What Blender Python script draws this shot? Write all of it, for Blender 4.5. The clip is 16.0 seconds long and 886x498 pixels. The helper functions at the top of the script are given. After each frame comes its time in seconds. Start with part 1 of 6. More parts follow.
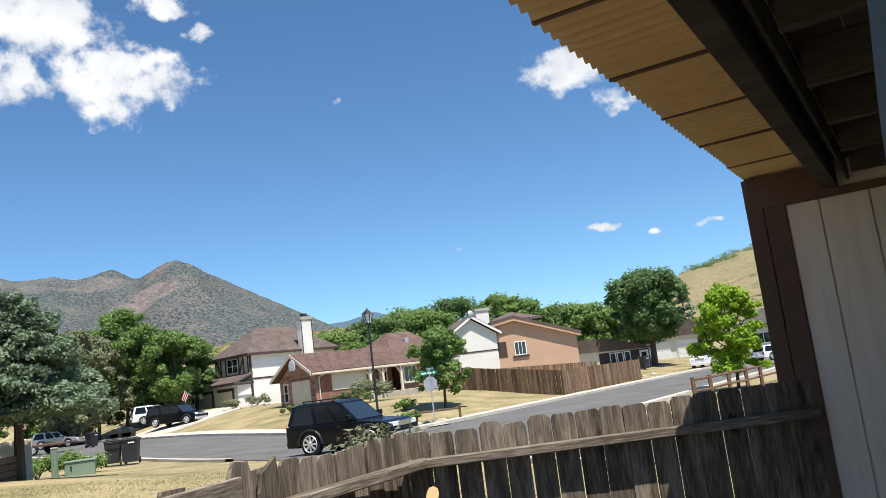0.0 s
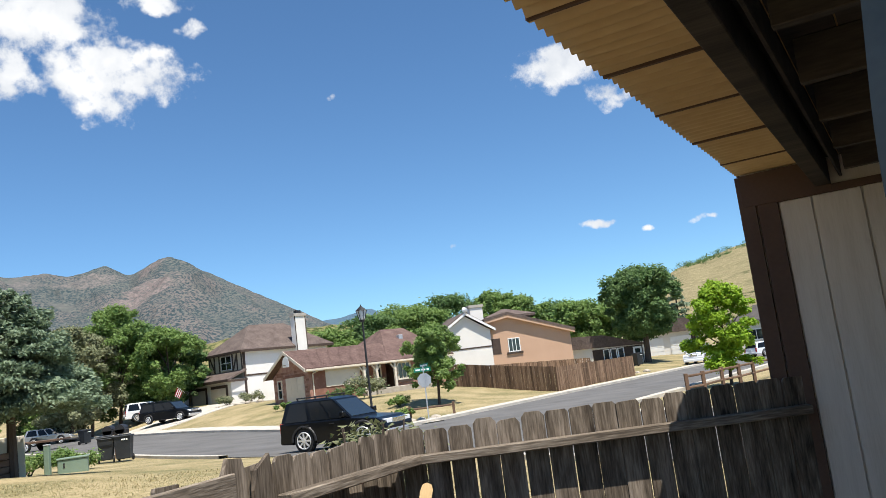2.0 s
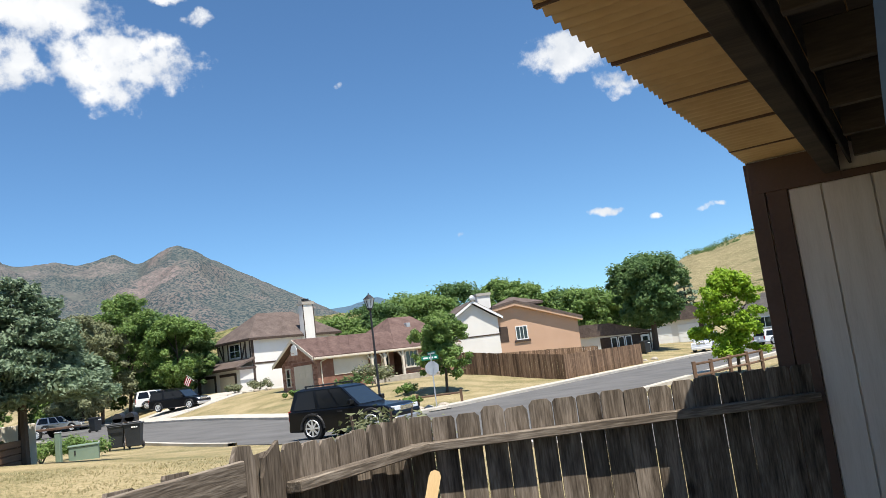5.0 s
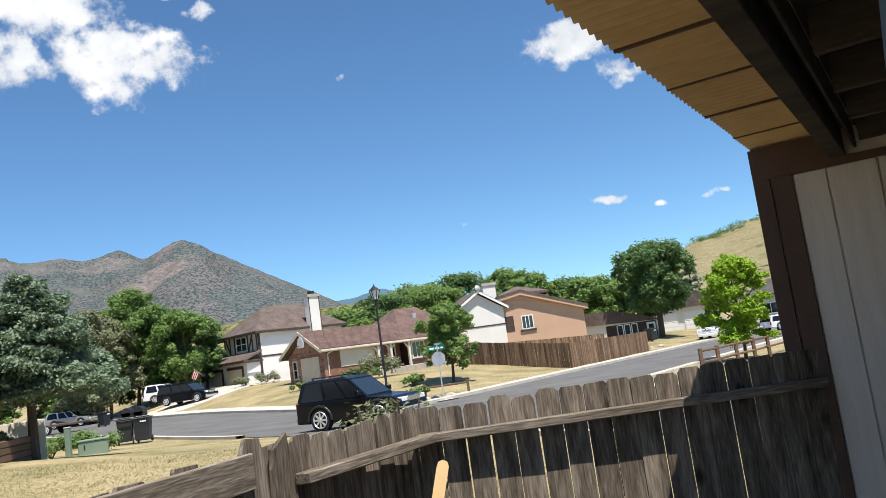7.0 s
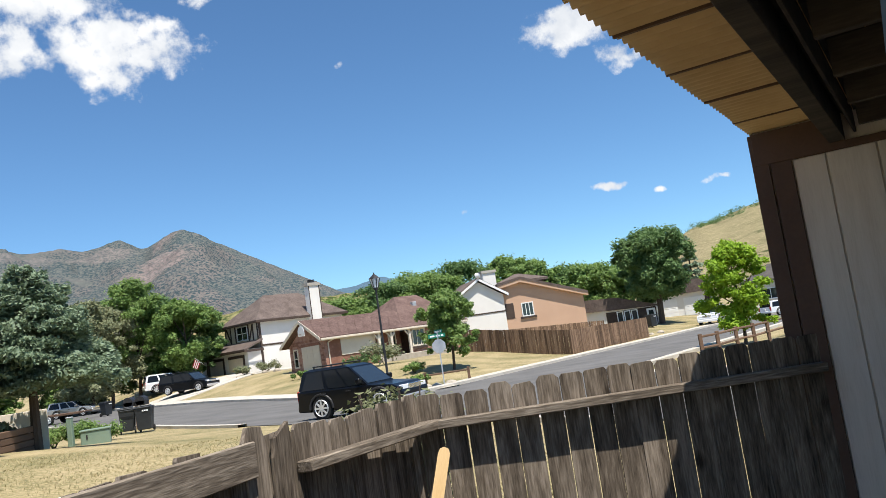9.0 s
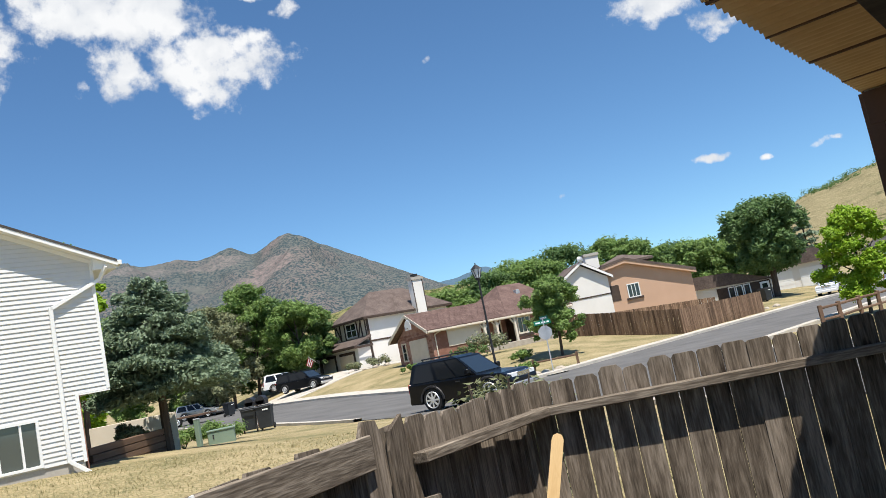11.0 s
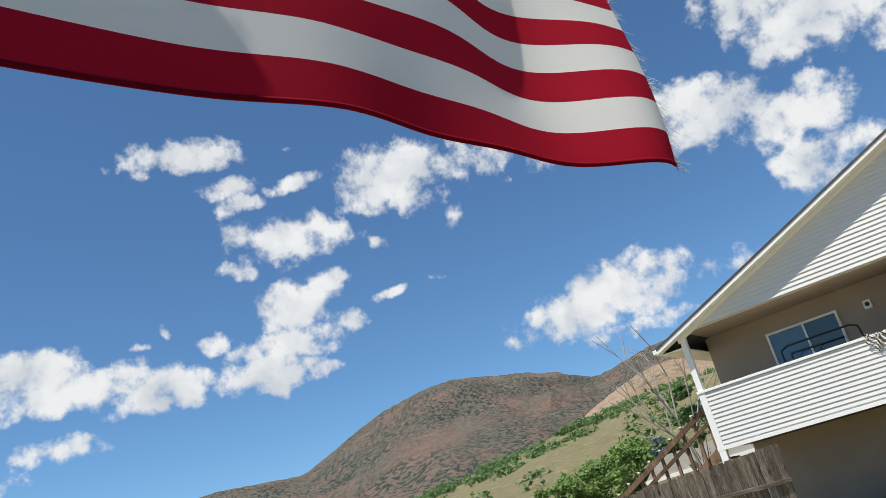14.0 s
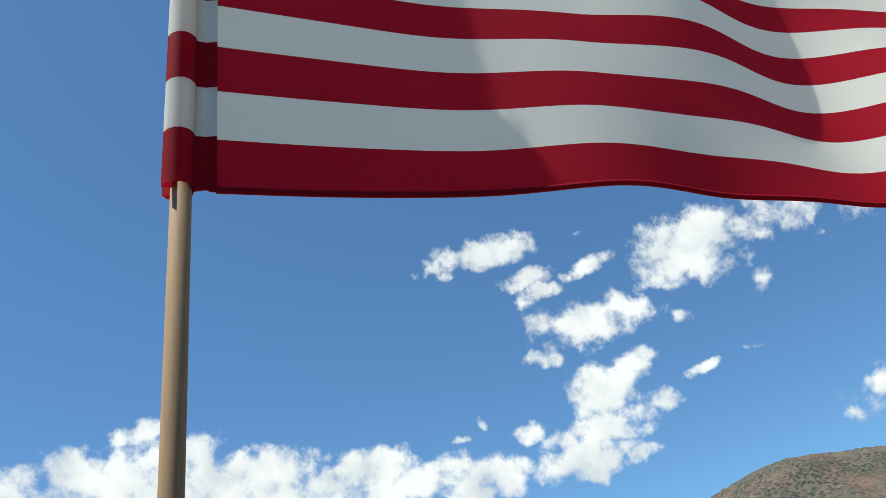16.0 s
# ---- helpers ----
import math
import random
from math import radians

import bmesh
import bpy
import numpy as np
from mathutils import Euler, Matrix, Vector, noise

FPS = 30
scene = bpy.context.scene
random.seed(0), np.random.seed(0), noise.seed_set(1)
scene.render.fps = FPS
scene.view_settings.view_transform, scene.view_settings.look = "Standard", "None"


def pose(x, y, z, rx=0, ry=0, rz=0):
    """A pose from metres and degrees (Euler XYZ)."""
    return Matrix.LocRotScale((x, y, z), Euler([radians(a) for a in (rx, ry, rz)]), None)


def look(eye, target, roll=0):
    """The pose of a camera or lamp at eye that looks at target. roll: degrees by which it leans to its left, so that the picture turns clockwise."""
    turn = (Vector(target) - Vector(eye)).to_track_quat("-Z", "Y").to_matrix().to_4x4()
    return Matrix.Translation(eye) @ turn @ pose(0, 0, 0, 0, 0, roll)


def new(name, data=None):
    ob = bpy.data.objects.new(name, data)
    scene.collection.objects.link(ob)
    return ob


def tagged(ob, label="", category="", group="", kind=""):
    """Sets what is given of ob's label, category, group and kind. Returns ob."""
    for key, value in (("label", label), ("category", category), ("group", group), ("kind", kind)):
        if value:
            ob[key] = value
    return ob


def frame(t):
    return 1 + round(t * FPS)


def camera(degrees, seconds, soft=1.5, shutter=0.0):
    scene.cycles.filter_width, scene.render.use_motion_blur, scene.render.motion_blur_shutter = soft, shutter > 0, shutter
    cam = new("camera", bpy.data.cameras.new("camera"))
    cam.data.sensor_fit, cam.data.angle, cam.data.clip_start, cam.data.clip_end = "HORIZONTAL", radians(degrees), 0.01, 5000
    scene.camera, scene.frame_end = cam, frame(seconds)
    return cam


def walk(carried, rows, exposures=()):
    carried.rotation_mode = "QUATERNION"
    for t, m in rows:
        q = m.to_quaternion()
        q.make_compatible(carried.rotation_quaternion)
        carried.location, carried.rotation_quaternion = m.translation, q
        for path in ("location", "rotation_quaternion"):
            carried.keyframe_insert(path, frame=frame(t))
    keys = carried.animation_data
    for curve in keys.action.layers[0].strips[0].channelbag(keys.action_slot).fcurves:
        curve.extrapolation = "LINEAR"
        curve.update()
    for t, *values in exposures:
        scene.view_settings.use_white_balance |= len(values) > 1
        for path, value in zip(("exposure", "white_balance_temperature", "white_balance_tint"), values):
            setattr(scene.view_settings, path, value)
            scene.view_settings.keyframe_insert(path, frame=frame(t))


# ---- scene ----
cam = camera(57.5, 16.0, soft=0.55)
PATH = [
    (0.0, pose(0, 0, 2.0, 99.07, 7.09, 1.13)),
    (0.5, pose(0, 0, 2.0, 98.99, 7.11, 0.94)),
    (1.0, pose(0, 0, 2.0, 98.97, 6.90, 1.01)),
    (1.5, pose(0, 0, 2.0, 98.93, 6.88, 1.15)),
    (2.0, pose(0, 0, 2.0, 98.78, 7.12, 0.70)),
    (2.5, pose(0, 0, 2.0, 98.60, 7.11, 0.70)),
    (3.0, pose(0, 0, 2.0, 98.43, 7.07, 0.77)),
    (3.5, pose(0, 0, 2.0, 98.38, 6.99, 0.95)),
    (4.0, pose(0, 0, 2.0, 98.37, 6.86, 1.17)),
    (6.5, pose(0, 0, 2.0, 97.43, 7.82, 1.50)),
    (7.0, pose(0, 0, 2.0, 97.40, 7.94, 1.69)),
    (7.5, pose(0, 0, 2.0, 97.00, 8.09, 1.65)),
    (8.0, pose(0, 0, 2.0, 96.88, 8.20, 1.57)),
    (10.5, pose(0, 0, 2.0, 96.18, 10.36, 4.22)),
    (11.0, pose(0, 0, 2.0, 97.07, 11.34, 9.32)),
    (11.5, pose(0, 0, 2.0, 98.82, 12.25, 18.36)),
    (12.0, pose(0, 0, 2.0, 102.18, 12.61, 33.65)),
    (12.5, pose(0, 0, 2.0, 104.79, 13.35, 47.11)),
    (13.0, pose(0, 0, 2.0, 106.90, 14.00, 59.49)),
    (13.5, pose(0, 0, 2.0, 109.62, 14.08, 74.74)),
    (14.0, pose(0, 0, 2.0, 110.96, 13.92, 86.03)),
    (14.5, pose(0, 0, 2.0, 112.54, 13.85, 93.18)),
    (15.0, pose(0, 0, 2.0, 114.29, 12.29, 99.75)),
    (15.5, pose(0, 0, 2.0, 117.16, 11.42, 105.57)),
    (16.0, pose(0, 0, 2.0, 121.58, 10.78, 108.22)),
]
EXPOSURES = [(0.0, 0.3, 6500, 10), (8.0, 0.3, 6500, 10), (10.5, 0.27, 6500, 10), (11.0, 0.2, 6500, 10), (11.5, 0.06, 6500, 10), (12.0, -0.08, 6480, 10), (12.5, -0.28, 6400, 10), (13.0, -0.28, 6400, 10), (13.5, -0.12, 6420, 10), (14.0, 0.04, 6500, 9), (14.5, 0.08, 6500, 7), (15.0, 0.17, 6500, 4), (16.0, 0.28, 6500, 3)]
walk(cam, PATH, EXPOSURES)

# ---- world, sun ----
SUN_EL, SUN_YAW = 68.0, 213.0
sun_from = Vector((-math.sin(radians(SUN_YAW)) * math.cos(radians(SUN_EL)),
                   math.cos(radians(SUN_YAW)) * math.cos(radians(SUN_EL)), math.sin(radians(SUN_EL))))
sun = new("sun", bpy.data.lights.new("sun", "SUN"))
sun.data.energy, sun.data.angle, sun.data.color = 6.2, radians(0.53), (1.0, 0.94, 0.85)
sun.matrix_world = look(sun_from * 50, (0, 0, 0))


def direction(yaw, el):
    y, e = radians(yaw), radians(el)
    return Vector((-math.sin(y) * math.cos(e), math.cos(y) * math.cos(e), math.sin(e)))


# cumulus puffs: yaw, elevation, half width, half height in degrees, density
PUFFS = [
    (53.6, 29.5, 3, 2.21, 1), (50.3, 26.7, 4.4, 3.01, 1), (47, 29.2, 2.4, 1.6, 0.9), (44.7, 24.5, 3, 2.81, 1), (40.4, 23.9, 5.2, 3.81, 1.05), (36.6, 24.5, 2.8, 2.41, 1), (30.7, 26.4, 3, 2.41, 1), (26.9, 25.9, 3.6, 2.21, 1),
    (28.3, 22.4, 1.4, 2.41, 0.9), (22.2, 21.4, 3, 2.21, 1), (19.2, 22.2, 3.2, 1.4, 0.9), (61.3, 24.7, 3, 1.4, 1), (58, 22.8, 3.6, 1.8, 1), (54.2, 21.1, 3.4, 1.8, 1), (54.9, 17.6, 1.8, 2, 0.9), (52.3, 17.9, 3.6, 1.2, 0.7),
    (69.1, 14.1, 4.8, 2.21, 1), (71.9, 13.4, 4.4, 2, 1), (66.9, 14.9, 3.2, 1.2, 0.9), (70.4, 11.4, 4.4, 0.72, 0.8), (71.4, 24.8, 1.6, 1.2, 0.7), (30.6, 21.2, 0.56, 0.72, 0.6), (40.2, 30.5, 0.88, 0.32, 0.6), (41, 17, 0.88, 0.4, 0.8),
    (44.8, 17.2, 1.6, 0.64, 0.6), (62, 13.3, 2.4, 0.8, 0.7), (99.1, 29.9, 3.8, 1.12, 1), (101.7, 29.6, 1.6, 0.48, 0.8), (95.8, 27.5, 1.8, 0.72, 0.9), (95.2, 26.3, 1.4, 0.72, 0.9), (90.3, 27.2, 1.6, 0.56, 0.8), (92.7, 26.9, 1.4, 0.4, 0.7),
    (82.6, 26.2, 4.6, 2.41, 1), (81.9, 24.1, 2.4, 1, 0.9), (85.1, 26.6, 2, 1, 0.8), (77.8, 27.2, 1.2, 1, 0.8), (75.6, 25.7, 1.52, 1.68, 0.75), (71.7, 24.7, 1.28, 1.4, 0.8), (91.7, 23.3, 4.2, 1.68, 1), (95.5, 23.9, 1.8, 1.2, 0.9),
    (88.6, 23.4, 1.8, 1, 0.85), (96, 21.6, 1.8, 0.56, 0.6), (92.4, 18.7, 2.5, 1.8, 1), (89.7, 19.9, 1.28, 0.8, 0.85), (88.8, 17.1, 1.2, 0.96, 0.85), (85.6, 18.2, 1.28, 0.48, 0.85), (85.3, 22, 1, 0.56, 0.6), (79.2, 22.3, 0.88, 0.88, 0.65),
    (92.4, 16.1, 3.4, 1.2, 1), (98.8, 17.1, 1.44, 0.64, 0.8), (96.2, 16.1, 1.6, 0.72, 0.8), (95.4, 14.5, 3.8, 1.36, 1.05), (91.4, 13.9, 1.6, 0.64, 0.9), (113.2, 18.4, 0.72, 0.64, 0.7), (110.7, 17.8, 1.04, 0.4, 0.6), (129.4, 19.8, 1.12, 0.48, 0.6),
    (125.9, 20.9, 1.8, 0.96, 0.9), (123.8, 19.1, 3.8, 1.6, 1), (128.1, 18.4, 5.2, 1.8, 1.05), (119, 17.7, 5.2, 1.68, 1.05), (132.1, 18, 4, 1.2, 0.9), (110.4, 16.6, 3.4, 1.6, 1.05), (107.8, 15.4, 6, 1.4, 1.05), (102.3, 14.7, 3.2, 1.44, 1),
    (116.4, 16.1, 8, 1.2, 1), (101.5, 18.6, 0.4, 0.56, 0.5), (90.1, 29.4, 0.48, 0.32, 0.5), (103.2, 17.8, 0.4, 0.32, 0.4), (82, 18.5, 0.64, 0.24, 0.4), (77.1, 12.5, 1.2, 0.56, 0.45), (26.1, 25.3, 4.2, 2.21, 1), (27.9, 25.9, 2.8, 1.6, 1),
    (21.6, 21.9, 4.8, 1.92, 1), (22.1, 22.8, 3.6, 1.2, 1), (19.7, 23.2, 2.4, 0.64, 0.8), (27.8, 21.7, 1.44, 1.68, 0.95), (21.3, 24.2, 1.6, 0.48, 0.6), (18.7, 26.6, 2.2, 0.72, 0.9), (16, 25, 0.88, 0.48, 0.8), (16.4, 21.8, 1.36, 0.24, 0.5),
    (-9.3, 20, 2.2, 1.52, 1), (-12.2, 20.3, 2.8, 1.6, 1), (-10.1, 21.2, 1.2, 0.72, 0.9), (-13.6, 17.9, 1.8, 0.64, 0.8), (-14.5, 17.2, 1.6, 0.48, 0.7), (-11.8, 9, 0.88, 0.36, 0.85), (-15, 8.1, 0.48, 0.24, 0.7), (-17.8, 8.2, 0.72, 0.32, 0.8),
    (-18.7, 8.3, 0.48, 0.2, 0.7), (-1.1, 8.9, 0.4, 0.16, 0.6), (6, 20.1, 0.36, 0.28, 0.6), (124.5, 15.5, 7, 3.2, 1), (134, 16.5, 6, 3, 1), (109.2, 11.9, 2.9, 0.8, 0.9), (116, 10.5, 4.5, 1.2, 0.9), (94.6, 13.6, 3, 0.5, 0.8),
    (103, 14, 3, 0.8, 0.9)]


def sky_world():
    w = bpy.data.worlds.new("sky")
    scene.world = w
    w.use_nodes = True
    n, l = w.node_tree.nodes, w.node_tree.links
    n.clear()
    sky = n.new("ShaderNodeTexSky")
    sky.sky_type, sky.sun_disc = "NISHITA", False
    sky.sun_elevation, sky.sun_rotation = radians(SUN_EL), radians(360 - SUN_YAW)
    sky.altitude, sky.air_density, sky.dust_density, sky.ozone_density = 1900, 1.0, 0.4, 1.6
    tint = n.new("ShaderNodeMix")
    tint.data_type, tint.blend_type = "RGBA", "MULTIPLY"
    tint.inputs["Factor"].default_value = 1.0
    tint.inputs["B"].default_value = (0.77, 1.07, 1.24, 1)
    l.new(sky.outputs[0], tint.inputs["A"])
    co = n.new("ShaderNodeTexCoord")

    def value(op, a, b=None, c=None):
        m = n.new("ShaderNodeMath")
        m.operation = op
        for k, v in enumerate((a, b, c)):
            if v is None:
                continue
            if isinstance(v, (int, float)):
                m.inputs[k].default_value = v
            else:
                l.new(v, m.inputs[k])
        return m.outputs[0]

    warp = n.new("ShaderNodeTexNoise")
    warp.inputs["Scale"].default_value, warp.inputs["Detail"].default_value = 22.0, 4.0
    l.new(co.outputs["Generated"], warp.inputs["Vector"])
    bent = n.new("ShaderNodeVectorMath")
    bent.operation = "MULTIPLY_ADD"
    bent.inputs[1].default_value, bent.inputs[2].default_value = (0.04, 0.04, 0.032), (-0.02, -0.02, -0.016)
    l.new(warp.outputs["Color"], bent.inputs[0])
    place = n.new("ShaderNodeVectorMath")
    l.new(co.outputs["Generated"], place.inputs[0])
    l.new(bent.outputs[0], place.inputs[1])
    mask = None
    for yaw, el, half_w, half_h, dens in PUFFS:
        c = direction(yaw, el)
        right = Vector((math.cos(radians(yaw)), math.sin(radians(yaw)), 0))
        up = right.cross(c)
        offs = n.new("ShaderNodeVectorMath")
        offs.operation = "SUBTRACT"
        l.new(place.outputs[0], offs.inputs[0])
        offs.inputs[1].default_value = c
        parts = []
        for axis, half in ((right, half_w), (up, half_h), (c, 12)):
            d = n.new("ShaderNodeVectorMath")
            d.operation = "DOT_PRODUCT"
            l.new(offs.outputs[0], d.inputs[0])
            d.inputs[1].default_value = axis / math.sin(radians(half * 1.06))
            parts.append(d.outputs["Value"])
        r2 = value("MULTIPLY_ADD", parts[0], parts[0], value("MULTIPLY_ADD", parts[1], parts[1], value("MULTIPLY", parts[2], parts[2])))
        one = value("MULTIPLY", value("MAXIMUM", value("MULTIPLY_ADD", r2, -0.55, 1.0), 0.0), dens)
        mask = one if mask is None else value("MAXIMUM", mask, one)
    grain = n.new("ShaderNodeTexNoise")
    grain.inputs["Scale"].default_value, grain.inputs["Detail"].default_value, grain.inputs["Roughness"].default_value = 34.0, 10.0, 0.6
    l.new(co.outputs["Generated"], grain.inputs["Vector"])
    body = value("ADD", mask, value("MULTIPLY_ADD", grain.outputs["Fac"], 2.3, -1.46))
    cover = n.new("ShaderNodeMapRange")
    cover.interpolation_type = "SMOOTHSTEP"
    cover.inputs["From Min"].default_value, cover.inputs["From Max"].default_value = 0.0, 0.62
    l.new(body, cover.inputs["Value"])
    inside = value("MULTIPLY", cover.outputs[0], value("GREATER_THAN", mask, 0.001))
    soft = n.new("ShaderNodeTexNoise")
    soft.inputs["Scale"].default_value, soft.inputs["Detail"].default_value = 17.0, 4.0
    l.new(place.outputs[0], soft.inputs["Vector"])
    shade = n.new("ShaderNodeValToRGB")
    shade.color_ramp.elements[0].position, shade.color_ramp.elements[0].color = 0.34, (5.3, 5.7, 6.3, 1)
    shade.color_ramp.elements[1].position, shade.color_ramp.elements[1].color = 0.62, (7.9, 8.0, 8.1, 1)
    l.new(soft.outputs["Fac"], shade.inputs[0])
    mix = n.new("ShaderNodeMix")
    mix.data_type = "RGBA"
    l.new(inside, mix.inputs["Factor"])
    l.new(tint.outputs["Result"], mix.inputs["A"])
    l.new(shade.outputs[0], mix.inputs["B"])
    bg = n.new("ShaderNodeBackground")
    bg.inputs["Strength"].default_value = 0.105
    l.new(mix.outputs["Result"], bg.inputs["Color"])
    out = n.new("ShaderNodeOutputWorld")
    l.new(bg.outputs[0], out.inputs["Surface"])


sky_world()


# ---- materials ----
def mat(name, ramp, scale=4.0, rough=0.8, bump=0.0, stretch=(1, 1, 1), metal=0.0, fine=40.0, fine_mix=0.35, jitter=0.0, spec=0.4, detail=6.0, coat=0.0, sheer=0.0, knots=0.0):
    """A surface of a few tones: broad stains, fine grain, relief, and a small shift from piece to piece."""
    m = bpy.data.materials.new(name)
    m.use_nodes = True
    n, l = m.node_tree.nodes, m.node_tree.links
    b = n["Principled BSDF"]
    co = n.new("ShaderNodeTexCoord")
    mp = n.new("ShaderNodeMapping")
    mp.inputs["Scale"].default_value = stretch
    l.new(co.outputs["Object"], mp.inputs["Vector"])
    src = mp.outputs[0]
    info = n.new("ShaderNodeObjectInfo")
    if jitter:
        sh = n.new("ShaderNodeVectorMath")
        sh.operation = "MULTIPLY_ADD"
        sh.inputs[0].default_value = (31.7, 17.3, 53.1)
        l.new(info.outputs["Random"], sh.inputs[1])
        l.new(mp.outputs[0], sh.inputs[2])
        src = sh.outputs[0]
    a, f = n.new("ShaderNodeTexNoise"), n.new("ShaderNodeTexNoise")
    a.inputs["Scale"].default_value, a.inputs["Detail"].default_value = scale, detail
    f.inputs["Scale"].default_value, f.inputs["Detail"].default_value = fine, 4.0
    l.new(src, a.inputs["Vector"])
    l.new(src, f.inputs["Vector"])
    mixed = n.new("ShaderNodeMix")
    mixed.inputs["Factor"].default_value = fine_mix
    l.new(a.outputs["Fac"], mixed.inputs["A"])
    l.new(f.outputs["Fac"], mixed.inputs["B"])
    tone = mixed.outputs["Result"]
    if jitter:
        add = n.new("ShaderNodeMath")
        add.operation = "MULTIPLY_ADD"
        l.new(info.outputs["Random"], add.inputs[0])
        add.inputs[1].default_value = jitter
        low = n.new("ShaderNodeMath")
        low.operation = "SUBTRACT"
        l.new(tone, low.inputs[0])
        low.inputs[1].default_value = jitter / 2
        l.new(low.outputs[0], add.inputs[2])
        tone = add.outputs[0]
    if knots:
        eye_tex, ring, keep = n.new("ShaderNodeTexVoronoi"), n.new("ShaderNodeMapRange"), n.new("ShaderNodeMath")
        eye_tex.inputs["Scale"].default_value = knots
        wide = n.new("ShaderNodeMapping")
        wide.inputs["Scale"].default_value = (1 / stretch[0], 1 / stretch[1], .45 / stretch[2])
        l.new(src, wide.inputs["Vector"])
        l.new(wide.outputs[0], eye_tex.inputs["Vector"])
        l.new(eye_tex.outputs["Distance"], ring.inputs["Value"])
        for key, v in (("From Min", .05), ("From Max", .15), ("To Min", -.2), ("To Max", 0.0)):
            ring.inputs[key].default_value = v
        keep.operation = "ADD"
        l.new(tone, keep.inputs[0])
        l.new(ring.outputs[0], keep.inputs[1])
        tone = keep.outputs[0]
    r = n.new("ShaderNodeValToRGB")
    e = r.color_ramp.elements
    spots = np.linspace(0.33, 0.67, len(ramp))
    e[0].position, e[0].color = spots[0], (*ramp[0], 1)
    e[1].position, e[1].color = spots[-1], (*ramp[-1], 1)
    for p, c in zip(spots[1:-1], ramp[1:-1]):
        e.new(p).color = (*c, 1)
    l.new(tone, r.inputs[0])
    l.new(r.outputs[0], b.inputs["Base Color"])
    b.inputs["Roughness"].default_value, b.inputs["Metallic"].default_value = rough, metal
    b.inputs["Specular IOR Level"].default_value = spec
    b.inputs["Coat Weight"].default_value = coat
    b.inputs["Coat Roughness"].default_value = 0.05
    if bump:
        bp = n.new("ShaderNodeBump")
        bp.inputs["Strength"].default_value, bp.inputs["Distance"].default_value = 0.7, bump
        l.new(tone, bp.inputs["Height"])
        l.new(bp.outputs[0], b.inputs["Normal"])
    if sheer:
        t = n.new("ShaderNodeBsdfTranslucent")
        l.new(r.outputs[0], t.inputs["Color"])
        mx = n.new("ShaderNodeMixShader")
        mx.inputs[0].default_value = sheer
        l.new(b.outputs[0], mx.inputs[1])
        l.new(t.outputs[0], mx.inputs[2])
        l.new(mx.outputs[0], n["Material Output"].inputs["Surface"])
    return m


def glass_mat(name, tone, rough=0.04):
    m = bpy.data.materials.new(name)
    m.use_nodes = True
    b = m.node_tree.nodes["Principled BSDF"]
    b.inputs["Base Color"].default_value = (*tone, 1)
    b.inputs["Roughness"].default_value, b.inputs["IOR"].default_value, b.inputs["Specular IOR Level"].default_value = rough, 1.5, 0.8
    return m


M = {}
M["dry_grass"] = mat("dry_grass", [(.095, .108, .04), (.205, .175, .08), (.33, .265, .14), (.41, .335, .20)], 0.45, 0.95, 0.05, fine=11, fine_mix=.5, detail=10)
M["blade"] = mat("blade", [(.22, .21, .09), (.34, .29, .15), (.45, .385, .22)], 0.5, 0.9, fine=12, fine_mix=.6)
M["asphalt"] = mat("asphalt", [(.085, .082, .078), (.12, .117, .112), (.155, .15, .145)], 0.5, 0.9, 0.004, fine=60, stretch=(1, 1, 1))
M["concrete"] = mat("concrete", [(.36, .33, .28), (.48, .44, .38), (.56, .52, .45)], 1.2, 0.9, 0.004, fine=30)
M["fence_grey"] = mat("fence_grey", [(.04, .031, .024), (.15, .122, .094), (.32, .268, .215)], 2.2, 0.9, 0.006, stretch=(7, 7, .7), fine=14, fine_mix=.45, jitter=.10, spec=.15, knots=4.5)
M["rail_grey"] = mat("rail_grey", [(.06, .048, .037), (.165, .135, .105), (.35, .30, .24)], 2.2, 0.9, 0.006, stretch=(.7, 8, 8), fine=14, fine_mix=.5, jitter=.06, spec=.15)
M["fence_red"] = mat("fence_red", [(.085, .055, .036), (.165, .105, .068), (.28, .185, .12)], 1.4, 0.9, 0.004, stretch=(3, 3, .4), fine=8, jitter=.22, spec=.15)
M["fresh_wood"] = mat("fresh_wood", [(.58, .38, .17), (.72, .52, .27)], 2.0, 0.7, 0.001, stretch=(8, 8, .6))
M["brown_paint"] = mat("brown_paint", [(.075, .042, .028), (.105, .06, .04)], 3.0, 0.75, 0.001, fine=50)
M["dark_beam"] = mat("dark_beam", [(.018, .013, .010), (.042, .031, .023), (.07, .054, .04)], 1.5, 0.9, 0.003, stretch=(.8, 6, 6), fine=16, jitter=.05)
M["panel_siding"] = mat("panel_siding", [(.50, .44, .37), (.58, .52, .45), (.63, .57, .5)], 1.5, 0.75, 0.002, stretch=(8, 8, .6), fine=20)
M["tan_roofing"] = mat("tan_roofing", [(.41, .28, .145), (.48, .335, .18), (.54, .385, .215)], 0.9, 0.55, 0.0, fine=12, sheer=.13)
M["white_vinyl"] = mat("white_vinyl", [(.605, .60, .58), (.655, .65, .63)], 0.8, 0.5, 0.0, fine=6)
M["white_trim"] = mat("white_trim", [(.76, .76, .74), (.82, .82, .80)], 1.5, 0.5, 0.0)
# beige stucco, its base tone lowered to deepen shade in the balcony and patio recesses
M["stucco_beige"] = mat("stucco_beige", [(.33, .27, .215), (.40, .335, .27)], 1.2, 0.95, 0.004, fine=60)
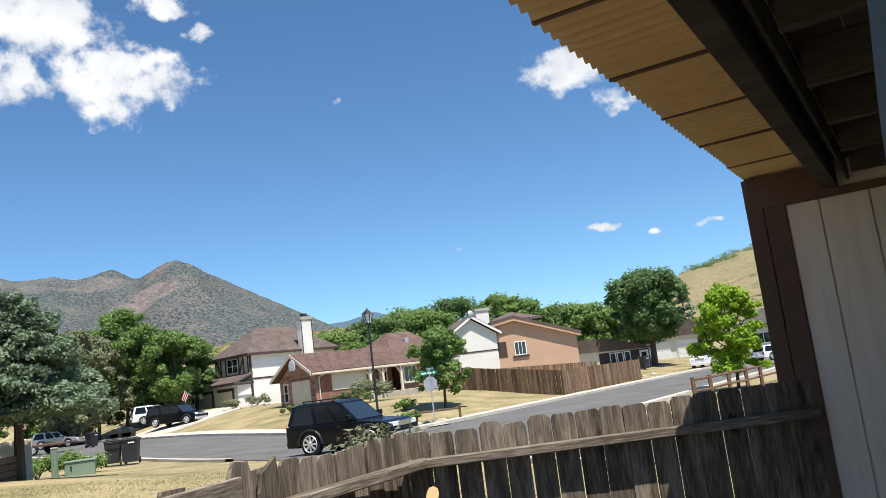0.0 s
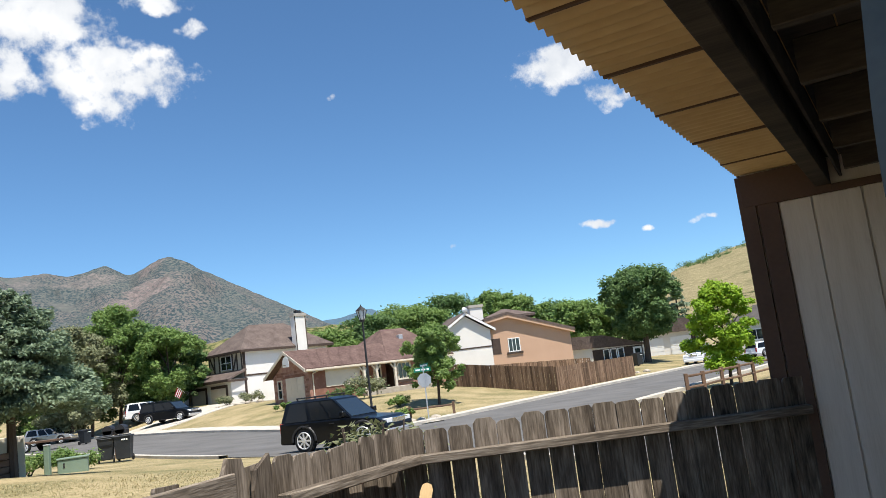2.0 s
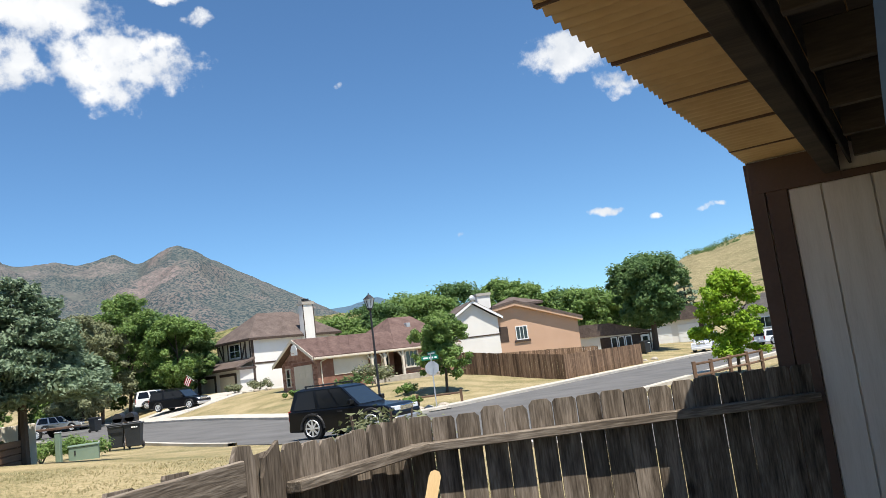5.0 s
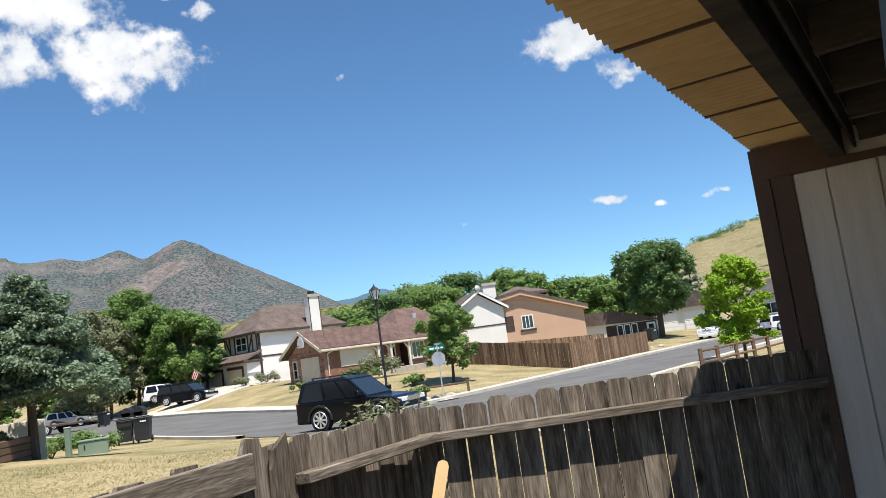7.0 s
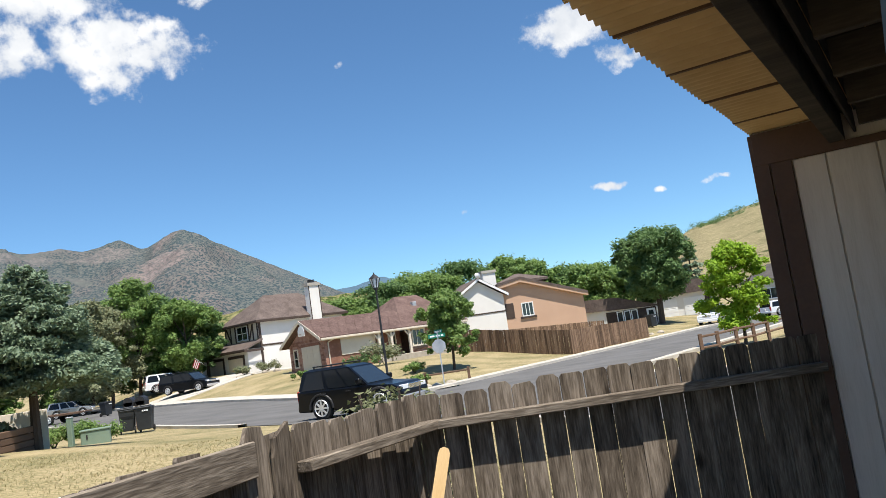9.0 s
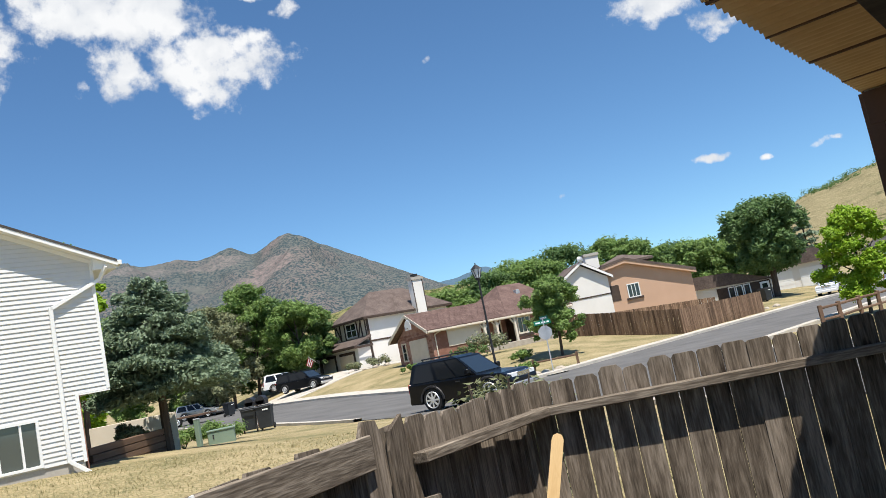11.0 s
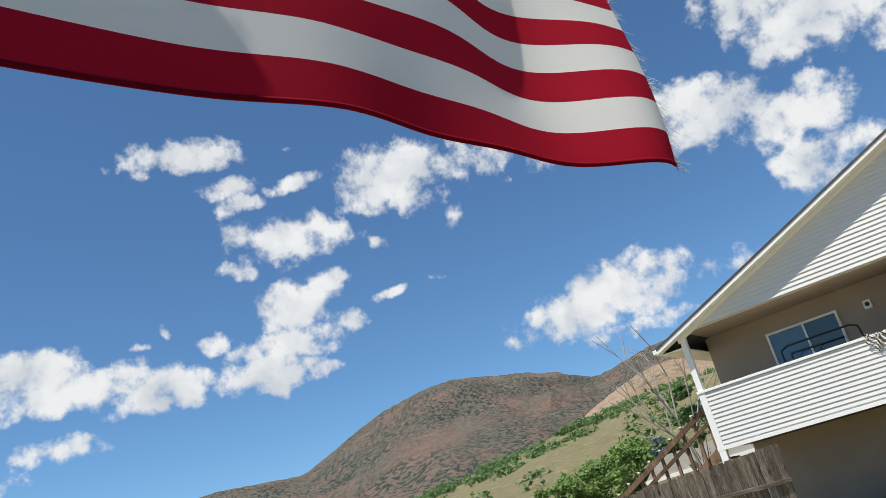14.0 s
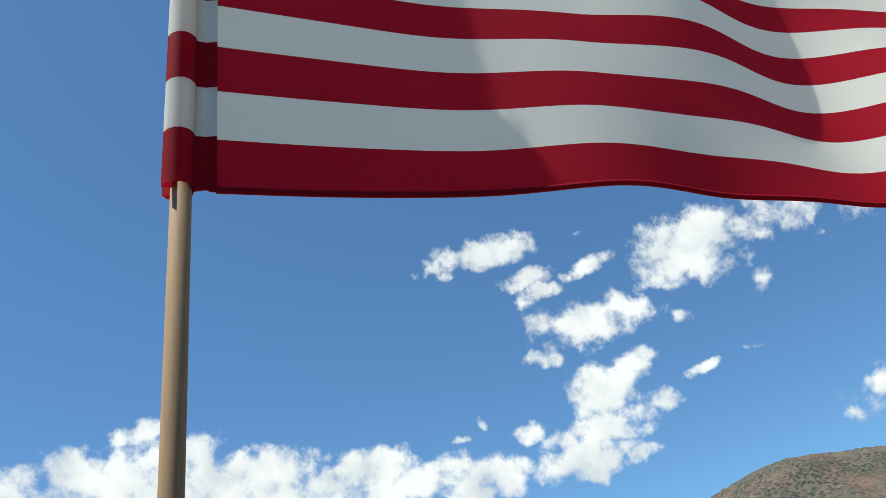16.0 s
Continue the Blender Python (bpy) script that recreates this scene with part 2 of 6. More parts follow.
M["foundation"] = mat("foundation", [(.36, .33, .29), (.47, .44, .39)], 1.6, 0.95, 0.004, fine=30)
M["dark_glass"] = glass_mat("dark_glass", (.022, .028, .03))
M["pale_glass"] = glass_mat("pale_glass", (.07, .085, .08), .05)
M["blue_glass"] = glass_mat("blue_glass", (.05, .11, .17), .03)
M["shingle_dark"] = mat("shingle_dark", [(.05, .046, .043), (.10, .09, .083)], 2.0, 0.95, 0.01, fine=9)
M["shingle_brown"] = mat("shingle_brown", [(.075, .045, .038), (.125, .078, .066), (.175, .118, .10)], 1.2, 0.95, 0.01, fine=7, fine_mix=.5)
M["shingle_tan"] = mat("shingle_tan", [(.20, .13, .09), (.28, .19, .135), (.35, .25, .18)], 1.2, 0.95, 0.01, fine=7, fine_mix=.5)
M["shingle_grey"] = mat("shingle_grey", [(.068, .05, .043), (.115, .087, .075), (.165, .128, .11)], 1.2, 0.95, 0.01, fine=7, fine_mix=.5)
M["stucco_white"] = mat("stucco_white", [(.70, .68, .64), (.78, .76, .72)], 0.7, 0.95, 0.003, fine=20)
M["stucco_tan"] = mat("stucco_tan", [(.50, .325, .222), (.56, .37, .258)], 0.5, 0.95, 0.003, fine=20)
M["brick"] = mat("brick", [(.22, .105, .072), (.31, .165, .12), (.41, .25, .19)], 2.0, 0.95, 0.004, fine=6, jitter=.35)
M["timber_dark"] = mat("timber_dark", [(.045, .03, .024), (.08, .055, .042)], 2.0, 0.8)
M["cream_paint"] = mat("cream_paint", [(.62, .55, .44), (.70, .63, .52)], 1.2, 0.7)
M["car_black"] = mat("car_black", [(.003, .004, .006), (.006, .007, .010)], 0.8, 0.3, 0, spec=.15, coat=.22)
M["car_white"] = mat("car_white", [(.72, .73, .74), (.78, .79, .8)], 0.8, 0.25, 0, coat=.8)
M["car_silver"] = mat("car_silver", [(.42, .43, .44), (.5, .5, .51)], 0.8, 0.25, 0, metal=.6, coat=.6)
M["car_blue"] = mat("car_blue", [(.01, .12, .45), (.015, .16, .55)], 0.8, 0.25, 0, coat=.8)
M["car_glass"] = glass_mat("car_glass", (.008, .010, .013), .08)
M["car_glass"].node_tree.nodes["Principled BSDF"].inputs["Specular IOR Level"].default_value = .3
M["screen_glass"] = glass_mat("screen_glass", (.02, .03, .042), .03)
M["tyre"] = mat("tyre", [(.012, .012, .012), (.03, .03, .03)], 6.0, 0.85)
M["chrome"] = mat("chrome", [(.62, .63, .64), (.75, .75, .76)], 3.0, 0.2, 0, metal=1.0)
M["alloy"] = mat("alloy", [(.60, .61, .62), (.72, .73, .74)], 3.0, 0.3, 0, metal=.45)
M["lamp_red"] = mat("lamp_red", [(.35, .012, .01), (.45, .02, .015)], 3.0, 0.2)
M["lamp_clear"] = mat("lamp_clear", [(.7, .72, .74), (.82, .83, .84)], 3.0, 0.1)
M["bin_plastic"] = mat("bin_plastic", [(.018, .021, .025), (.035, .04, .045)], 2.0, 0.55, 0.001)
M["utility_green"] = mat("utility_green", [(.15, .215, .16), (.20, .27, .205)], 1.5, 0.6)
M["metal_dark"] = mat("metal_dark", [(.02, .02, .022), (.045, .045, .048)], 3.0, 0.5, 0, metal=.3)
M["metal_grey"] = mat("metal_grey", [(.42, .43, .44), (.55, .56, .57)], 3.0, 0.45, 0, metal=.5)
M["sign_green"] = mat("sign_green", [(.0, .16, .10), (.01, .22, .14)], 2.0, 0.5)
M["bark"] = mat("bark", [(.05, .035, .025), (.12, .09, .07)], 3.0, 0.95, 0.02, stretch=(3, 3, .5), fine=20)
M["bark_pale"] = mat("bark_pale", [(.20, .18, .155), (.34, .31, .27)], 4.0, 0.9)
M["leaf_mid"] = mat("leaf_mid", [(.085, .155, .038), (.175, .275, .07), (.29, .41, .13)], 0.9, 0.6, fine=6, fine_mix=.5, sheer=.4)
M["leaf_dark"] = mat("leaf_dark", [(.05, .11, .035), (.11, .195, .06), (.19, .29, .10)], 0.9, 0.6, fine=6, fine_mix=.5, sheer=.35)
M["leaf_bright"] = mat("leaf_bright", [(.15, .27, .012), (.25, .40, .02), (.36, .50, .04)], 1.2, 0.6, fine=6, fine_mix=.5, sheer=.35)
M["leaf_olive"] = mat("leaf_olive", [(.13, .145, .07), (.21, .23, .12), (.30, .315, .18)], 0.9, 0.7, fine=6, fine_mix=.5, sheer=.25)
M["needle"] = mat("needle", [(.10, .155, .095), (.20, .27, .17), (.33, .41, .28)], 1.0, 0.7, fine=7, fine_mix=.5, sheer=.3)
M["needle_blue"] = mat("needle_blue", [(.06, .10, .10), (.12, .18, .18), (.2, .27, .28)], 1.0, 0.7, fine=7, sheer=.15)
M["boulder"] = mat("boulder", [(.30, .26, .21), (.45, .40, .33)], 3.0, 0.95, .01)
M["log_brown"] = mat("log_brown", [(.10, .06, .038), (.19, .115, .075)], 2.0, 0.9, .005, stretch=(.5, 4, 4), jitter=.2)
M["flag_red"] = mat("flag_red", [(.33, .006, .020), (.40, .010, .028)], 2.0, 0.75, 0.0004, fine=220, spec=.08, sheer=.5)
M["flag_white"] = mat("flag_white", [(.74, .74, .71), (.80, .80, .77)], 2.0, 0.75, 0.0004, fine=220, spec=.08, sheer=.5)
M["flag_blue"] = mat("flag_blue", [(.02, .03, .12), (.03, .04, .16)], 2.0, 0.75, 0.0004, fine=220, spec=.08, sheer=.35)
M["pole_wood"] = mat("pole_wood", [(.24, .155, .085), (.36, .24, .135)], 3.0, 0.75, 0.001, stretch=(6, 6, .4), spec=.2)
M["cloth_slate"] = mat("cloth_slate", [(.085, .12, .145), (.13, .17, .20)], 4.0, 0.85, 0.002, sheer=.2)
M["patio"] = mat("patio", [(.085, .075, .062), (.13, .118, .10)], 1.0, 0.9, .003)
M["zebra_dark"] = mat("zebra_dark", [(.02, .018, .016), (.04, .036, .03)], 3.0, 0.9)
M["zebra_light"] = mat("zebra_light", [(.62, .57, .5), (.72, .67, .6)], 3.0, 0.9)


# ---- helpers for building ----
def part(name, bm, material, parent=None, label="", smooth=False):
    me = bpy.data.meshes.new(name)
    bm.to_mesh(me)
    bm.free()
    for one in (material if isinstance(material, (list, tuple)) else [material]):
        me.materials.append(one)
    if smooth:
        me.polygons.foreach_set("use_smooth", [True] * len(me.polygons))
    ob = new(name, me)
    ob.parent = parent
    return tagged(ob, label)


def raw(name, verts, faces, material, parent=None, label="", smooth=False):
    me = bpy.data.meshes.new(name)
    me.from_pydata(verts, [], faces)
    me.materials.append(material)
    if smooth:
        me.polygons.foreach_set("use_smooth", [True] * len(me.polygons))
    ob = new(name, me)
    ob.parent = parent
    return tagged(ob, label)


def thing(name, label, category, m=None, group="", kind=""):
    ob = new(name)
    if m is not None:
        ob.matrix_world = m
    return tagged(ob, label, category, group, kind)


def box(bm, x0, y0, z0, x1, y1, z1, bevel=0.0, m=None):
    got = bmesh.ops.create_cube(bm, size=1.0)["verts"]
    bmesh.ops.scale(bm, vec=(x1 - x0, y1 - y0, z1 - z0), verts=got)
    bmesh.ops.translate(bm, vec=((x0 + x1) / 2, (y0 + y1) / 2, (z0 + z1) / 2), verts=got)
    if bevel:
        edges = list({e for v in got for e in v.link_edges})
        out = bmesh.ops.bevel(bm, geom=edges, offset=bevel, segments=1, affect="EDGES", profile=0.5)
        got = list({v for f in out["faces"] for v in f.verts} | {v for v in got if v.is_valid})
    if m is not None:
        bmesh.ops.transform(bm, matrix=m, verts=got)
    return bm


def boxed(*args, **kw):
    return box(bmesh.new(), *args, **kw)


def rod(bm, a, b, r0, r1=None, seg=10):
    a, b = Vector(a), Vector(b)
    d = b - a
    m = Matrix.Translation((a + b) / 2) @ d.to_track_quat("Z", "Y").to_matrix().to_4x4()
    bmesh.ops.create_cone(bm, cap_ends=True, segments=seg, radius1=r0, radius2=r0 if r1 is None else r1, depth=d.length, matrix=m)
    return bm


def slab(bm, outline, y0, y1):
    """An outline in x and z, given depth from y0 to y1."""
    a = [bm.verts.new((x, y0, z)) for x, z in outline]
    b = [bm.verts.new((x, y1, z)) for x, z in outline]
    k = len(outline)
    bm.faces.new(a)
    bm.faces.new(b[::-1])
    for i in range(k):
        bm.faces.new((a[i], b[i], b[(i + 1) % k], a[(i + 1) % k]))
    bmesh.ops.recalc_face_normals(bm, faces=bm.faces)
    return bm


def step(a, b, v):
    k = min(1.0, max(0.0, (v - a) / (b - a)))
    return k * k * (3 - 2 * k)


def across_a(x, y):
    return .766 * x + .643 * y


def across_b(x, y):
    return -.835 * x + .55 * y


def ground_z(x, y):
    z = -0.2 + 0.2 * math.exp(-(x * x + (y - 2) ** 2) / 98)
    z += 1.33 * math.exp(-((x + 14) ** 2 + (y - 14) ** 2) / 125) + 0.35 * step(-5, -20, x) * step(10, 25, y)
    rise = 1.25 * step(22.6, 36, across_b(x, y)) * step(22.6, 33, across_a(x, y))
    z += rise + .02 * max(0, -x - 8) * rise
    r = math.hypot(x, y)
    return z + .02 * max(0, r - 130) * step(0, 1, (y + 40) / 120)


def at(yaw, d, up=0.0):
    """A place on the ground, by yaw and distance from the patio."""
    x, y = -d * math.sin(radians(yaw)), d * math.cos(radians(yaw))
    return Vector((x, y, ground_z(x, y) + up))


# ---- ground, roads ----
def build_ground():
    rings = [0.0] + [1.2 * 1.075 ** k for k in range(108)]
    turns = 240
    verts, faces = [(0, 0, ground_z(0, 0))], []
    for r in rings[1:]:
        for k in range(turns):
            x, y = r * math.cos(k * math.tau / turns), r * math.sin(k * math.tau / turns)
            bump = 0.02 * noise.noise(Vector((x * .7, y * .7, 0))) if r > 6 else 0
            verts.append((x, y, ground_z(x, y) + bump))
    for i in range(len(rings) - 2):
        for k in range(turns):
            a, b = 1 + i * turns + k, 1 + i * turns + (k + 1) % turns
            faces.append((a, a + turns, b + turns, b))
    faces += [(0, 1 + k, 1 + (k + 1) % turns) for k in range(turns)]
    tagged(raw("ground", verts, faces, M["dry_grass"], smooth=True), "straw-coloured dry lawn and open ground", "ground", kind="structure")


build_ground()


def strip(name, base, along, side, lo, hi, start, end, lift, thick, material, label, category, cells=6, lane=2.0, parent=None, skip=None):
    """A band laid over the ground: base + along * u + side * v."""
    bm = bmesh.new()
    us = np.arange(start, end + lane / 2, lane)
    vs = np.linspace(lo, hi, cells + 1)
    grid = []
    for u in us:
        row = []
        for v in vs:
            x, y = base[0] + along[0] * u + side[0] * v, base[1] + along[1] * u + side[1] * v
            row.append((bm.verts.new((x, y, ground_z(x, y) + lift)), bm.verts.new((x, y, ground_z(x, y) + lift - thick))))
        grid.append(row)
    for i in range(len(us) - 1):
        for j in range(cells):
            q = [grid[i][j], grid[i + 1][j], grid[i + 1][j + 1], grid[i][j + 1]]
            c = sum((p[0].co for p in q), Vector()) / 4
            if skip and skip(c.x, c.y):
                continue
            bm.faces.new([p[0] for p in q])
            if j == 0:
                bm.faces.new((q[0][0], q[0][1], q[1][1], q[1][0]))
            if j == cells - 1:
                bm.faces.new((q[3][0], q[2][0], q[2][1], q[3][1]))
    bmesh.ops.recalc_face_normals(bm, faces=bm.faces)
    ob = part(name, bm, material, parent, smooth=False)
    return tagged(ob, label, category, kind="structure")


A_DIR, A_SIDE = (-.643, .766), (.766, .643)
B_DIR, B_SIDE = (.55, .835), (-.835, .55)


def in_b(x, y):
    return 12.4 < across_b(x, y) < 22.6


def in_a(x, y):
    return 12.2 < across_a(x, y) < 22.3


strip("road_1", (0, 0), A_DIR, A_SIDE, 12.6, 22.0, -16, 120, .03, .1, M["asphalt"], "grey worn asphalt street between lawns", "road", 8)
strip("road_2", (0, 0), B_DIR, B_SIDE, 12.8, 22.2, 20, 170, .034, .1, M["asphalt"], "grey asphalt side street running uphill", "road", 8)
strip("kerb_1", (0, 0), A_DIR, A_SIDE, 22.0, 22.5, 14, 120, .17, .3, M["concrete"], "pale concrete kerb along the street", "kerb", 1, skip=in_b)
strip("pavement_1", (0, 0), A_DIR, A_SIDE, 22.9, 24.3, 16, 120, .08, .2, M["concrete"], "pale concrete pavement beside the lawn", "pavement", 2, skip=in_b)
strip("kerb_2", (0, 0), A_DIR, A_SIDE, 12.25, 12.6, 10, 120, .11, .3, M["concrete"], "pale concrete kerb on the near side", "kerb", 1, skip=in_b)
strip("kerb_3", (0, 0), B_DIR, B_SIDE, 22.2, 22.7, 24, 170, .17, .3, M["concrete"], "pale kerb of the side street", "kerb", 1, skip=in_a)
strip("pavement_3", (0, 0), B_DIR, B_SIDE, 22.9, 24.0, 26, 170, .08, .2, M["concrete"], "pale concrete pavement along the side street", "pavement", 2, skip=in_a)
strip("kerb_4", (0, 0), B_DIR, B_SIDE, 12.3, 12.8, 20, 170, .17, .3, M["concrete"], "pale kerb beside the young tree", "kerb", 1, skip=in_a)
strip("driveway", (0, 0), A_SIDE, A_DIR, 67, 75.5, 22.5, 42, .05, .15, M["concrete"], "pale concrete driveway up to the garages", "driveway", 4)
strip("patio", (0, -4), (0, 1), (1, 0), -1.2, 8, -3, 8.2, .03, .1, M["patio"], "plain concrete patio floor", "patio", 8)


# ---- hills and mountain ----
def tents(peaks, az):
    """A skyline of rounded tents: azimuth, elevation, fall per degree to the one side and the other."""
    v = [el - (a_fall if az > a else b_fall) * (math.sqrt((az - a) ** 2 + r * r) - r) for a, el, a_fall, b_fall, r in peaks]
    top = max(v)
    return top + 0.15 * math.log(sum(math.exp((x - top) / 0.15) for x in v))


def hill(name, peaks, az0, az1, near, far, rough, mats, label, foot_el=-0.5, power=0.8, cols=260, rows=60, seed=0.0, crag=1.0):
    verts, faces = [], []
    for i in range(rows + 1):
        k = i / rows
        for j in range(cols + 1):
            az = az0 + (az1 - az0) * j / cols
            top = tents(peaks, az)
            if k <= .9:
                q = k / .9
                r = near + (far - near) * q
                h0, h1 = near * math.tan(radians(foot_el)), far * math.tan(radians(top))
                z = h0 + (h1 - h0) * q ** power
                qa = radians(az)
                p = Vector((r * math.sin(qa), r * math.cos(qa), 0)) * (7 / far) + Vector((0, 0, seed))
                wob = noise.fractal(p, 0.9, 2.1, 6)
                rid = 1 - abs(noise.noise(p * 2.2 + Vector((.3 * wob, 0, 5)))) * 2
                z += (h1 - h0) * rough * (wob * .8 + rid * .6 * crag) * math.sin(math.pi * min(1, q * 1.02)) + far * .0012 * noise.noise(p * 16) * q
            else:
                q = (k - .9) / .1
                r, z = far * (1 + .3 * q), far * math.tan(radians(top)) * (1 - q)
            a = radians(az)
            verts.append((-r * math.sin(a), r * math.cos(a), 2 + z))
    w = cols + 1
    for i in range(rows):
        for j in range(cols):
            faces.append((i * w + j, i * w + j + 1, (i + 1) * w + j + 1, (i + 1) * w + j))
    return tagged(raw(name, verts, faces, mats, smooth=True), label, "hill", kind="structure")


def hill_mat(name, soil, rock, scrub, size, cover, haze=(0, 0, 0), mixin=0.0, spots=6.0, crags=()):
    """Bare soil with rock on broad patches and dots of scrub. haze: tone of the air in between, painted into the base
    colour by the share mixin.
    """
    m = bpy.data.materials.new(name)
    m.use_nodes = True
    n, l = m.node_tree.nodes, m.node_tree.links
    b = n["Principled BSDF"]
    b.inputs["Roughness"].default_value, b.inputs["Specular IOR Level"].default_value = 1.0, 0.0
    co = n.new("ShaderNodeTexCoord")

    def tex(scale, detail, lo, hi, rough=.6):
        t, r = n.new("ShaderNodeTexNoise"), n.new("ShaderNodeMapRange")
        t.inputs["Scale"].default_value, t.inputs["Detail"].default_value, t.inputs["Roughness"].default_value = scale / size, detail, rough
        l.new(co.outputs["Object"], t.inputs["Vector"])
        l.new(t.outputs["Fac"], r.inputs["Value"])
        r.inputs["From Min"].default_value, r.inputs["From Max"].default_value = lo, hi
        return r.outputs[0]

    def mix(f, a, c):
        x = n.new("ShaderNodeMix")
        x.data_type = "RGBA"
        l.new(f, x.inputs["Factor"])
        for key, v in (("A", a), ("B", c)):
            if isinstance(v, tuple):
                x.inputs[key].default_value = (*v, 1)
            else:
                l.new(v, x.inputs[key])
        return x.outputs["Result"]

    ground = mix(tex(5, 8, .46, .6), soil, rock)
    ground = mix(tex(60, 4, .5, .8), ground, tuple(v * 1.5 for v in soil))
    clump = n.new("ShaderNodeMath")
    clump.operation = "MULTIPLY"
    l.new(tex(spots * 10, 3, .47, .56), clump.inputs[0])
    l.new(tex(3.2, 6, *cover), clump.inputs[1])
    trees = clump.outputs[0]
    for centre, half, stone in crags:
        away = n.new("ShaderNodeVectorMath")
        away.operation = "SUBTRACT"
        l.new(co.outputs["Object"], away.inputs[0])
        away.inputs[1].default_value = centre
        rel = n.new("ShaderNodeVectorMath")
        rel.operation = "DIVIDE"
        l.new(away.outputs[0], rel.inputs[0])
        rel.inputs[1].default_value = half
        far_off = n.new("ShaderNodeVectorMath")
        far_off.operation = "LENGTH"
        l.new(rel.outputs[0], far_off.inputs[0])
        rough_edge = n.new("ShaderNodeMath")
        rough_edge.operation = "MULTIPLY_ADD"
        l.new(tex(9, 8, 0, 1, .7), rough_edge.inputs[0])
        rough_edge.inputs[1].default_value = 2.4
        l.new(far_off.outputs["Value"], rough_edge.inputs[2])
        bare = n.new("ShaderNodeMapRange")
        l.new(rough_edge.outputs[0], bare.inputs["Value"])
        for key, v in (("From Min", 1.95), ("From Max", 2.25), ("To Min", 1.0), ("To Max", 0.0)):
            bare.inputs[key].default_value = v
        streak = mix(tex(30, 6, .38, .62, .7), tuple(v * .62 for v in stone), stone)
        ground = mix(bare.outputs[0], ground, streak)
        less = n.new("ShaderNodeMath")
        less.operation = "MULTIPLY_ADD"
        l.new(bare.outputs[0], less.inputs[0])
        less.inputs[1].default_value, less.inputs[2].default_value = -.5, 1.0
        thin = n.new("ShaderNodeMath")
        thin.operation = "MULTIPLY"
        l.new(trees, thin.inputs[0])
        l.new(less.outputs[0], thin.inputs[1])
        trees = thin.outputs[0]
    full = mix(trees, ground, scrub)
    # aerial haze is painted in: the whole base colour is pulled towards its tone
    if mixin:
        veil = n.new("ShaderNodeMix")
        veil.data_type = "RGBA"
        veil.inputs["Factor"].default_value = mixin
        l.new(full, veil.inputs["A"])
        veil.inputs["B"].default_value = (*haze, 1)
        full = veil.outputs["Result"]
    l.new(full, b.inputs["Base Color"])
    bp = n.new("ShaderNodeBump")
    bp.inputs["Strength"].default_value, bp.inputs["Distance"].default_value = 1.0, size * .02
    l.new(tex(22, 8, 0, 1, .7), bp.inputs["Height"])
    l.new(bp.outputs[0], b.inputs["Normal"])
    return m


# mountain, far ridge and brown hill carry distance haze in their base colour
MH = {
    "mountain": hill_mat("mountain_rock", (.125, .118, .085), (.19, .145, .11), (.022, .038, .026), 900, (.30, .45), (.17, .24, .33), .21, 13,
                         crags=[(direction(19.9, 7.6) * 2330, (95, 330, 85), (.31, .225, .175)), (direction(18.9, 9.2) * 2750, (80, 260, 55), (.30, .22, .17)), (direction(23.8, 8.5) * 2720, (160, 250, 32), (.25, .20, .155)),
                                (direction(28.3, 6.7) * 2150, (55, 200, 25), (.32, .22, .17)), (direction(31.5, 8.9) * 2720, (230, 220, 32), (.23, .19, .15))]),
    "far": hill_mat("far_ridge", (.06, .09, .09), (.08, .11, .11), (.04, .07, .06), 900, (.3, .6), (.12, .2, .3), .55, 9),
    "foot": hill_mat("foothill", (.26, .22, .11), (.20, .2, .09), (.035, .065, .02), 160, (.34, .5), spots=2.5),
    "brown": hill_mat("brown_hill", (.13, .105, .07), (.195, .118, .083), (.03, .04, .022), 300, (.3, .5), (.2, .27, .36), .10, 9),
    "pale": hill_mat("pale_cut", (.31, .235, .17), (.26, .185, .13), (.06, .075, .03), 120, (.5, .7), spots=3),
    "green": hill_mat("green_slope", (.215, .195, .115), (.185, .175, .095), (.022, .045, .014), 90, (.62, .75), spots=4),
    "grass": hill_mat("grass_hill", (.29, .25, .145), (.24, .215, .12), (.04, .065, .025), 140, (.56, .66), spots=3),
}
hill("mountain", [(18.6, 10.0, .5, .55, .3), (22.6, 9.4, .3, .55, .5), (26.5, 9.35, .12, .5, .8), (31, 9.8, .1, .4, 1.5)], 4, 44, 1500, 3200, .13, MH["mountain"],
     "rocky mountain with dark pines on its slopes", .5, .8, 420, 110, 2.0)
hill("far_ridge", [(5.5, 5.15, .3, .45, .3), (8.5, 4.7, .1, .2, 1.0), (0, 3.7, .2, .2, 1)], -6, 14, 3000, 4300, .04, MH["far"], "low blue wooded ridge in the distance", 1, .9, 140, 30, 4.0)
hill("foothill", [(12.4, 4.75, .3, .25, 1.0), (17, 3.9, .1, .1, 2), (8, 4.3, .2, .2, 1.0), (2, 3.9, .2, .3, 1), (32, 4, .1, .1, 2)], -4, 40, 260, 700, .10, MH["foot"], "scrubby foothill with dry grass and oak brush", .2, .9, 260, 60, 7.0)
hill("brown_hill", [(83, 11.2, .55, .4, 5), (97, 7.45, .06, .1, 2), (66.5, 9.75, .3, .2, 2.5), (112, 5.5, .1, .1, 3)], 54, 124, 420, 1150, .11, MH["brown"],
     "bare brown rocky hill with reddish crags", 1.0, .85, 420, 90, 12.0)
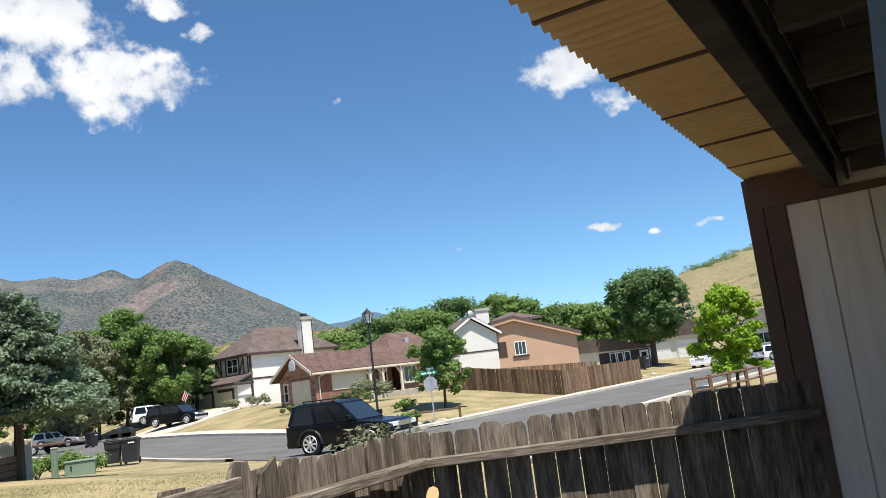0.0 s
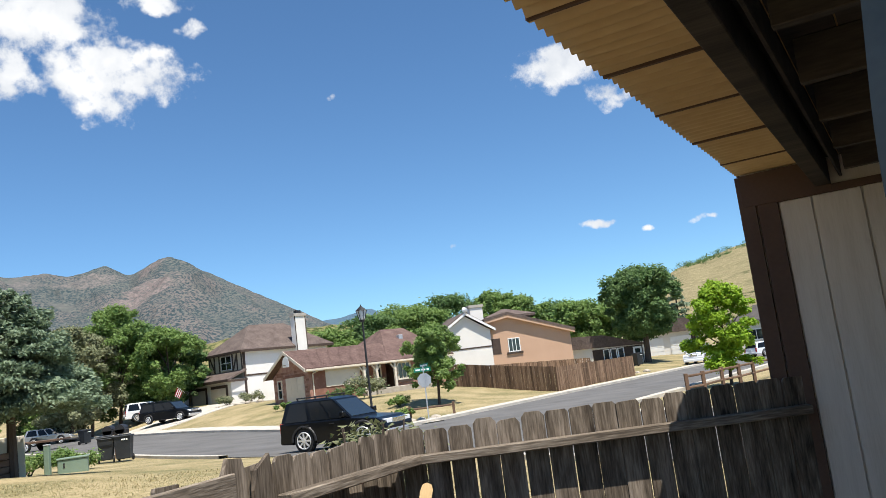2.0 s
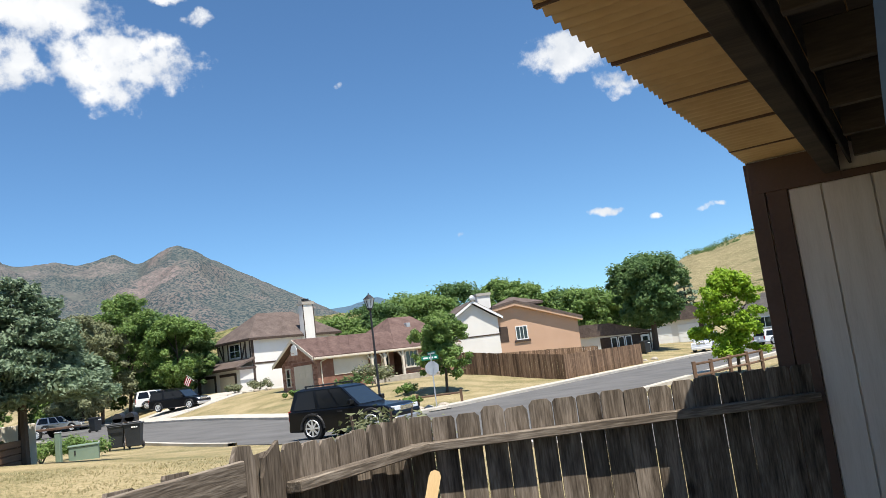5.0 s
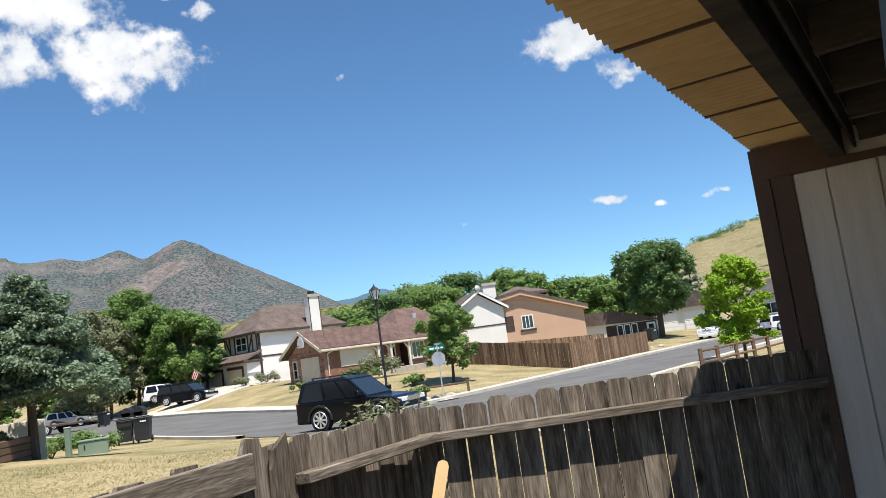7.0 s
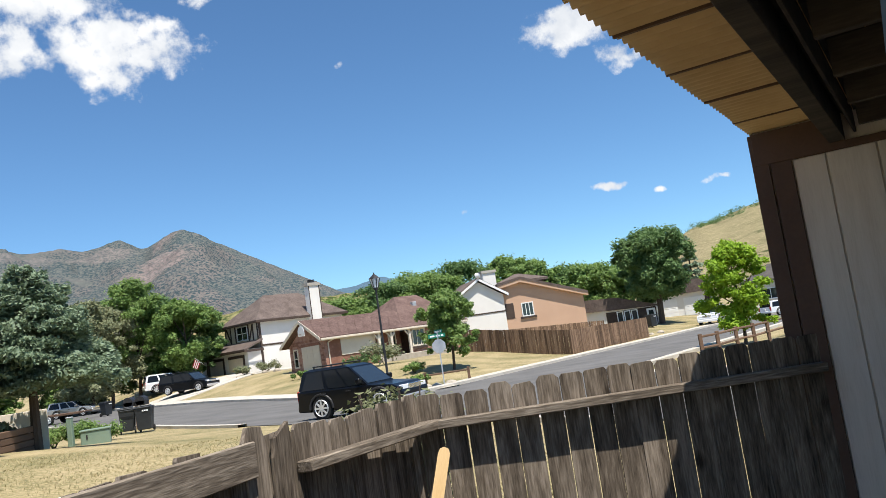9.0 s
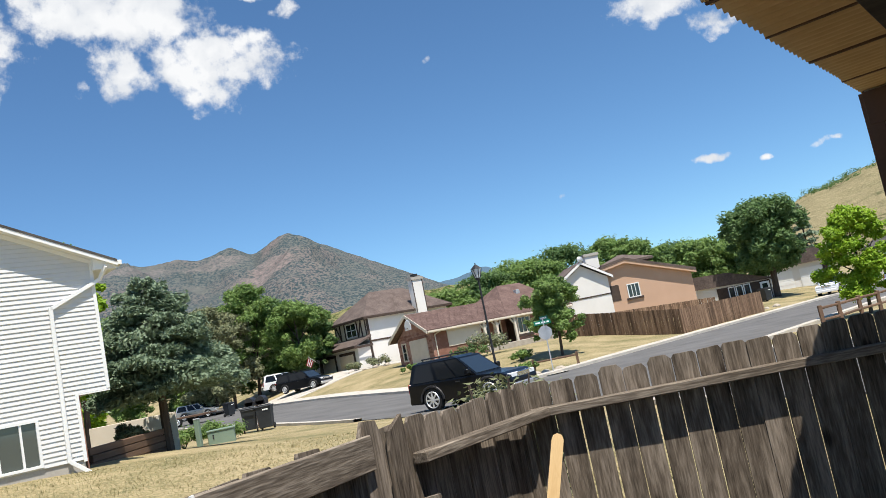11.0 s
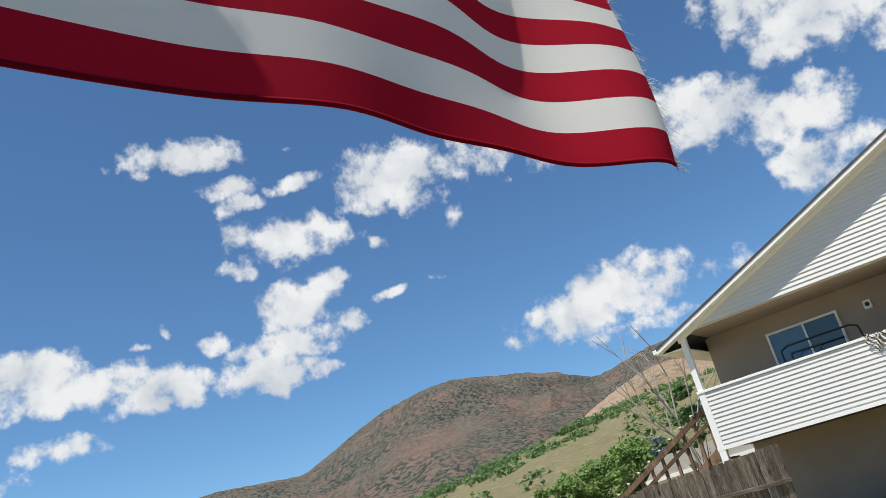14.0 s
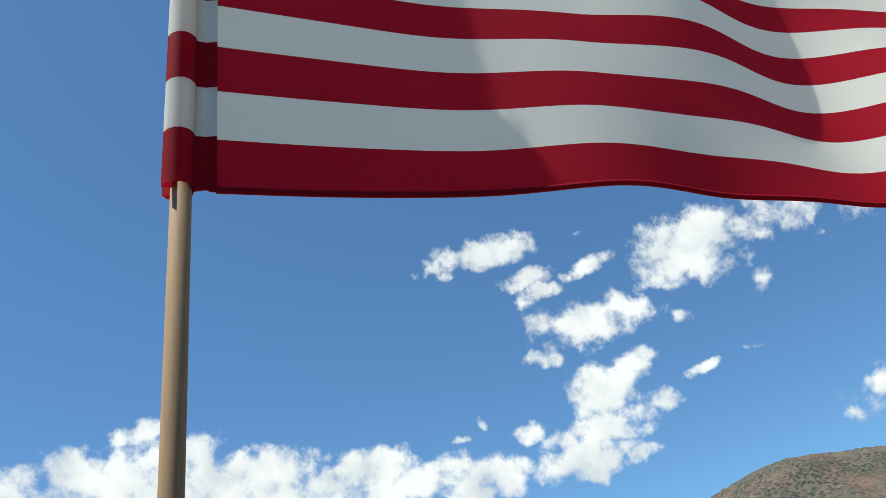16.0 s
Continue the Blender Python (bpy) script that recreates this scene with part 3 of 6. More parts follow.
hill("quarry_bank", [(68, 8.5, .5, .25, 3.0), (60, 8.0, .4, .2, 3)], 52, 92, 300, 420, .05, MH["pale"], "pale bare earth bank below the hill", 2.0, .9, 140, 40, 15.0)
slope = hill("green_slope", [(66, 7.0, .2, .1, 6), (77, 5.3, .42, .2, 3), (55, 6.5, .1, .1, 3)], 48, 98, 70, 290, .05, MH["green"], "grassy slope with dark oak scrub", 0.4, .9, 240, 60, 18.0)
grass_slope = hill("grass_hill", [(-22, 6.1, .35, .1, 2.5), (-17.2, 5.2, .6, .2, .8), (-30, 6.5, .2, .2, 4)], -38, -9, 200, 520, .05, MH["grass"], "dry grassy hillside dotted with shrubs", .3, .9, 200, 50, 21.0)


# ---- trees ----
def leaf_cloud(blobs, count, size, seed, flat=0.6, shell=0.55):
    """Leaf sprays in clumps: every spray is a bent pair of small triangles that leans outwards and up to the light."""
    rng = np.random.default_rng(seed)
    blobs = np.array(blobs, float)
    w = blobs[:, 3] ** 2
    own = blobs[rng.choice(len(blobs), count, p=w / w.sum())]

    def unit(v):
        return v / (np.linalg.norm(v, axis=1, keepdims=True) + 1e-9)

    d = unit(rng.normal(size=(count, 3)))
    k = own[:, 3] * (shell + (1 - shell) * rng.random(count) ** .5) * (1 + .2 * rng.normal(size=count))
    p = own[:, :3] + d * k[:, None] * np.stack([np.ones(count), np.ones(count), own[:, 4]], 1)
    nrm = unit(d * .7 + np.array([0, 0, .75]) + rng.normal(size=(count, 3)) * .5)
    a = unit(np.cross(nrm, rng.normal(size=(count, 3))))
    b = np.cross(nrm, a)
    s = (size * (.55 + .9 * rng.random(count)))[:, None]
    corners = np.stack([p - a * s * .5, p + b * s * flat * .5 - nrm * s * .14, p + a * s * .5, p - b * s * flat * .5 - nrm * s * .14], 1).reshape(-1, 3)
    n0 = np.arange(count)[:, None] * 4
    faces = np.concatenate([n0 + np.array([[0, 1, 2]]), n0 + np.array([[0, 2, 3]])])
    return corners.tolist(), faces.tolist()


def crown_blobs(rng, width, bottom, top, n, taper=0.5, sq=0.72):
    """Clumps over a lobed crown: mostly near its outside, with gaps between them, and a few large ones at its heart."""
    out = []
    shift = rng.random() * 50
    for i in range(int(n * 1.7)):
        h = rng.random() ** .85
        z = bottom + (top - bottom) * h
        a = rng.random() * math.tau
        lobe = 1 + .34 * noise.noise(Vector((math.cos(a) * 1.5 + shift, math.sin(a) * 1.5, h * 2.6)))
        reach = width / 2 * lobe * math.sqrt(max(0.05, 1 - abs(1.9 * h - taper * 1.7) ** 2.4 * .85))
        heart = i % 6 == 0
        r = width * (.13 + .05 * rng.random() if heart else .05 + .075 * rng.random() ** 1.5)
        q = (.55 if heart else 1.0) * rng.random() ** (.5 if heart else .3)
        cap = (top - bottom) * .09 * (1 + noise.noise(Vector((math.cos(a) * 2 + shift, math.sin(a) * 2, 7))))
        out.append((math.cos(a) * max(0, reach - r * .7) * q, math.sin(a) * max(0, reach - r * .7) * q, min(z, top - r * sq - cap * q), r, sq))
    return out


def limbs(bm, rng, height, radius, fork, n, spread, seg=7):
    rod(bm, (0, 0, -.1), (0.02 * height, 0, fork), radius, radius * .72, seg)
    rod(bm, (0.02 * height, 0, fork - .05), (0, .02 * height, height * .8), radius * .7, radius * .12, seg)
    for i in range(n):
        a, z = i * 2.4 + rng.random(), fork + (height * .55 - fork) * i / n
        b = (math.cos(a) * spread * (.6 + .4 * rng.random()), math.sin(a) * spread * (.6 + .4 * rng.random()), z + height * (.16 + .2 * rng.random()))
        rod(bm, (0.015 * height, .005 * height, z), b, radius * .42, radius * .1, 6)
    return bm


def broad_tree(name, place, height, width, bottom, leaf, count, size, seed, label, bark="bark", trunk=.16, clumps=26, group="", taper=.5):
    rng = np.random.default_rng(seed)
    t = thing(name, label, "tree", Matrix.Translation(place), group)
    part("trunk", limbs(bmesh.new(), rng, height, trunk, bottom + .12 * height, 7, width * .32), M[bark], t)
    raw("crown", *leaf_cloud(crown_blobs(rng, width, bottom, height, clumps, taper), count, size, seed + 1), M[leaf], t)
    return t


def conifer(name, place, height, width, bottom, leaf, count, size, seed, label, trunk=.14, tiers=9, droop=.12, group="", power=.8):
    """Tiers of boughs, each bough a row of drooping needle sprays."""
    rng = np.random.default_rng(seed)
    t = thing(name, label, "tree", Matrix.Translation(place), group)
    bm = rod(bmesh.new(), (0, 0, -.1), (0, 0, height * .95), trunk, trunk * .15, 8)
    verts, faces = [], []
    boughs = []
    for k in range(tiers):
        h = bottom + (height - bottom) * (k / tiers) ** 1.05
        reach = width / 2 * (1 - (k / tiers)) ** power + .12
        for j in range(int(6 + 7 * (1 - k / tiers))):
            a = j * math.tau / int(6 + 7 * (1 - k / tiers)) + k * .7 + rng.normal() * .18
            boughs.append((h + rng.normal() * .12, reach * (.75 + .35 * rng.random()), a))
    for h, reach, a in boughs:
        tip = Vector((math.cos(a) * reach, math.sin(a) * reach, h + reach * (.18 - droop)))
        rod(bm, (0, 0, h), tip, trunk * .18, trunk * .04, 5)
    total = sum(b[1] ** 1.5 for b in boughs)
    for h, reach, a in boughs:
        for _ in range(int(count * reach ** 1.5 / total)):
            k = rng.random() ** .6
            side = rng.normal() * reach * .20 * (1.1 - .6 * k)
            p = np.array([math.cos(a) * reach * k - math.sin(a) * side, math.sin(a) * reach * k + math.cos(a) * side,
                          h + reach * k * .18 - droop * reach * k * k - abs(side) * .2 + rng.normal() * .07])
            d = np.array([math.cos(a), math.sin(a), 0]) + rng.normal(size=3) * .55 + (0, 0, -.15)
            d /= np.linalg.norm(d)
            b = np.cross(d, np.array([0, 0, 1.0]) + rng.normal(size=3) * .6)
            b /= np.linalg.norm(b)
            s = size * (.6 + .8 * rng.random())
            n0 = len(verts)
            verts += [tuple(p - d * s * .5), tuple(p + b * s * .22), tuple(p + d * s * .5), tuple(p - b * s * .22)]
            faces += [(n0, n0 + 1, n0 + 2), (n0, n0 + 2, n0 + 3)]
    part("trunk", bm, M["bark"], t)
    raw("crown", verts, faces, M[leaf], t)
    return t


def shrub(place, width, height, leaf, seed, label, count=900, size=.12, name="shrub", group=""):
    rng = np.random.default_rng(seed)
    t = thing(name, label, "shrub", Matrix.Translation(place), group)
    bm = bmesh.new()
    for k in range(5):
        a = k * 1.3
        rod(bm, (0, 0, -.05), (math.cos(a) * width * .3, math.sin(a) * width * .3, height * .7), .02, .006, 5)
    part("stems", bm, M["bark"], t)
    blobs = [(rng.normal() * width * .2, rng.normal() * width * .2, height * (.35 + .3 * rng.random()), min(width, height) * (.25 + .12 * rng.random()), .8) for _ in range(9)]
    raw("foliage", *leaf_cloud(blobs, count, size, seed + 1, shell=.3), M[leaf], t)
    return t


conifer("spruce_tree", at(28.5, 24.3), 5.0, 4.3, 1.75, "needle", 85000, .14, 11, "grey-green spruce with drooping boughs on the dry lawn", .15, 11, .2, power=.62)
broad_tree("street_tree", at(-18.5, 41), 5.1, 3.5, .95, "leaf_bright", 21000, .16, 21, "young lime-green tree beside the side street", trunk=.09, clumps=60, taper=.4)
broad_tree("shade_tree", at(-13.45, 88), 10.3, 9.8, 3.1, "leaf_dark", 52000, .33, 22, "large dark green shade tree by the driveways", trunk=.35, clumps=75, taper=.55)
broad_tree("yard_tree", at(1.2, 49.5), 5.0, 4.0, 1.0, "leaf_mid", 17000, .19, 23, "green yard tree in front of the brick house", trunk=.1, clumps=44)
for k, (yaw, d, el, w, leaf) in enumerate([(22.3, 86, 7.3, 8.5, "leaf_mid"), (19.2, 85, 5.6, 7.5, "leaf_mid"), (20.8, 90, 5.9, 8, "leaf_dark"), (25.2, 80, 6.2, 7.0, "leaf_olive"), (24.0, 84, 5.6, 7.5, "leaf_olive"),
                                           (27.3, 92, 6.2, 9, "leaf_dark"), (30.6, 88, 6.6, 8, "leaf_mid"), (33.6, 70, 7.4, 5.5, "leaf_bright"), (33.3, 48, 11.3, 5.0, "leaf_bright"), (17.9, 90, 4.3, 6, "leaf_dark"), (26.0, 86, 4.8, 8, "leaf_mid")]):
    p = at(yaw, d)
    broad_tree("garden_tree", p, 2 + d * math.tan(radians(el)) - p.z, w, 1.0, leaf, 20000, .30, 40 + k, {"leaf_mid": "green leafy tree behind the parked cars", "leaf_olive": "sparse olive-green tree behind the parked cars",
               "leaf_dark": "dark green tree behind the parked cars", "leaf_bright": "yellow-green tree behind the white house"}[leaf], trunk=.2, clumps=40, group="trees along the far side of the street")
for k, (yaw, d, el, w) in enumerate([(8.6, 105, 4.2, 11), (5.9, 112, 5.0, 12), (3.6, 118, 5.35, 13), (1.8, 110, 5.0, 12), (-.2, 120, 5.7, 13), (-3.3, 122, 5.55, 10), (-5.2, 118, 4.9, 11), (-7.2, 125, 4.2, 11), (-9.2, 115, 4.1, 11), (-11, 118, 3.6, 12),
                                     (10.8, 120, 4.0, 8), (-1.9, 105, 4.0, 9)]):
    p = at(yaw, d)
    broad_tree("distant_tree", p, 2 + d * math.tan(radians(el)) - p.z, w, .8, ("leaf_mid", "leaf_dark")[k % 3 == 1], 15000, .42, 60 + k, "green leafy tree behind the houses", trunk=.2, clumps=42, group="trees behind the houses")
conifer("tall_conifer", at(-15.9, 108), 10.5, 5.0, 1.0, "needle", 4200, .6, 81, "dark narrow conifer behind the shade tree", .2, 11, .1)
conifer("tall_conifer", at(-21.6, 95), 6.3, 3.5, .6, "needle", 3200, .5, 82, "dark narrow conifer by the hillside", .16, 10, .1)


def scatter_scrub(name, hill_ob, cols, count, lo, hi, seed, leaf, label, size=(.8, 2.6), thick=-.05):
    """Oak scrub in drifts over a slope, one joined sheet of foliage."""
    rng = np.random.default_rng(seed)
    co = hill_ob.data.vertices
    rows = len(co) // (cols + 1)
    blobs = []
    while len(blobs) < count * 4:
        i, j = int(rng.integers(int(lo * rows), int(hi * rows))), int(rng.integers(0, cols))
        p = co[i * (cols + 1) + j].co
        if noise.noise(Vector((p.x * .018, p.y * .018, seed))) < thick and rng.random() < .93:
            continue
        s = rng.uniform(*size)
        for _ in range(4):
            blobs.append((p.x + rng.normal() * s, p.y + rng.normal() * s, p.z + s * .25 + rng.random() * .4, s * rng.uniform(.5, .8), .6))
    tagged(raw(name, *leaf_cloud(blobs, len(blobs) * 16, .75, seed + 1, shell=.4), M[leaf]), label, "scrub", kind="stuff")


scatter_scrub("oak_scrub", slope, 240, 520, .12, .86, 3, "leaf_dark", "dark green oak scrub in drifts over the slope")
scatter_scrub("ridge_scrub", grass_slope, 200, 90, .74, .9, 8, "leaf_dark", "dark shrubs along the ridge of the grassy hill", (1.5, 4.0), .0)


def lawn_tufts():
    rng = np.random.default_rng(77)
    verts, faces = [], []
    while len(faces) < 66000:
        r, yaw = 5.2 + 26 * rng.random() ** 1.3, radians(rng.uniform(-4, 48))
        x, y = -r * math.sin(yaw), r * math.cos(yaw)
        if across_a(x, y) > 10.4 or (x > -1.2 and y < 5.2):
            continue
        if (x + 13.38) * -.743 + (y - 12.04) * .669 > -.15:
            continue
        z = ground_z(x, y)
        for _ in range(7):
            a, h = rng.random() * math.tau, rng.uniform(.012, .05)
            dx, dy = math.cos(a) * .008, math.sin(a) * .008
            ox, oy = rng.normal() * .11, rng.normal() * .11
            n0 = len(verts)
            verts += [(x + ox - dx, y + oy - dy, z - .01), (x + ox + dx, y + oy + dy, z - .01), (x + ox + rng.normal() * .03, y + oy + rng.normal() * .03, z + h)]
            faces.append((n0, n0 + 1, n0 + 2))
    tagged(raw("lawn_grass", verts, faces, M["blade"]), "tufts of dry and green lawn grass", "grass", kind="stuff")


lawn_tufts()


# ---- timber fences round the yard ----
def picket_mesh(name, w, h, t, ear, seed):
    rng = random.Random(seed)
    bm = bmesh.new()
    tilt = rng.uniform(-.006, .006)
    slab(bm, [(-w / 2, 0), (w / 2, 0), (w / 2, h - ear + tilt), (w / 2 - ear * .9, h), (-w / 2 + ear * .8, h + tilt), (-w / 2, h - ear)], 0, t)
    me = bpy.data.meshes.new(name)
    bm.to_mesh(me)
    bm.free()
    return me


def run_of_pickets(parent, a, b, height, pitch, seed, material, w=.138, t=.018, ear=.022, gap_jitter=.0025, drop=lambda k: 0.0, foot=0.0, kinds=6):
    """Boards from a to b (x, y), each an object of its own on a few shared meshes."""
    rng = random.Random(seed)
    meshes = []
    for k in range(kinds):
        me = picket_mesh("board", w * rng.uniform(.985, 1.01), height, t, ear * rng.uniform(.6, 1.4), seed * 10 + k)
        me.materials.append(material)
        meshes.append(me)
    a, b = Vector(a), Vector(b)
    d = b - a
    n = int(d.length / pitch)
    turn = math.degrees(math.atan2(d.y, d.x))
    for k in range(n):
        p = a + d * ((k + .5) / n)
        ob = new("board", meshes[rng.randrange(kinds)])
        ob.parent = parent
        ob.matrix_local = pose(p.x + rng.uniform(-1, 1) * gap_jitter, p.y, foot + drop(k / n) + rng.uniform(-.014, .012), rng.uniform(-.3, .3), rng.uniform(-.13, .13), turn + rng.uniform(-.8, .8))


def rail(parent, a, b, z, h, depth, out, material, name="rail", label=""):
    """A rail on the yard side of the boards, out metres from their line."""
    a, b = Vector(a), Vector(b)
    d = (b - a).normalized()
    bm = box(bmesh.new(), 0, 0, 0, (b - a).length, depth, h, .006)
    for v in bm.verts:
        v.co.z += .004 * noise.noise(Vector((v.co.x * 3, v.co.y * 9, z)))
    ob = part(name, bm, material, parent, label)
    side = Vector((d.y, -d.x))
    s = a + side * (out + depth)
    ob.matrix_local = Matrix.Translation((s.x, s.y, z)) @ Matrix.Rotation(math.atan2(d.y, d.x), 4, "Z")
    return ob


J, FA_END = (-.35, 4.70), (2.02, 4.77)
fence_a = thing("board_fence", "weathered grey board fence with a sunlit top rail", "fence")
run_of_pickets(fence_a, J, FA_END, 1.73, .1385, 3, M["fence_grey"], w=.1335, drop=lambda k: -.02 + .02 * k)
rail(fence_a, J, (FA_END[0] - .02, FA_END[1]), 1.516, .053, .09, .0, M["rail_grey"])
rail(fence_a, J, (FA_END[0] - .02, FA_END[1]), .35, .066, .088, .0, M["rail_grey"])
part("post", boxed(-.45, 4.60, -.1, -.36, 4.69, 1.50, .004), M["fence_grey"], fence_a)
part("post", boxed(.9, 4.79, -.1, .99, 4.88, 1.45, .004), M["fence_grey"], fence_a)

E_B = (-.90, 3.56)
fence_b = thing("board_fence", "weathered grey board fence running towards the patio", "fence")
run_of_pickets(fence_b, E_B, J, 1.73, .138, 5, M["fence_grey"], w=.1345, drop=lambda k: -.012)
rail(fence_b, (E_B[0] + .06, E_B[1] + .12), (J[0] + .06, J[1]), 1.516, .053, .09, .0, M["rail_grey"])
rail(fence_b, E_B, J, .35, .066, .088, .0, M["rail_grey"])
part("gate_board", slab(bmesh.new(), [(-.07, 0), (.07, 0), (.07, 1.36), (-.06, 1.37)], 0, .02), M["fence_grey"], fence_b, "short grey board with a rusty hinge").matrix_local = pose(-.76, 3.55, .02, 0, 0, 62)
bm = bmesh.new()
rod(bm, (0, 0, 1.22), (0, 0, 1.30), .012, None, 8)
box(bm, -.02, -.006, 1.12, .02, .004, 1.24)
part("hinge", bm, M["metal_dark"], fence_b, "rusty dark hinge").matrix_local = pose(-.745, 3.535, 0, 0, 0, 62)

C_END = (-2.05, .1)
fence_c = thing("board_fence", "weathered grey fence with a wide top plank", "fence")
run_of_pickets(fence_c, C_END, (-.955, 3.36), 1.715, .146, 7, M["fence_grey"], ear=.01, drop=lambda k: -.005)
plank = bmesh.new()
box(plank, 0, 0, 0, 3.45, .025, .145, .004)
ob = part("plank", plank, M["rail_grey"], fence_c, "wide weathered grey plank along the top")
ob.matrix_local = pose(-2.02, .08, 1.565, 0, 0, math.degrees(math.atan2(3.26, 1.095)))
rail(fence_c, C_END, (-.955, 3.36), .35, .066, .088, .0, M["rail_grey"])
part("board", slab(bmesh.new(), [(-.075, 0), (.075, 0), (.075, 1.70), (.05, 1.78), (-.04, 1.79), (-.075, 1.73)], 0, .02), M["fence_grey"], fence_c).matrix_local = pose(-.93, 3.40, -.02, 0, -.4, 68)
part("board", slab(bmesh.new(), [(-.06, 0), (.06, 0), (.075, 1.66), (.06, 1.76), (-.03, 1.70), (-.05, 1.62)], 0, .02), M["fence_grey"], fence_c, "split weathered board with a ragged top").matrix_local = pose(-.89, 3.51, 0, 1, .5, 64)
part("board", slab(bmesh.new(), [(-.065, 0), (.065, 0), (.065, 1.69), (.04, 1.72), (-.065, 1.70)], 0, .02), M["fence_grey"], fence_c).matrix_local = pose(-.925, 3.60, 0, 0, .3, 18)

brace = thing("timber_offcut", "fresh yellow timber offcut leaning on the fence", "timber", pose(-.62, 4.0, .03, -16, 16.4, 0))
part("stick", slab(bmesh.new(), [(-.032, 0), (.032, 0), (.032, 1.50), (.02, 1.523), (-.005, 1.53), (-.025, 1.518), (-.032, 1.49)], -.016, .016), M["fresh_wood"], brace)
rope = thing("rope", "black and white twisted rope hanging over the plank", "rope", pose(-1.25, 2.34, 1.71, 0, 0, 70))
for k in range(16):
    part("strand", rod(bmesh.new(), (.001 * (k % 3), -.03, .01 - .028 * k), (.004, -.034, -.016 - .028 * k), .009, .008, 8), M["metal_dark"] if k % 2 else M["white_trim"], rope)

# ---- porch at the house ----
PM = pose(1.88, 4.85, 0, 0, 0, -30)
porch = thing("porch_roof", "tan corrugated porch roof on dark timber beams", "roof", PM, kind="structure")


def corrugated(y0, y1, x0, x1, z, period=.067, amp=.016):
    n = int((y1 - y0) / period * 8)
    verts, faces = [], []
    for i in range(n + 1):
        y = y0 + (y1 - y0) * i / n
        w = amp * math.cos(i / 8 * math.tau)
        for x, s in ((x0, 0), (x1, .02)):
            verts += [(x, y, z + w + s), (x, y, z + w + s + .0025)]
    for i in range(n):
        a, b = i * 4, i * 4 + 4
        faces += [(a, a + 2, b + 2, b), (a + 1, b + 1, b + 3, a + 3), (a, b, b + 1, a + 1)]
    return verts, faces


seam = -3.72
k = 0
while seam < -.05:
    end = min(0.06, seam + .655)
    raw("roof_sheet", *corrugated(seam - .02, end, -.012 * (k % 2), 4.0, 2.975 + .004 * (k % 2)), M["tan_roofing"], porch, smooth=True)
    part("lath", boxed(-.005, end - .028, 2.955, .40, end - .012, 2.968), M["brown_paint"], porch)
    seam, k = end, k + 1
part("beam", boxed(.415, -4.0, 2.80, .50, -.02, 2.955, .004), M["dark_beam"], porch)
part("ledger", boxed(.55, -4.0, 2.83, .565, -.02, 2.955, .003), M["dark_beam"], porch)
for k in range(6):
    y = -.42 - .61 * k
    part("rafter", boxed(.60, y - .022, 2.80, 3.95, y + .022, 2.955, .003), M["dark_beam"], porch)
for k in range(21):
    part("deck_board", boxed(.40 + .172 * k, -4.0, 2.957, .40 + .172 * k + .166, -.02, 2.964), M["dark_beam"], porch)
part("fascia", boxed(.0, -.02, 2.76, .5, .0, 2.955, .002), M["brown_paint"], porch)

wall = thing("wall_house", "pale grooved wood panel wall with brown corner boards", "wall", PM, kind="structure")
part("core", boxed(.01, .02, -.3, 4.0, .2, 2.97), M["panel_siding"], wall)
grooves = [.2, .385, .65, .915, 1.18, 1.445, 1.71, 1.975, 2.24, 2.505, 2.77, 3.035, 3.3, 3.565, 3.83]
for x0, x1 in zip(grooves, grooves[1:]):
    part("panel", boxed(x0 + .005, .002, -.2, x1 - .005, .022, 2.755, .003), M["panel_siding"], wall)
part("corner_board", boxed(-.02, -.018, -.2, .075, .0, 2.95, .003), M["brown_paint"], wall)
part("corner_board", boxed(.08, -.012, -.2, .2, .004, 2.95, .003), M["brown_paint"], wall)
part("corner_board", boxed(-.022, .0, -.2, .008, .2, 2.95, .003), M["brown_paint"], wall)
part("frieze", boxed(.2, -.014, 2.755, 4.0, .004, 2.80, .002), M["brown_paint"], wall)
back = thing("wall_back", "plain pale house wall behind the patio", "wall", PM, kind="structure")
part("core", boxed(4.0, -9, -.3, 4.2, .2, 3.0), M["panel_siding"], back)

cloth = thing("hanging_cloth", "slate-blue cloth hanging under the porch roof", "cloth", PM)
verts, faces = [], []
for i in range(25):
    for j in range(31):
        u, v = i / 24, j / 30
        verts.append((0.808 + .62 * u - .03 * v * v + .012 * math.sin(9 * v), -3.98 + .045 * math.sin(u * 26 + 2 * v) - .3 * u + .02 * math.sin(v * 7), 2.83 - 1.25 * v))
for i in range(24):
    for j in range(30):
        a = i * 31 + j
        faces.append((a, a + 1, a + 32, a + 31))
ob = raw("fabric", verts, faces, M["cloth_slate"], cloth, smooth=True)
ob.modifiers.new("thick", "SOLIDIFY").thickness = .004

# ---- flag on its pole ----
POLE = Vector((-.853, -.558))
flagpole = thing("flag_pole", "varnished wooden flag pole with a plain shaft", "pole", Matrix.Translation((POLE.x, POLE.y, .03)))
part("shaft", rod(bmesh.new(), (.06, -.093, 0), (-.037, .055, 4.02), .0165, .0155, 20), M["pole_wood"], flagpole, smooth=True)
bm = bmesh.new()
bmesh.ops.create_uvsphere(bm, u_segments=16, v_segments=10, radius=.03, matrix=Matrix.Translation((-.037, .055, 4.04)))
part("finial", bm, M["chrome"], flagpole, smooth=True)
FLAG_H, FLAG_L = 1.38, 1.60
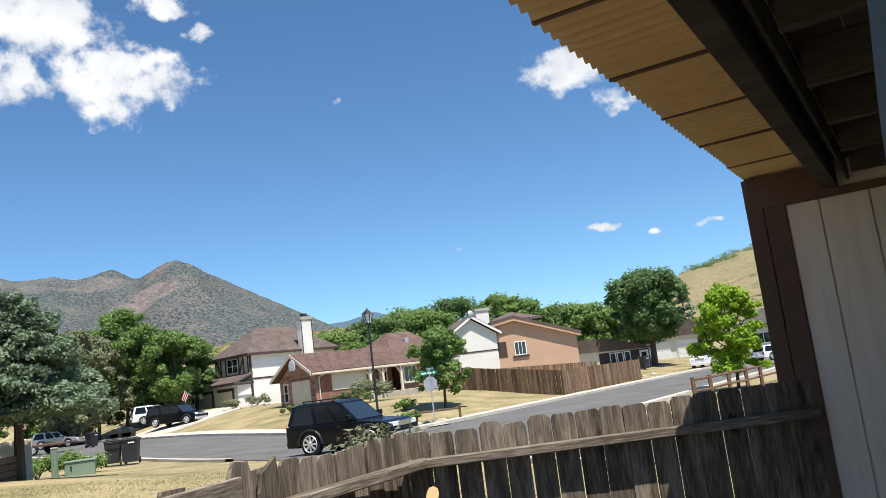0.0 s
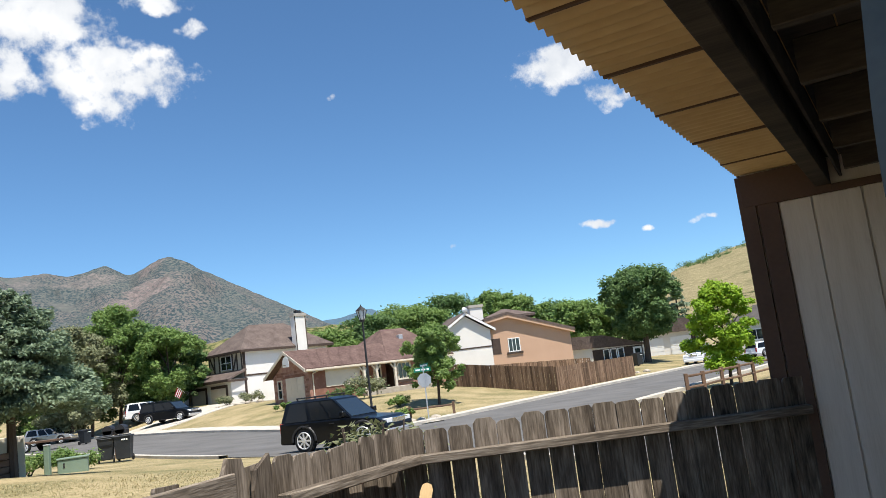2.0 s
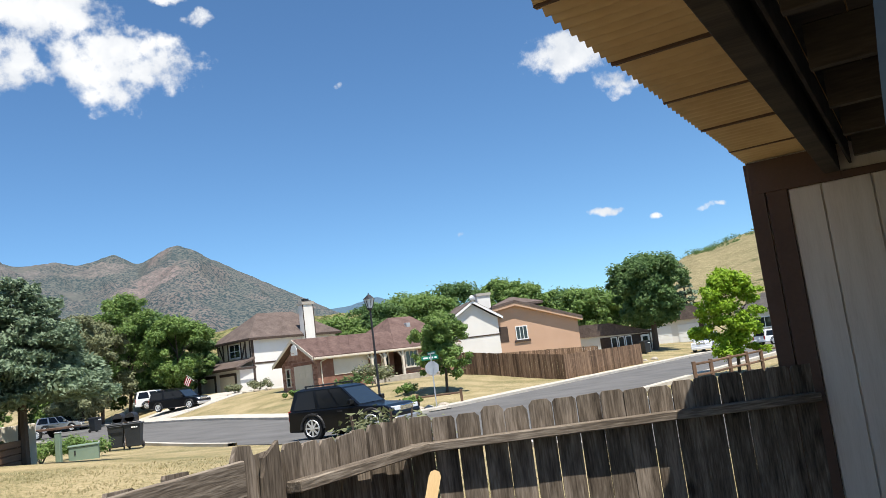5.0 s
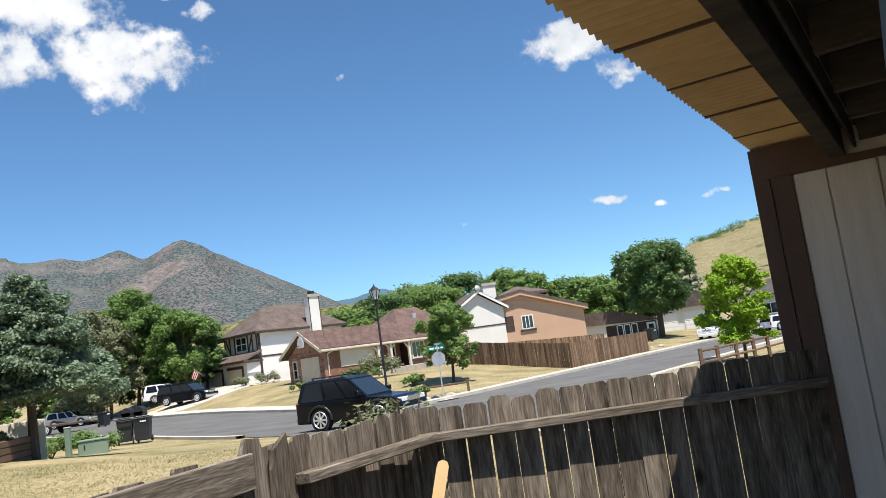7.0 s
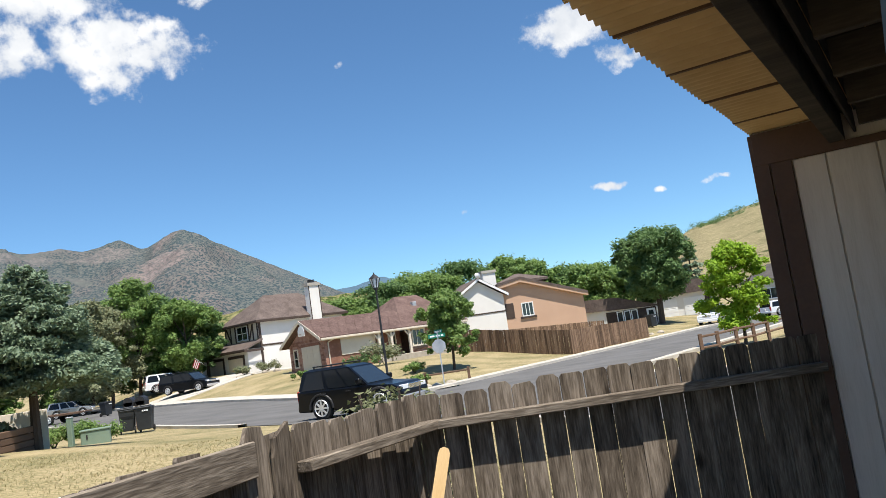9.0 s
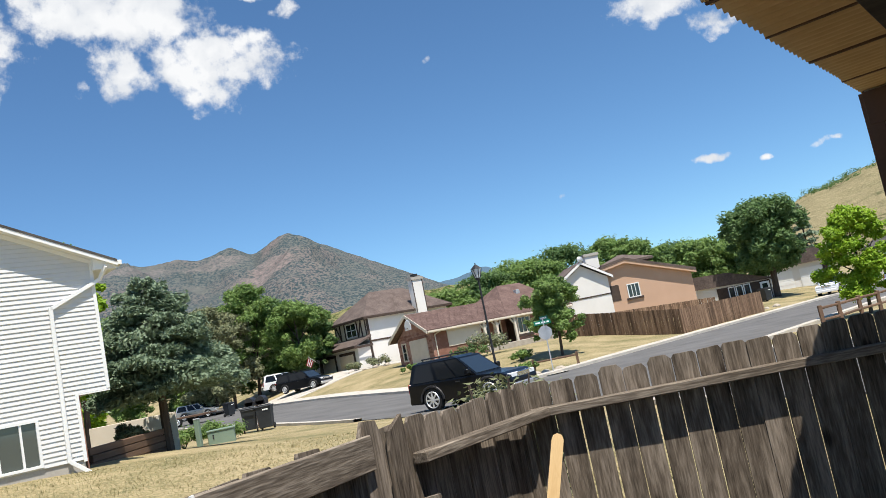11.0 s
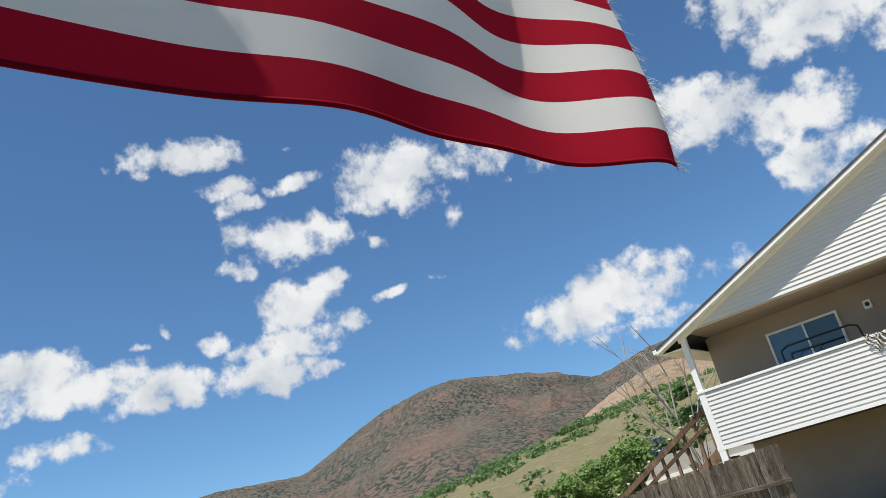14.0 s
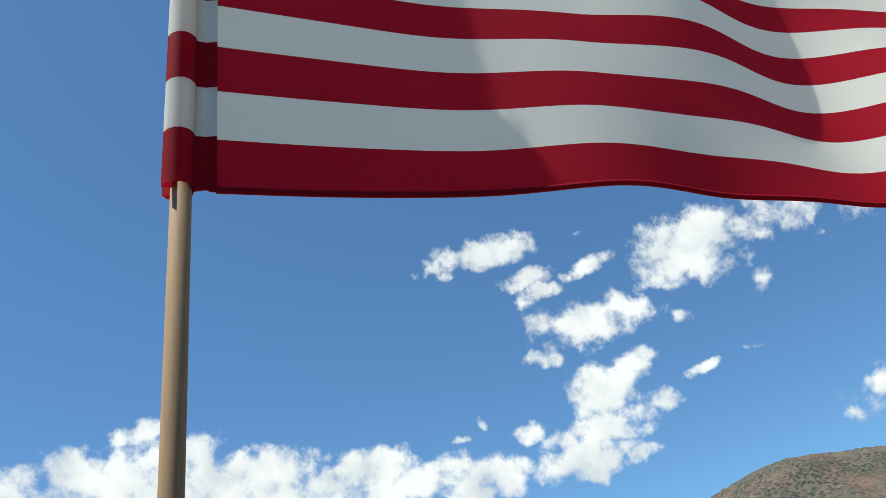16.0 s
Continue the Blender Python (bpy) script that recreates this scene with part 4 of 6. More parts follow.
flag = thing("flag", "striped red and white flag with a frayed fly edge", "flag", Matrix.Translation((POLE.x, POLE.y, 2.77)))
F_DIR, F_OUT = Vector((-.517, .856, 0)), Vector((-.856, -.517, 0))


def flag_point(s, h):
    """s along the fly, h up from the foot, both in metres."""
    k = s / FLAG_L
    wave = .012 * math.sin(4 * s) + k * k * 1.25 * (.058 * math.sin(7.2 * s - 2.2 * h) + .02 * math.sin(15 * s + 3 * h)) * (1.1 - .3 * h)
    sag = -.015 * math.sin(math.pi * k) - .10 * step(.55, 1.05, k)
    along = s * (1 - .03 * k) + .32 * h * k * k
    return F_DIR * along + F_OUT * (wave + .13 * h * min(1, 2 * k)) + Vector((-.024 * h, .037 * h, h * (1 - .04 * k) + sag))


def flag_strip(name, s0, s1, h0, h1, material, label=""):
    n = max(2, int((s1 - s0) / .02))
    verts, faces = [], []
    for i in range(n + 1):
        for j in range(5):
            verts.append(flag_point(s0 + (s1 - s0) * i / n, h0 + (h1 - h0) * j / 4))
    for i in range(n):
        for j in range(4):
            a = i * 5 + j
            faces.append((a, a + 5, a + 6, a + 1))
    return raw(name, verts, faces, material, flag, label, smooth=True)


ST = FLAG_H / 13
for k in range(13):
    long_one = k < 6
    flag_strip("stripe", .05, FLAG_L, k * ST, (k + 1) * ST, M["flag_red"] if k % 2 == 0 else M["flag_white"]) if long_one else \
        flag_strip("stripe", .62, FLAG_L, k * ST, (k + 1) * ST, M["flag_red"] if k % 2 == 0 else M["flag_white"])
flag_strip("canton", .05, .62, 6 * ST, 13 * ST, M["flag_blue"], "dark blue corner field")
# sleeve round the pole, in the stripes' colours
for k in range(13):
    verts, faces = [], []
    for i in range(15):
        a = math.pi * (.0 + 2.0 * i / 14)
        for h in (k * ST, (k + 1) * ST):
            q = F_DIR * (-.025 * math.cos(a) + (.07 if i in (0, 14) else 0) + .004) + F_OUT * (.025 * math.sin(a))
            if i in (0, 14):
                q = F_DIR * .062 + F_OUT * (.003 if i else -.003) + F_OUT * .0
            verts.append(q + Vector((-.024 * h, .037 * h, h)))
    faces = [(2 * i, 2 * i + 2, 2 * i + 3, 2 * i + 1) for i in range(14)]
    raw("sleeve", verts, faces, M["flag_red"] if k % 2 == 0 else (M["flag_white"] if k < 6 else M["flag_blue"]), flag, smooth=True)
verts, faces = [], []
for i in range(71):
    c = flag_point(.06 + i / 70 * (FLAG_L - .06), 0)
    verts += [c + F_OUT * (.004 * math.cos(a)) + Vector((0, 0, .006 * math.sin(a) + .004)) for a in (0, 1.05, 2.1, 3.14, 4.2, 5.24)]
faces = [(6 * i + j, 6 * i + (j + 1) % 6, 6 * i + 6 + (j + 1) % 6, 6 * i + 6 + j) for i in range(70) for j in range(6)]
raw("hem", verts, faces, M["flag_red"], flag, "doubled dark red hem", smooth=True)
fray = bmesh.new()
rng = random.Random(5)
for k in range(150):
    h = rng.random() ** 1.6 * FLAG_H
    p = flag_point(FLAG_L - .002, h)
    q = p + F_DIR * rng.uniform(.01, .05) + Vector((0, 0, rng.uniform(-.03, .012))) + F_OUT * rng.uniform(-.015, .015)
    rod(fray, p, q, .0006, .0003, 3)
tagged(part("fringe", fray, M["flag_white"], flag, "loose frayed threads"), kind="stuff")


# ---- the neighbour's white house ----
HM = pose(-18 * math.sin(radians(48)), 18 * math.cos(radians(48)), 0, 0, 0, 48)
house = thing("siding_house", "white lap-sided house with a recessed balcony", "house", HM)
X0, X1, X2 = -6.04, 5.31, 4.67
BASE, JETTY = 1.24, 2.60
PEAK_X, PEAK_Z, PITCH = -.2, 7.70, .415
HOLES = [(-.42, .82, 4.10, 5.06), (-.53, 1.06, 1.29, 2.24), (2.32, 3.86, 1.27, 2.23), (X0 - 1, -1.33, 3.95, 5.33), (X0 - 1, -1.33, -1, 2.72)]


def spans(z):
    """Where the front wall is solid at the height z."""
    lo, hi = X0, X1 if z > JETTY else X2
    reach = (PEAK_Z - z) / PITCH
    lo, hi = max(lo, PEAK_X - reach), min(hi, PEAK_X + reach)
    out = [(lo, hi)]
    for a, b, c, d in HOLES:
        if c < z < d:
            out = [q for p in out for q in ((p[0], min(p[1], a)), (max(p[0], b), p[1])) if q[1] - q[0] > .03]
    return out


core = bmesh.new()
zs = sorted({BASE, JETTY, 1.27, 1.29, 2.23, 2.24, 2.72, 3.95, 4.10, 5.06, 5.33} | set(np.arange(5.4, 7.6, .1).round(3).tolist()))
for a, b in zip(zs, zs[1:]):
    for lo, hi in spans((a + b) / 2):
        box(core, lo, .03, a, hi, .16, b)
front = part("wall", core, M["white_vinyl"], house)
LAP = .0955
z = BASE
while z < 7.55:
    for lo, hi in spans(z + LAP / 2):
        bm = bmesh.new()
        top_lo, top_hi = lo, hi
        for s in spans(min(z + LAP, PEAK_Z - .06)):
            if z > 5.4:
                top_lo, top_hi = s
        ring = [[bm.verts.new(p) for p in ((lo_, .03, zz), (lo_, yy, zz), (hi_, yy, zz), (hi_, .03, zz))] for lo_, hi_, yy, zz in
                ((lo, hi, -.009, z), (lo, hi, -.011, z + .006), (top_lo, top_hi, .007, z + LAP))]
        for r0, r1 in zip(ring, ring[1:]):
            for i in range(4):
                bm.faces.new((r0[i], r0[(i + 1) % 4], r1[(i + 1) % 4], r1[i]))
        bm.faces.new(ring[0])
        bm.faces.new(ring[-1][::-1])
        bmesh.ops.recalc_face_normals(bm, faces=bm.faces)
        part("siding_board", bm, M["white_vinyl"], front)
    z += LAP

# the rest of the shell
shell = bmesh.new()
box(shell, X2 - .15, .16, .2, X2, 9, JETTY)
box(shell, X1 - .15, .16, JETTY, X1, 9, 5.4)
box(shell, X2 - .15, .0, JETTY - .02, X1, 9, JETTY + .02)
box(shell, X0, 2.6, .2, X0 + .15, 9, 5.4)
box(shell, X0, 8.9, .2, X1, 9, 5.4)
part("side_walls", shell, M["white_vinyl"], house)
part("foundation", boxed(-1.33, .02, .2, X2 - .02, .2, BASE), M["foundation"], house, "bare concrete foundation")
part("corner_trim", boxed(X1 - .06, -.018, JETTY, X1 + .012, .1, 5.38, .003), M["white_trim"], house)
part("corner_trim", boxed(X2 - .06, -.018, 1.2, X2 + .012, .1, JETTY, .003), M["white_trim"], house)
part("brick_return", boxed(X2 + .012, .05, .9, X2 + .05, 5, JETTY - .03), M["brick"], house)
part("soffit_band", boxed(X2, -.01, JETTY - .05, X1 + .01, .02, JETTY - .001), M["white_trim"], house)


def roof_side(sign):
    bm = bmesh.new()
    x_end = PEAK_X + sign * (6.33 if sign < 0 else 5.97)
    drop = PITCH * abs(x_end - PEAK_X)
    slab(bm, [(PEAK_X, 7.775), (x_end, 7.775 - drop), (x_end, 7.72 - drop), (PEAK_X, 7.72)], -.31, 9.2)
    part("roof", bm, M["shingle_dark"], house, "dark shingled roof slope")
    bm = bmesh.new()
    slab(bm, [(PEAK_X, 7.76), (x_end, 7.76 - drop), (x_end, 7.64 - drop), (PEAK_X, 7.64)], -.30, -.27)
    part("rake_board", bm, M["white_trim"], house)
    bm = bmesh.new()
    slab(bm, [(PEAK_X, 7.70), (x_end, 7.70 - drop), (x_end, 7.66 - drop), (PEAK_X, 7.66)], -.27, .0)
    part("rake_soffit", bm, M["white_trim"], house)
    bm = bmesh.new()
    slab(bm, [(PEAK_X, 7.655), (x_end - sign * .45, 7.655 - drop + PITCH * .45), (x_end - sign * .45, 7.56 - drop + PITCH * .45), (PEAK_X, 7.56)], -.02, .01)
    part("rake_frieze", bm, M["white_trim"], house)
    g = bmesh.new()
    box(g, x_end - (.0 if sign > 0 else .11), -.26, 7.66 - drop, x_end + (.11 if sign > 0 else .0), 9.1, 7.76 - drop, .01)
    part("gutter", g, M["white_trim"], house)
    if sign > 0:
        bm = bmesh.new()
        slab(bm, [(X1 - .02, 7.60 - drop), (x_end, 7.60 - drop), (x_end, 7.70 - drop), (X1 - .02, 7.69 - PITCH * (X1 - PEAK_X))], -.205, -.015)
        part("eave_return", bm, M["white_trim"], house)
    box_z = 7.62 - drop
    part("eave_soffit", boxed(*sorted((x_end, x_end - sign * .5))[:1], -.0, box_z, sorted((x_end, x_end - sign * .5))[1], 9, box_z + .03), M["white_trim"], house)


roof_side(-1)
roof_side(1)


def sliding_window(parent, x0, x1, z0, z1, y, sashes, name="window", glass=("dark_glass",), frame=.055):
    w = thing(name, "", "")
    w.parent = parent
    for key in ("label", "category"):
        if key in w:
            del w[key]
    bm = bmesh.new()
    for a in ((x0, x1, z1 - frame, z1), (x0, x1, z0, z0 + frame), (x0, x0 + frame, z0 + frame, z1 - frame), (x1 - frame, x1, z0 + frame, z1 - frame)):
        box(bm, a[0], y - .035, a[2], a[1], y + .05, a[3])
    part("frame", bm, M["white_trim"], w)
    k = len(sashes)
    edges = [x0 + frame] + [x0 + (x1 - x0) * s for s in sashes] + [x1 - frame]
    for i in range(len(edges) - 1):
        a, b = edges[i], edges[i + 1]
        part("pane", boxed(a, y + .02, z0 + frame, b, y + .028, z1 - frame), M[glass[i % len(glass)]], w)
        if i:
            part("mullion", boxed(a - .022, y - .02, z0 + frame, a + .022, y + .04, z1 - frame), M["white_trim"], w)
    return w


sliding_window(house, -.42, .82, 4.10, 5.06, .0, (.5,), glass=("dark_glass", "blue_glass"))
sliding_window(house, -.53, 1.06, 1.29, 2.24, .0, (.25, .5, .76), glass=("pale_glass",))
sliding_window(house, 2.32, 3.86, 1.27, 2.23, .0, (.5, .78), glass=("pale_glass",))
for x0, x1, z0, z1 in HOLES[:3]:
    part("lining", boxed(x0, .16, z0, x1, .17, z1), M["timber_dark"], house)
vent = thing("gable_vent", "", "")
for key in ("label", "category"):
    if key in vent:
        del vent[key]
vent.parent = house
vent.matrix_local = pose(0, -.035, 0)
bm = bmesh.new()
for a in ((-.47, -.10, 7.08, 7.13), (-.47, -.10, 6.57, 6.62), (-.47, -.43, 6.62, 7.08), (-.14, -.10, 6.62, 7.08)):
    box(bm, a[0], -.045, a[2], a[1], .03, a[3])
part("vent_frame", bm, M["white_trim"], vent)
part("vent_backing", boxed(-.44, .018, 6.6, -.13, .026, 7.1), M["foundation"], vent)
for k in range(7):
    part("slat", boxed(-.16, -.012, -.003, .16, .022, .003, m=pose(-.285, .0, 6.66 + .062 * k, 38)), M["white_trim"], vent)

# balcony recess and the covered patio below
rec = bmesh.new()
box(rec, X0, 1.8, 2.85, -1.33, 1.95, 5.45)
box(rec, -1.33, .16, 2.72, -1.2, 1.95, 5.45)
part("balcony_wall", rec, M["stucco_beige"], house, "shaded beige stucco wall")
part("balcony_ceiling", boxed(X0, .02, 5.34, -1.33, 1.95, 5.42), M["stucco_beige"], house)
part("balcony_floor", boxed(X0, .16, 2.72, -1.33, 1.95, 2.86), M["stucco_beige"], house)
part("parapet", boxed(X0, .16, 2.86, X0 + .1, 1.8, 3.93), M["white_vinyl"], house)
cap = bmesh.new()
box(cap, X0 - .03, -.03, 3.93, -1.33, .19, 3.985, .004)
part("parapet_cap", cap, M["white_trim"], house)
part("fascia_trim", boxed(X0 - .02, -.016, 2.66, -1.33, .05, 2.735), M["white_trim"], house)
part("jamb_trim", boxed(-1.36, -.02, 3.985, -1.25, .06, 5.36), M["white_trim"], house)
part("jamb_trim", boxed(-1.38, -.02, 1.2, -1.26, .06, 2.735), M["white_trim"], house)
part("balcony_post", boxed(X0, -.01, 3.985, X0 + .13, .12, 5.36, .004), M["white_trim"], house)
part("patio_post", boxed(X0 - .01, -.012, .3, X0 + .14, .13, 3.93, .004), M["white_trim"], house)
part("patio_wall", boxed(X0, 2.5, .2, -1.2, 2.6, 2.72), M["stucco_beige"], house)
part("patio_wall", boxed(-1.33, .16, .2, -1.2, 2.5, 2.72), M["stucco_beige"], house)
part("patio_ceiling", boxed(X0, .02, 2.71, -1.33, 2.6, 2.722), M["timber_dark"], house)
sliding_window(house, -4.63, -3.0, 2.9, 4.93, 1.74, (.52,), "balcony_door", ("blue_glass", "dark_glass"))
lampbm = bmesh.new()
box(lampbm, -2.44, 1.70, 4.72, -2.27, 1.8, 4.92, .01)
part("wall_lamp", lampbm, M["white_trim"], house)
part("lamp_lens", rod(bmesh.new(), (-2.355, 1.69, 4.82), (-2.355, 1.71, 4.82), .05, .05, 14), M["metal_dark"], house)

ds = bmesh.new()
for a, b in (((5.52, -.24, 5.16), (5.42, -.06, 4.93)), ((5.42, -.06, 4.93), (4.37, -.06, 4.40)), ((4.37, -.06, 4.42), (4.33, -.06, 1.26)), ((4.33, -.06, 1.27), (4.66, -.16, .98))):
    v = Vector(b) - Vector(a)
    m = Matrix.Translation(a) @ v.to_track_quat("X", "Z").to_matrix().to_4x4()
    box(ds, -.02, -.03, -.04, v.length + .02, .03, .04, .006, m=m)
part("downspout", ds, M["white_trim"], house)
cable = bmesh.new()
pts = [(1.06, -.02, 2.22), (1.5, -.02, 2.22), (1.8, -.02, 2.28), (2.3, -.02, 2.24)]
for a, b in zip(pts, pts[1:]):
    rod(cable, a, b, .012, None, 6)
part("cable", cable, M["metal_grey"], house)
cable = bmesh.new()
pts = [(-1.2, -.02, 2.6), (-1.0, -.02, 2.36), (-.8, -.02, 2.22), (-.53, -.02, 2.2)]
for a, b in zip(pts, pts[1:]):
    rod(cable, a, b, .01, None, 6)
part("cable", cable, M["metal_grey"], house)
pipe = bmesh.new()
for a, b in (((-2.5, 2.42, 2.65), (-2.45, 2.42, 2.2)), ((-2.45, 2.42, 2.2), (-2.15, 2.42, 1.75)), ((-2.15, 2.42, 1.75), (-2.2, 2.42, 1.2)), ((-2.2, 2.42, 1.25), (-2.6, 2.42, 1.2))):
    rod(pipe, a, b, .03, None, 8)
part("drain_pipe", pipe, M["metal_dark"], house, "dark bent drain pipe")
part("meter_box", boxed(-2.9, 2.36, .95, -2.5, 2.5, 1.4, .02), M["metal_dark"], house, "dark meter box")
part("socket_box", boxed(-1.85, 2.44, 1.55, -1.7, 2.5, 1.75, .01), M["white_trim"], house)
towel = thing("beach_towel", "zebra-striped towel hung over the balcony parapet", "towel", HM)
for band in range(22):
    verts, faces = [], []
    for i in range(9):
        for j in range(2):
            u, v = (band + j) / 22, i / 8
            x = -2.5 + .66 * u + .12 * v * (1 - u) + .05 * math.sin(7 * v + band * .9)
            verts.append((x, -.05 - .02 * math.sin(u * 17), 4.0 - v * (.28 + .42 * u) + .02 * math.sin(9 * u)))
    faces = [(2 * i, 2 * i + 1, 2 * i + 3, 2 * i + 2) for i in range(8)]
    raw("stripe", verts, faces, M["zebra_dark"] if band % 2 else M["zebra_light"], towel)
frame_rail = thing("lounger_frame", "dark metal tube frame standing on the balcony", "chair", HM)
tube = bmesh.new()
for pts in ([(-4.25, .9, 2.86), (-4.25, .9, 4.35), (-4.1, .9, 4.42), (-2.75, .9, 4.42), (-2.6, .9, 4.35), (-2.45, .9, 2.86)], [(-4.0, .6, 2.86), (-4.0, .6, 4.2), (-3.4, .6, 4.2), (-3.4, .6, 2.86)]):
    for a, b in zip(pts, pts[1:]):
        rod(tube, a, b, .022, None, 8)
part("tube_frame", tube, M["metal_dark"], frame_rail)

# fence and stair beside the white house
fence_d = thing("board_fence", "dark weathered board fence before the white house", "fence")
a, b = at(63.0, 15.2), at(79, 13.6)
run_of_pickets(fence_d, (b.x, b.y), (a.x, a.y), 1.7, .147, 9, M["fence_grey"], drop=lambda k: .40 + .32 * k, foot=0)
rail(fence_d, (b.x, b.y), (a.x, a.y), 1.75, .08, .04, .0, M["rail_grey"])
stair = thing("outside_stair", "brown timber stair with a sloping handrail", "stair", HM)
for dz, hh in ((0.0, .13), (-.28, .09)):
    bm = bmesh.new()
    slab(bm, [(-9.6, 1.75 + dz), (-6.05, 3.62 + dz), (-6.05, 3.62 + dz + hh), (-9.6, 1.75 + dz + hh)], .35, .40)
    part("handrail", bm, M["fence_red"], stair)
for k in range(11):
    x = -9.5 + .33 * k
    zt = 1.75 + (x + 9.6) * .527
    part("baluster", boxed(x - .035, .40, zt - 1.0, x + .035, .46, zt + .2, .004), M["fence_red"], stair)
    part("baluster_cap", boxed(x - .03, .405, zt + .2, x + .03, .455, zt + .23), M["white_trim"], stair)
bm = bmesh.new()
slab(bm, [(-9.6, .55), (-6.05, 2.6), (-6.05, 2.85), (-9.6, .85)], .5, .55)
part("stringer", bm, M["fence_red"], stair)
for k in range(9):
    part("tread", boxed(-9.4 + .37 * k, .5, .75 + .215 * k, -9.05 + .37 * k, 1.4, .79 + .215 * k), M["fence_red"], stair)


# ---- houses across the street ----
def facing(yaw, d):
    return pose(-d * math.sin(radians(yaw)), d * math.cos(radians(yaw)), 0, 0, 0, yaw)


def win(parent, x0, x1, z0, z1, y=0.0, bars=1, glass="dark_glass", frame="white_trim", edge=.09, name="window", crossbar=False):
    w = new(name)
    w.parent = parent
    bm = bmesh.new()
    for a in ((x0, x1, z1 - edge, z1), (x0, x1, z0, z0 + edge), (x0, x0 + edge, z0 + edge, z1 - edge), (x1 - edge, x1, z0 + edge, z1 - edge)):
        box(bm, a[0], y - .06, a[2], a[1], y + .03, a[3])
    part("frame", bm, M[frame], w)
    for k in range(bars + 1):
        a, b = x0 + edge + (x1 - x0 - 2 * edge) * k / (bars + 1), x0 + edge + (x1 - x0 - 2 * edge) * (k + 1) / (bars + 1)
        part("pane", boxed(a, y - .015, z0 + edge, b, y - .008, z1 - edge), M[glass], w)
        if k:
            part("bar", boxed(a - .03, y - .05, z0 + edge, a + .03, y - .016, z1 - edge), M[frame], w)
    if crossbar:
        part("bar", boxed(x0 + edge, y - .045, (z0 + z1) / 2 - .03, x1 - edge, y - .016, (z0 + z1) / 2 + .03), M[frame], w)
    return w


def hip_roof(x0, x1, y0, y1, z, top, inset, over=.5, thick=.22):
    bm = bmesh.new()
    x0, x1, y0, y1 = x0 - over, x1 + over, y0 - over, y1 + over
    low = [bm.verts.new(p) for p in ((x0, y0, z), (x1, y0, z), (x1, y1, z), (x0, y1, z))]
    foot = [bm.verts.new((v.co.x, v.co.y, z - thick)) for v in low]
    ym = (y0 + y1) / 2
    a, b = bm.verts.new((x0 + inset, ym, top)), bm.verts.new((x1 - inset, ym, top))
    bm.faces.new((low[0], low[1], b, a))
    bm.faces.new((low[1], low[2], b))
    bm.faces.new((low[2], low[3], a, b))
    bm.faces.new((low[3], low[0], a))
    bm.faces.new(foot)
    for i in range(4):
        bm.faces.new((low[i], low[(i + 1) % 4], foot[(i + 1) % 4], foot[i]))
    bmesh.ops.recalc_face_normals(bm, faces=bm.faces)
    return bm


def shingle_courses(parent, p, q, slope_vec, n, w=.9):
    """Courses of shingle tabs laid down one roof slope, from the eave p..q up along slope_vec."""
    p, q, s = Vector(p), Vector(q), Vector(slope_vec)
    along = (q - p).normalized()
    nrm = along.cross(s).normalized()
    if nrm.z < 0:
        nrm = -nrm
    bm = bmesh.new()
    for k in range(n):
        a, b = p + s * (k / n), q + s * (k / n)
        t = s / n * 1.02
        vs = [bm.verts.new(v) for v in (a + nrm * .022, b + nrm * .022, b + t + nrm * .012, a + t + nrm * .012, a + nrm * .005, b + nrm * .005)]
        bm.faces.new(vs[:4])
        bm.faces.new((vs[4], vs[5], vs[1], vs[0]))
    return part("shingles", bm, M["shingle_brown"], parent)


# two-storey white house with dark timbering
tud = thing("tudor_house", "two-storey white stucco house with dark timber trim", "house", pose(-20.94, 82.38, 0, 0, 0, 45))
GZ = .6
part("wall", boxed(0, 0, GZ, 10.6, 7, 6.8), M["stucco_white"], tud)
part("roof", hip_roof(0, 10.6, 0, 7, 6.9, 9.75, 3.6), M["shingle_grey"], tud)
part("fascia", boxed(-.52, -.53, 6.66, 11.12, -.50, 6.9), M["timber_dark"], tud)
part("fascia", boxed(-.53, -.5, 6.66, -.50, 7.5, 6.9), M["timber_dark"], tud)
part("band", boxed(-.02, -.04, 4.22, 10.6, .0, 4.4), M["timber_dark"], tud)
ch = part("chimney", boxed(6.1, -.75, GZ, 7.5, .02, 10.0), M["stucco_white"], tud)
part("chimney_cap", boxed(6.0, -.85, 10.0, 7.6, .12, 10.3), M["foundation"], ch)
part("flue", boxed(6.5, -.6, 10.3, 7.1, -.15, 10.65), M["metal_dark"], ch)
for x in (6.1, 7.42):
    part("chimney_trim", boxed(x, -.78, GZ, x + .1, -.745, 10.0), M["timber_dark"], ch)
part("garage", boxed(-1.6, -.01, GZ, -.01, 10, 4.1), M["stucco_white"], tud)
bm = bmesh.new()
slab(bm, [(-2.2, 3.95), (-2.2, 4.12), (0, 5.0), (.0, 4.8)], -.5, 10.5)
part("lower_roof", bm, M["shingle_grey"], tud)
part("lower_fascia", boxed(-2.23, -.5, 3.85, -2.19, 10.5, 4.12), M["timber_dark"], tud)
part("lower_fascia", boxed(-2.2, -.53, 3.8, .02, -.5, 4.05), M["timber_dark"], tud)
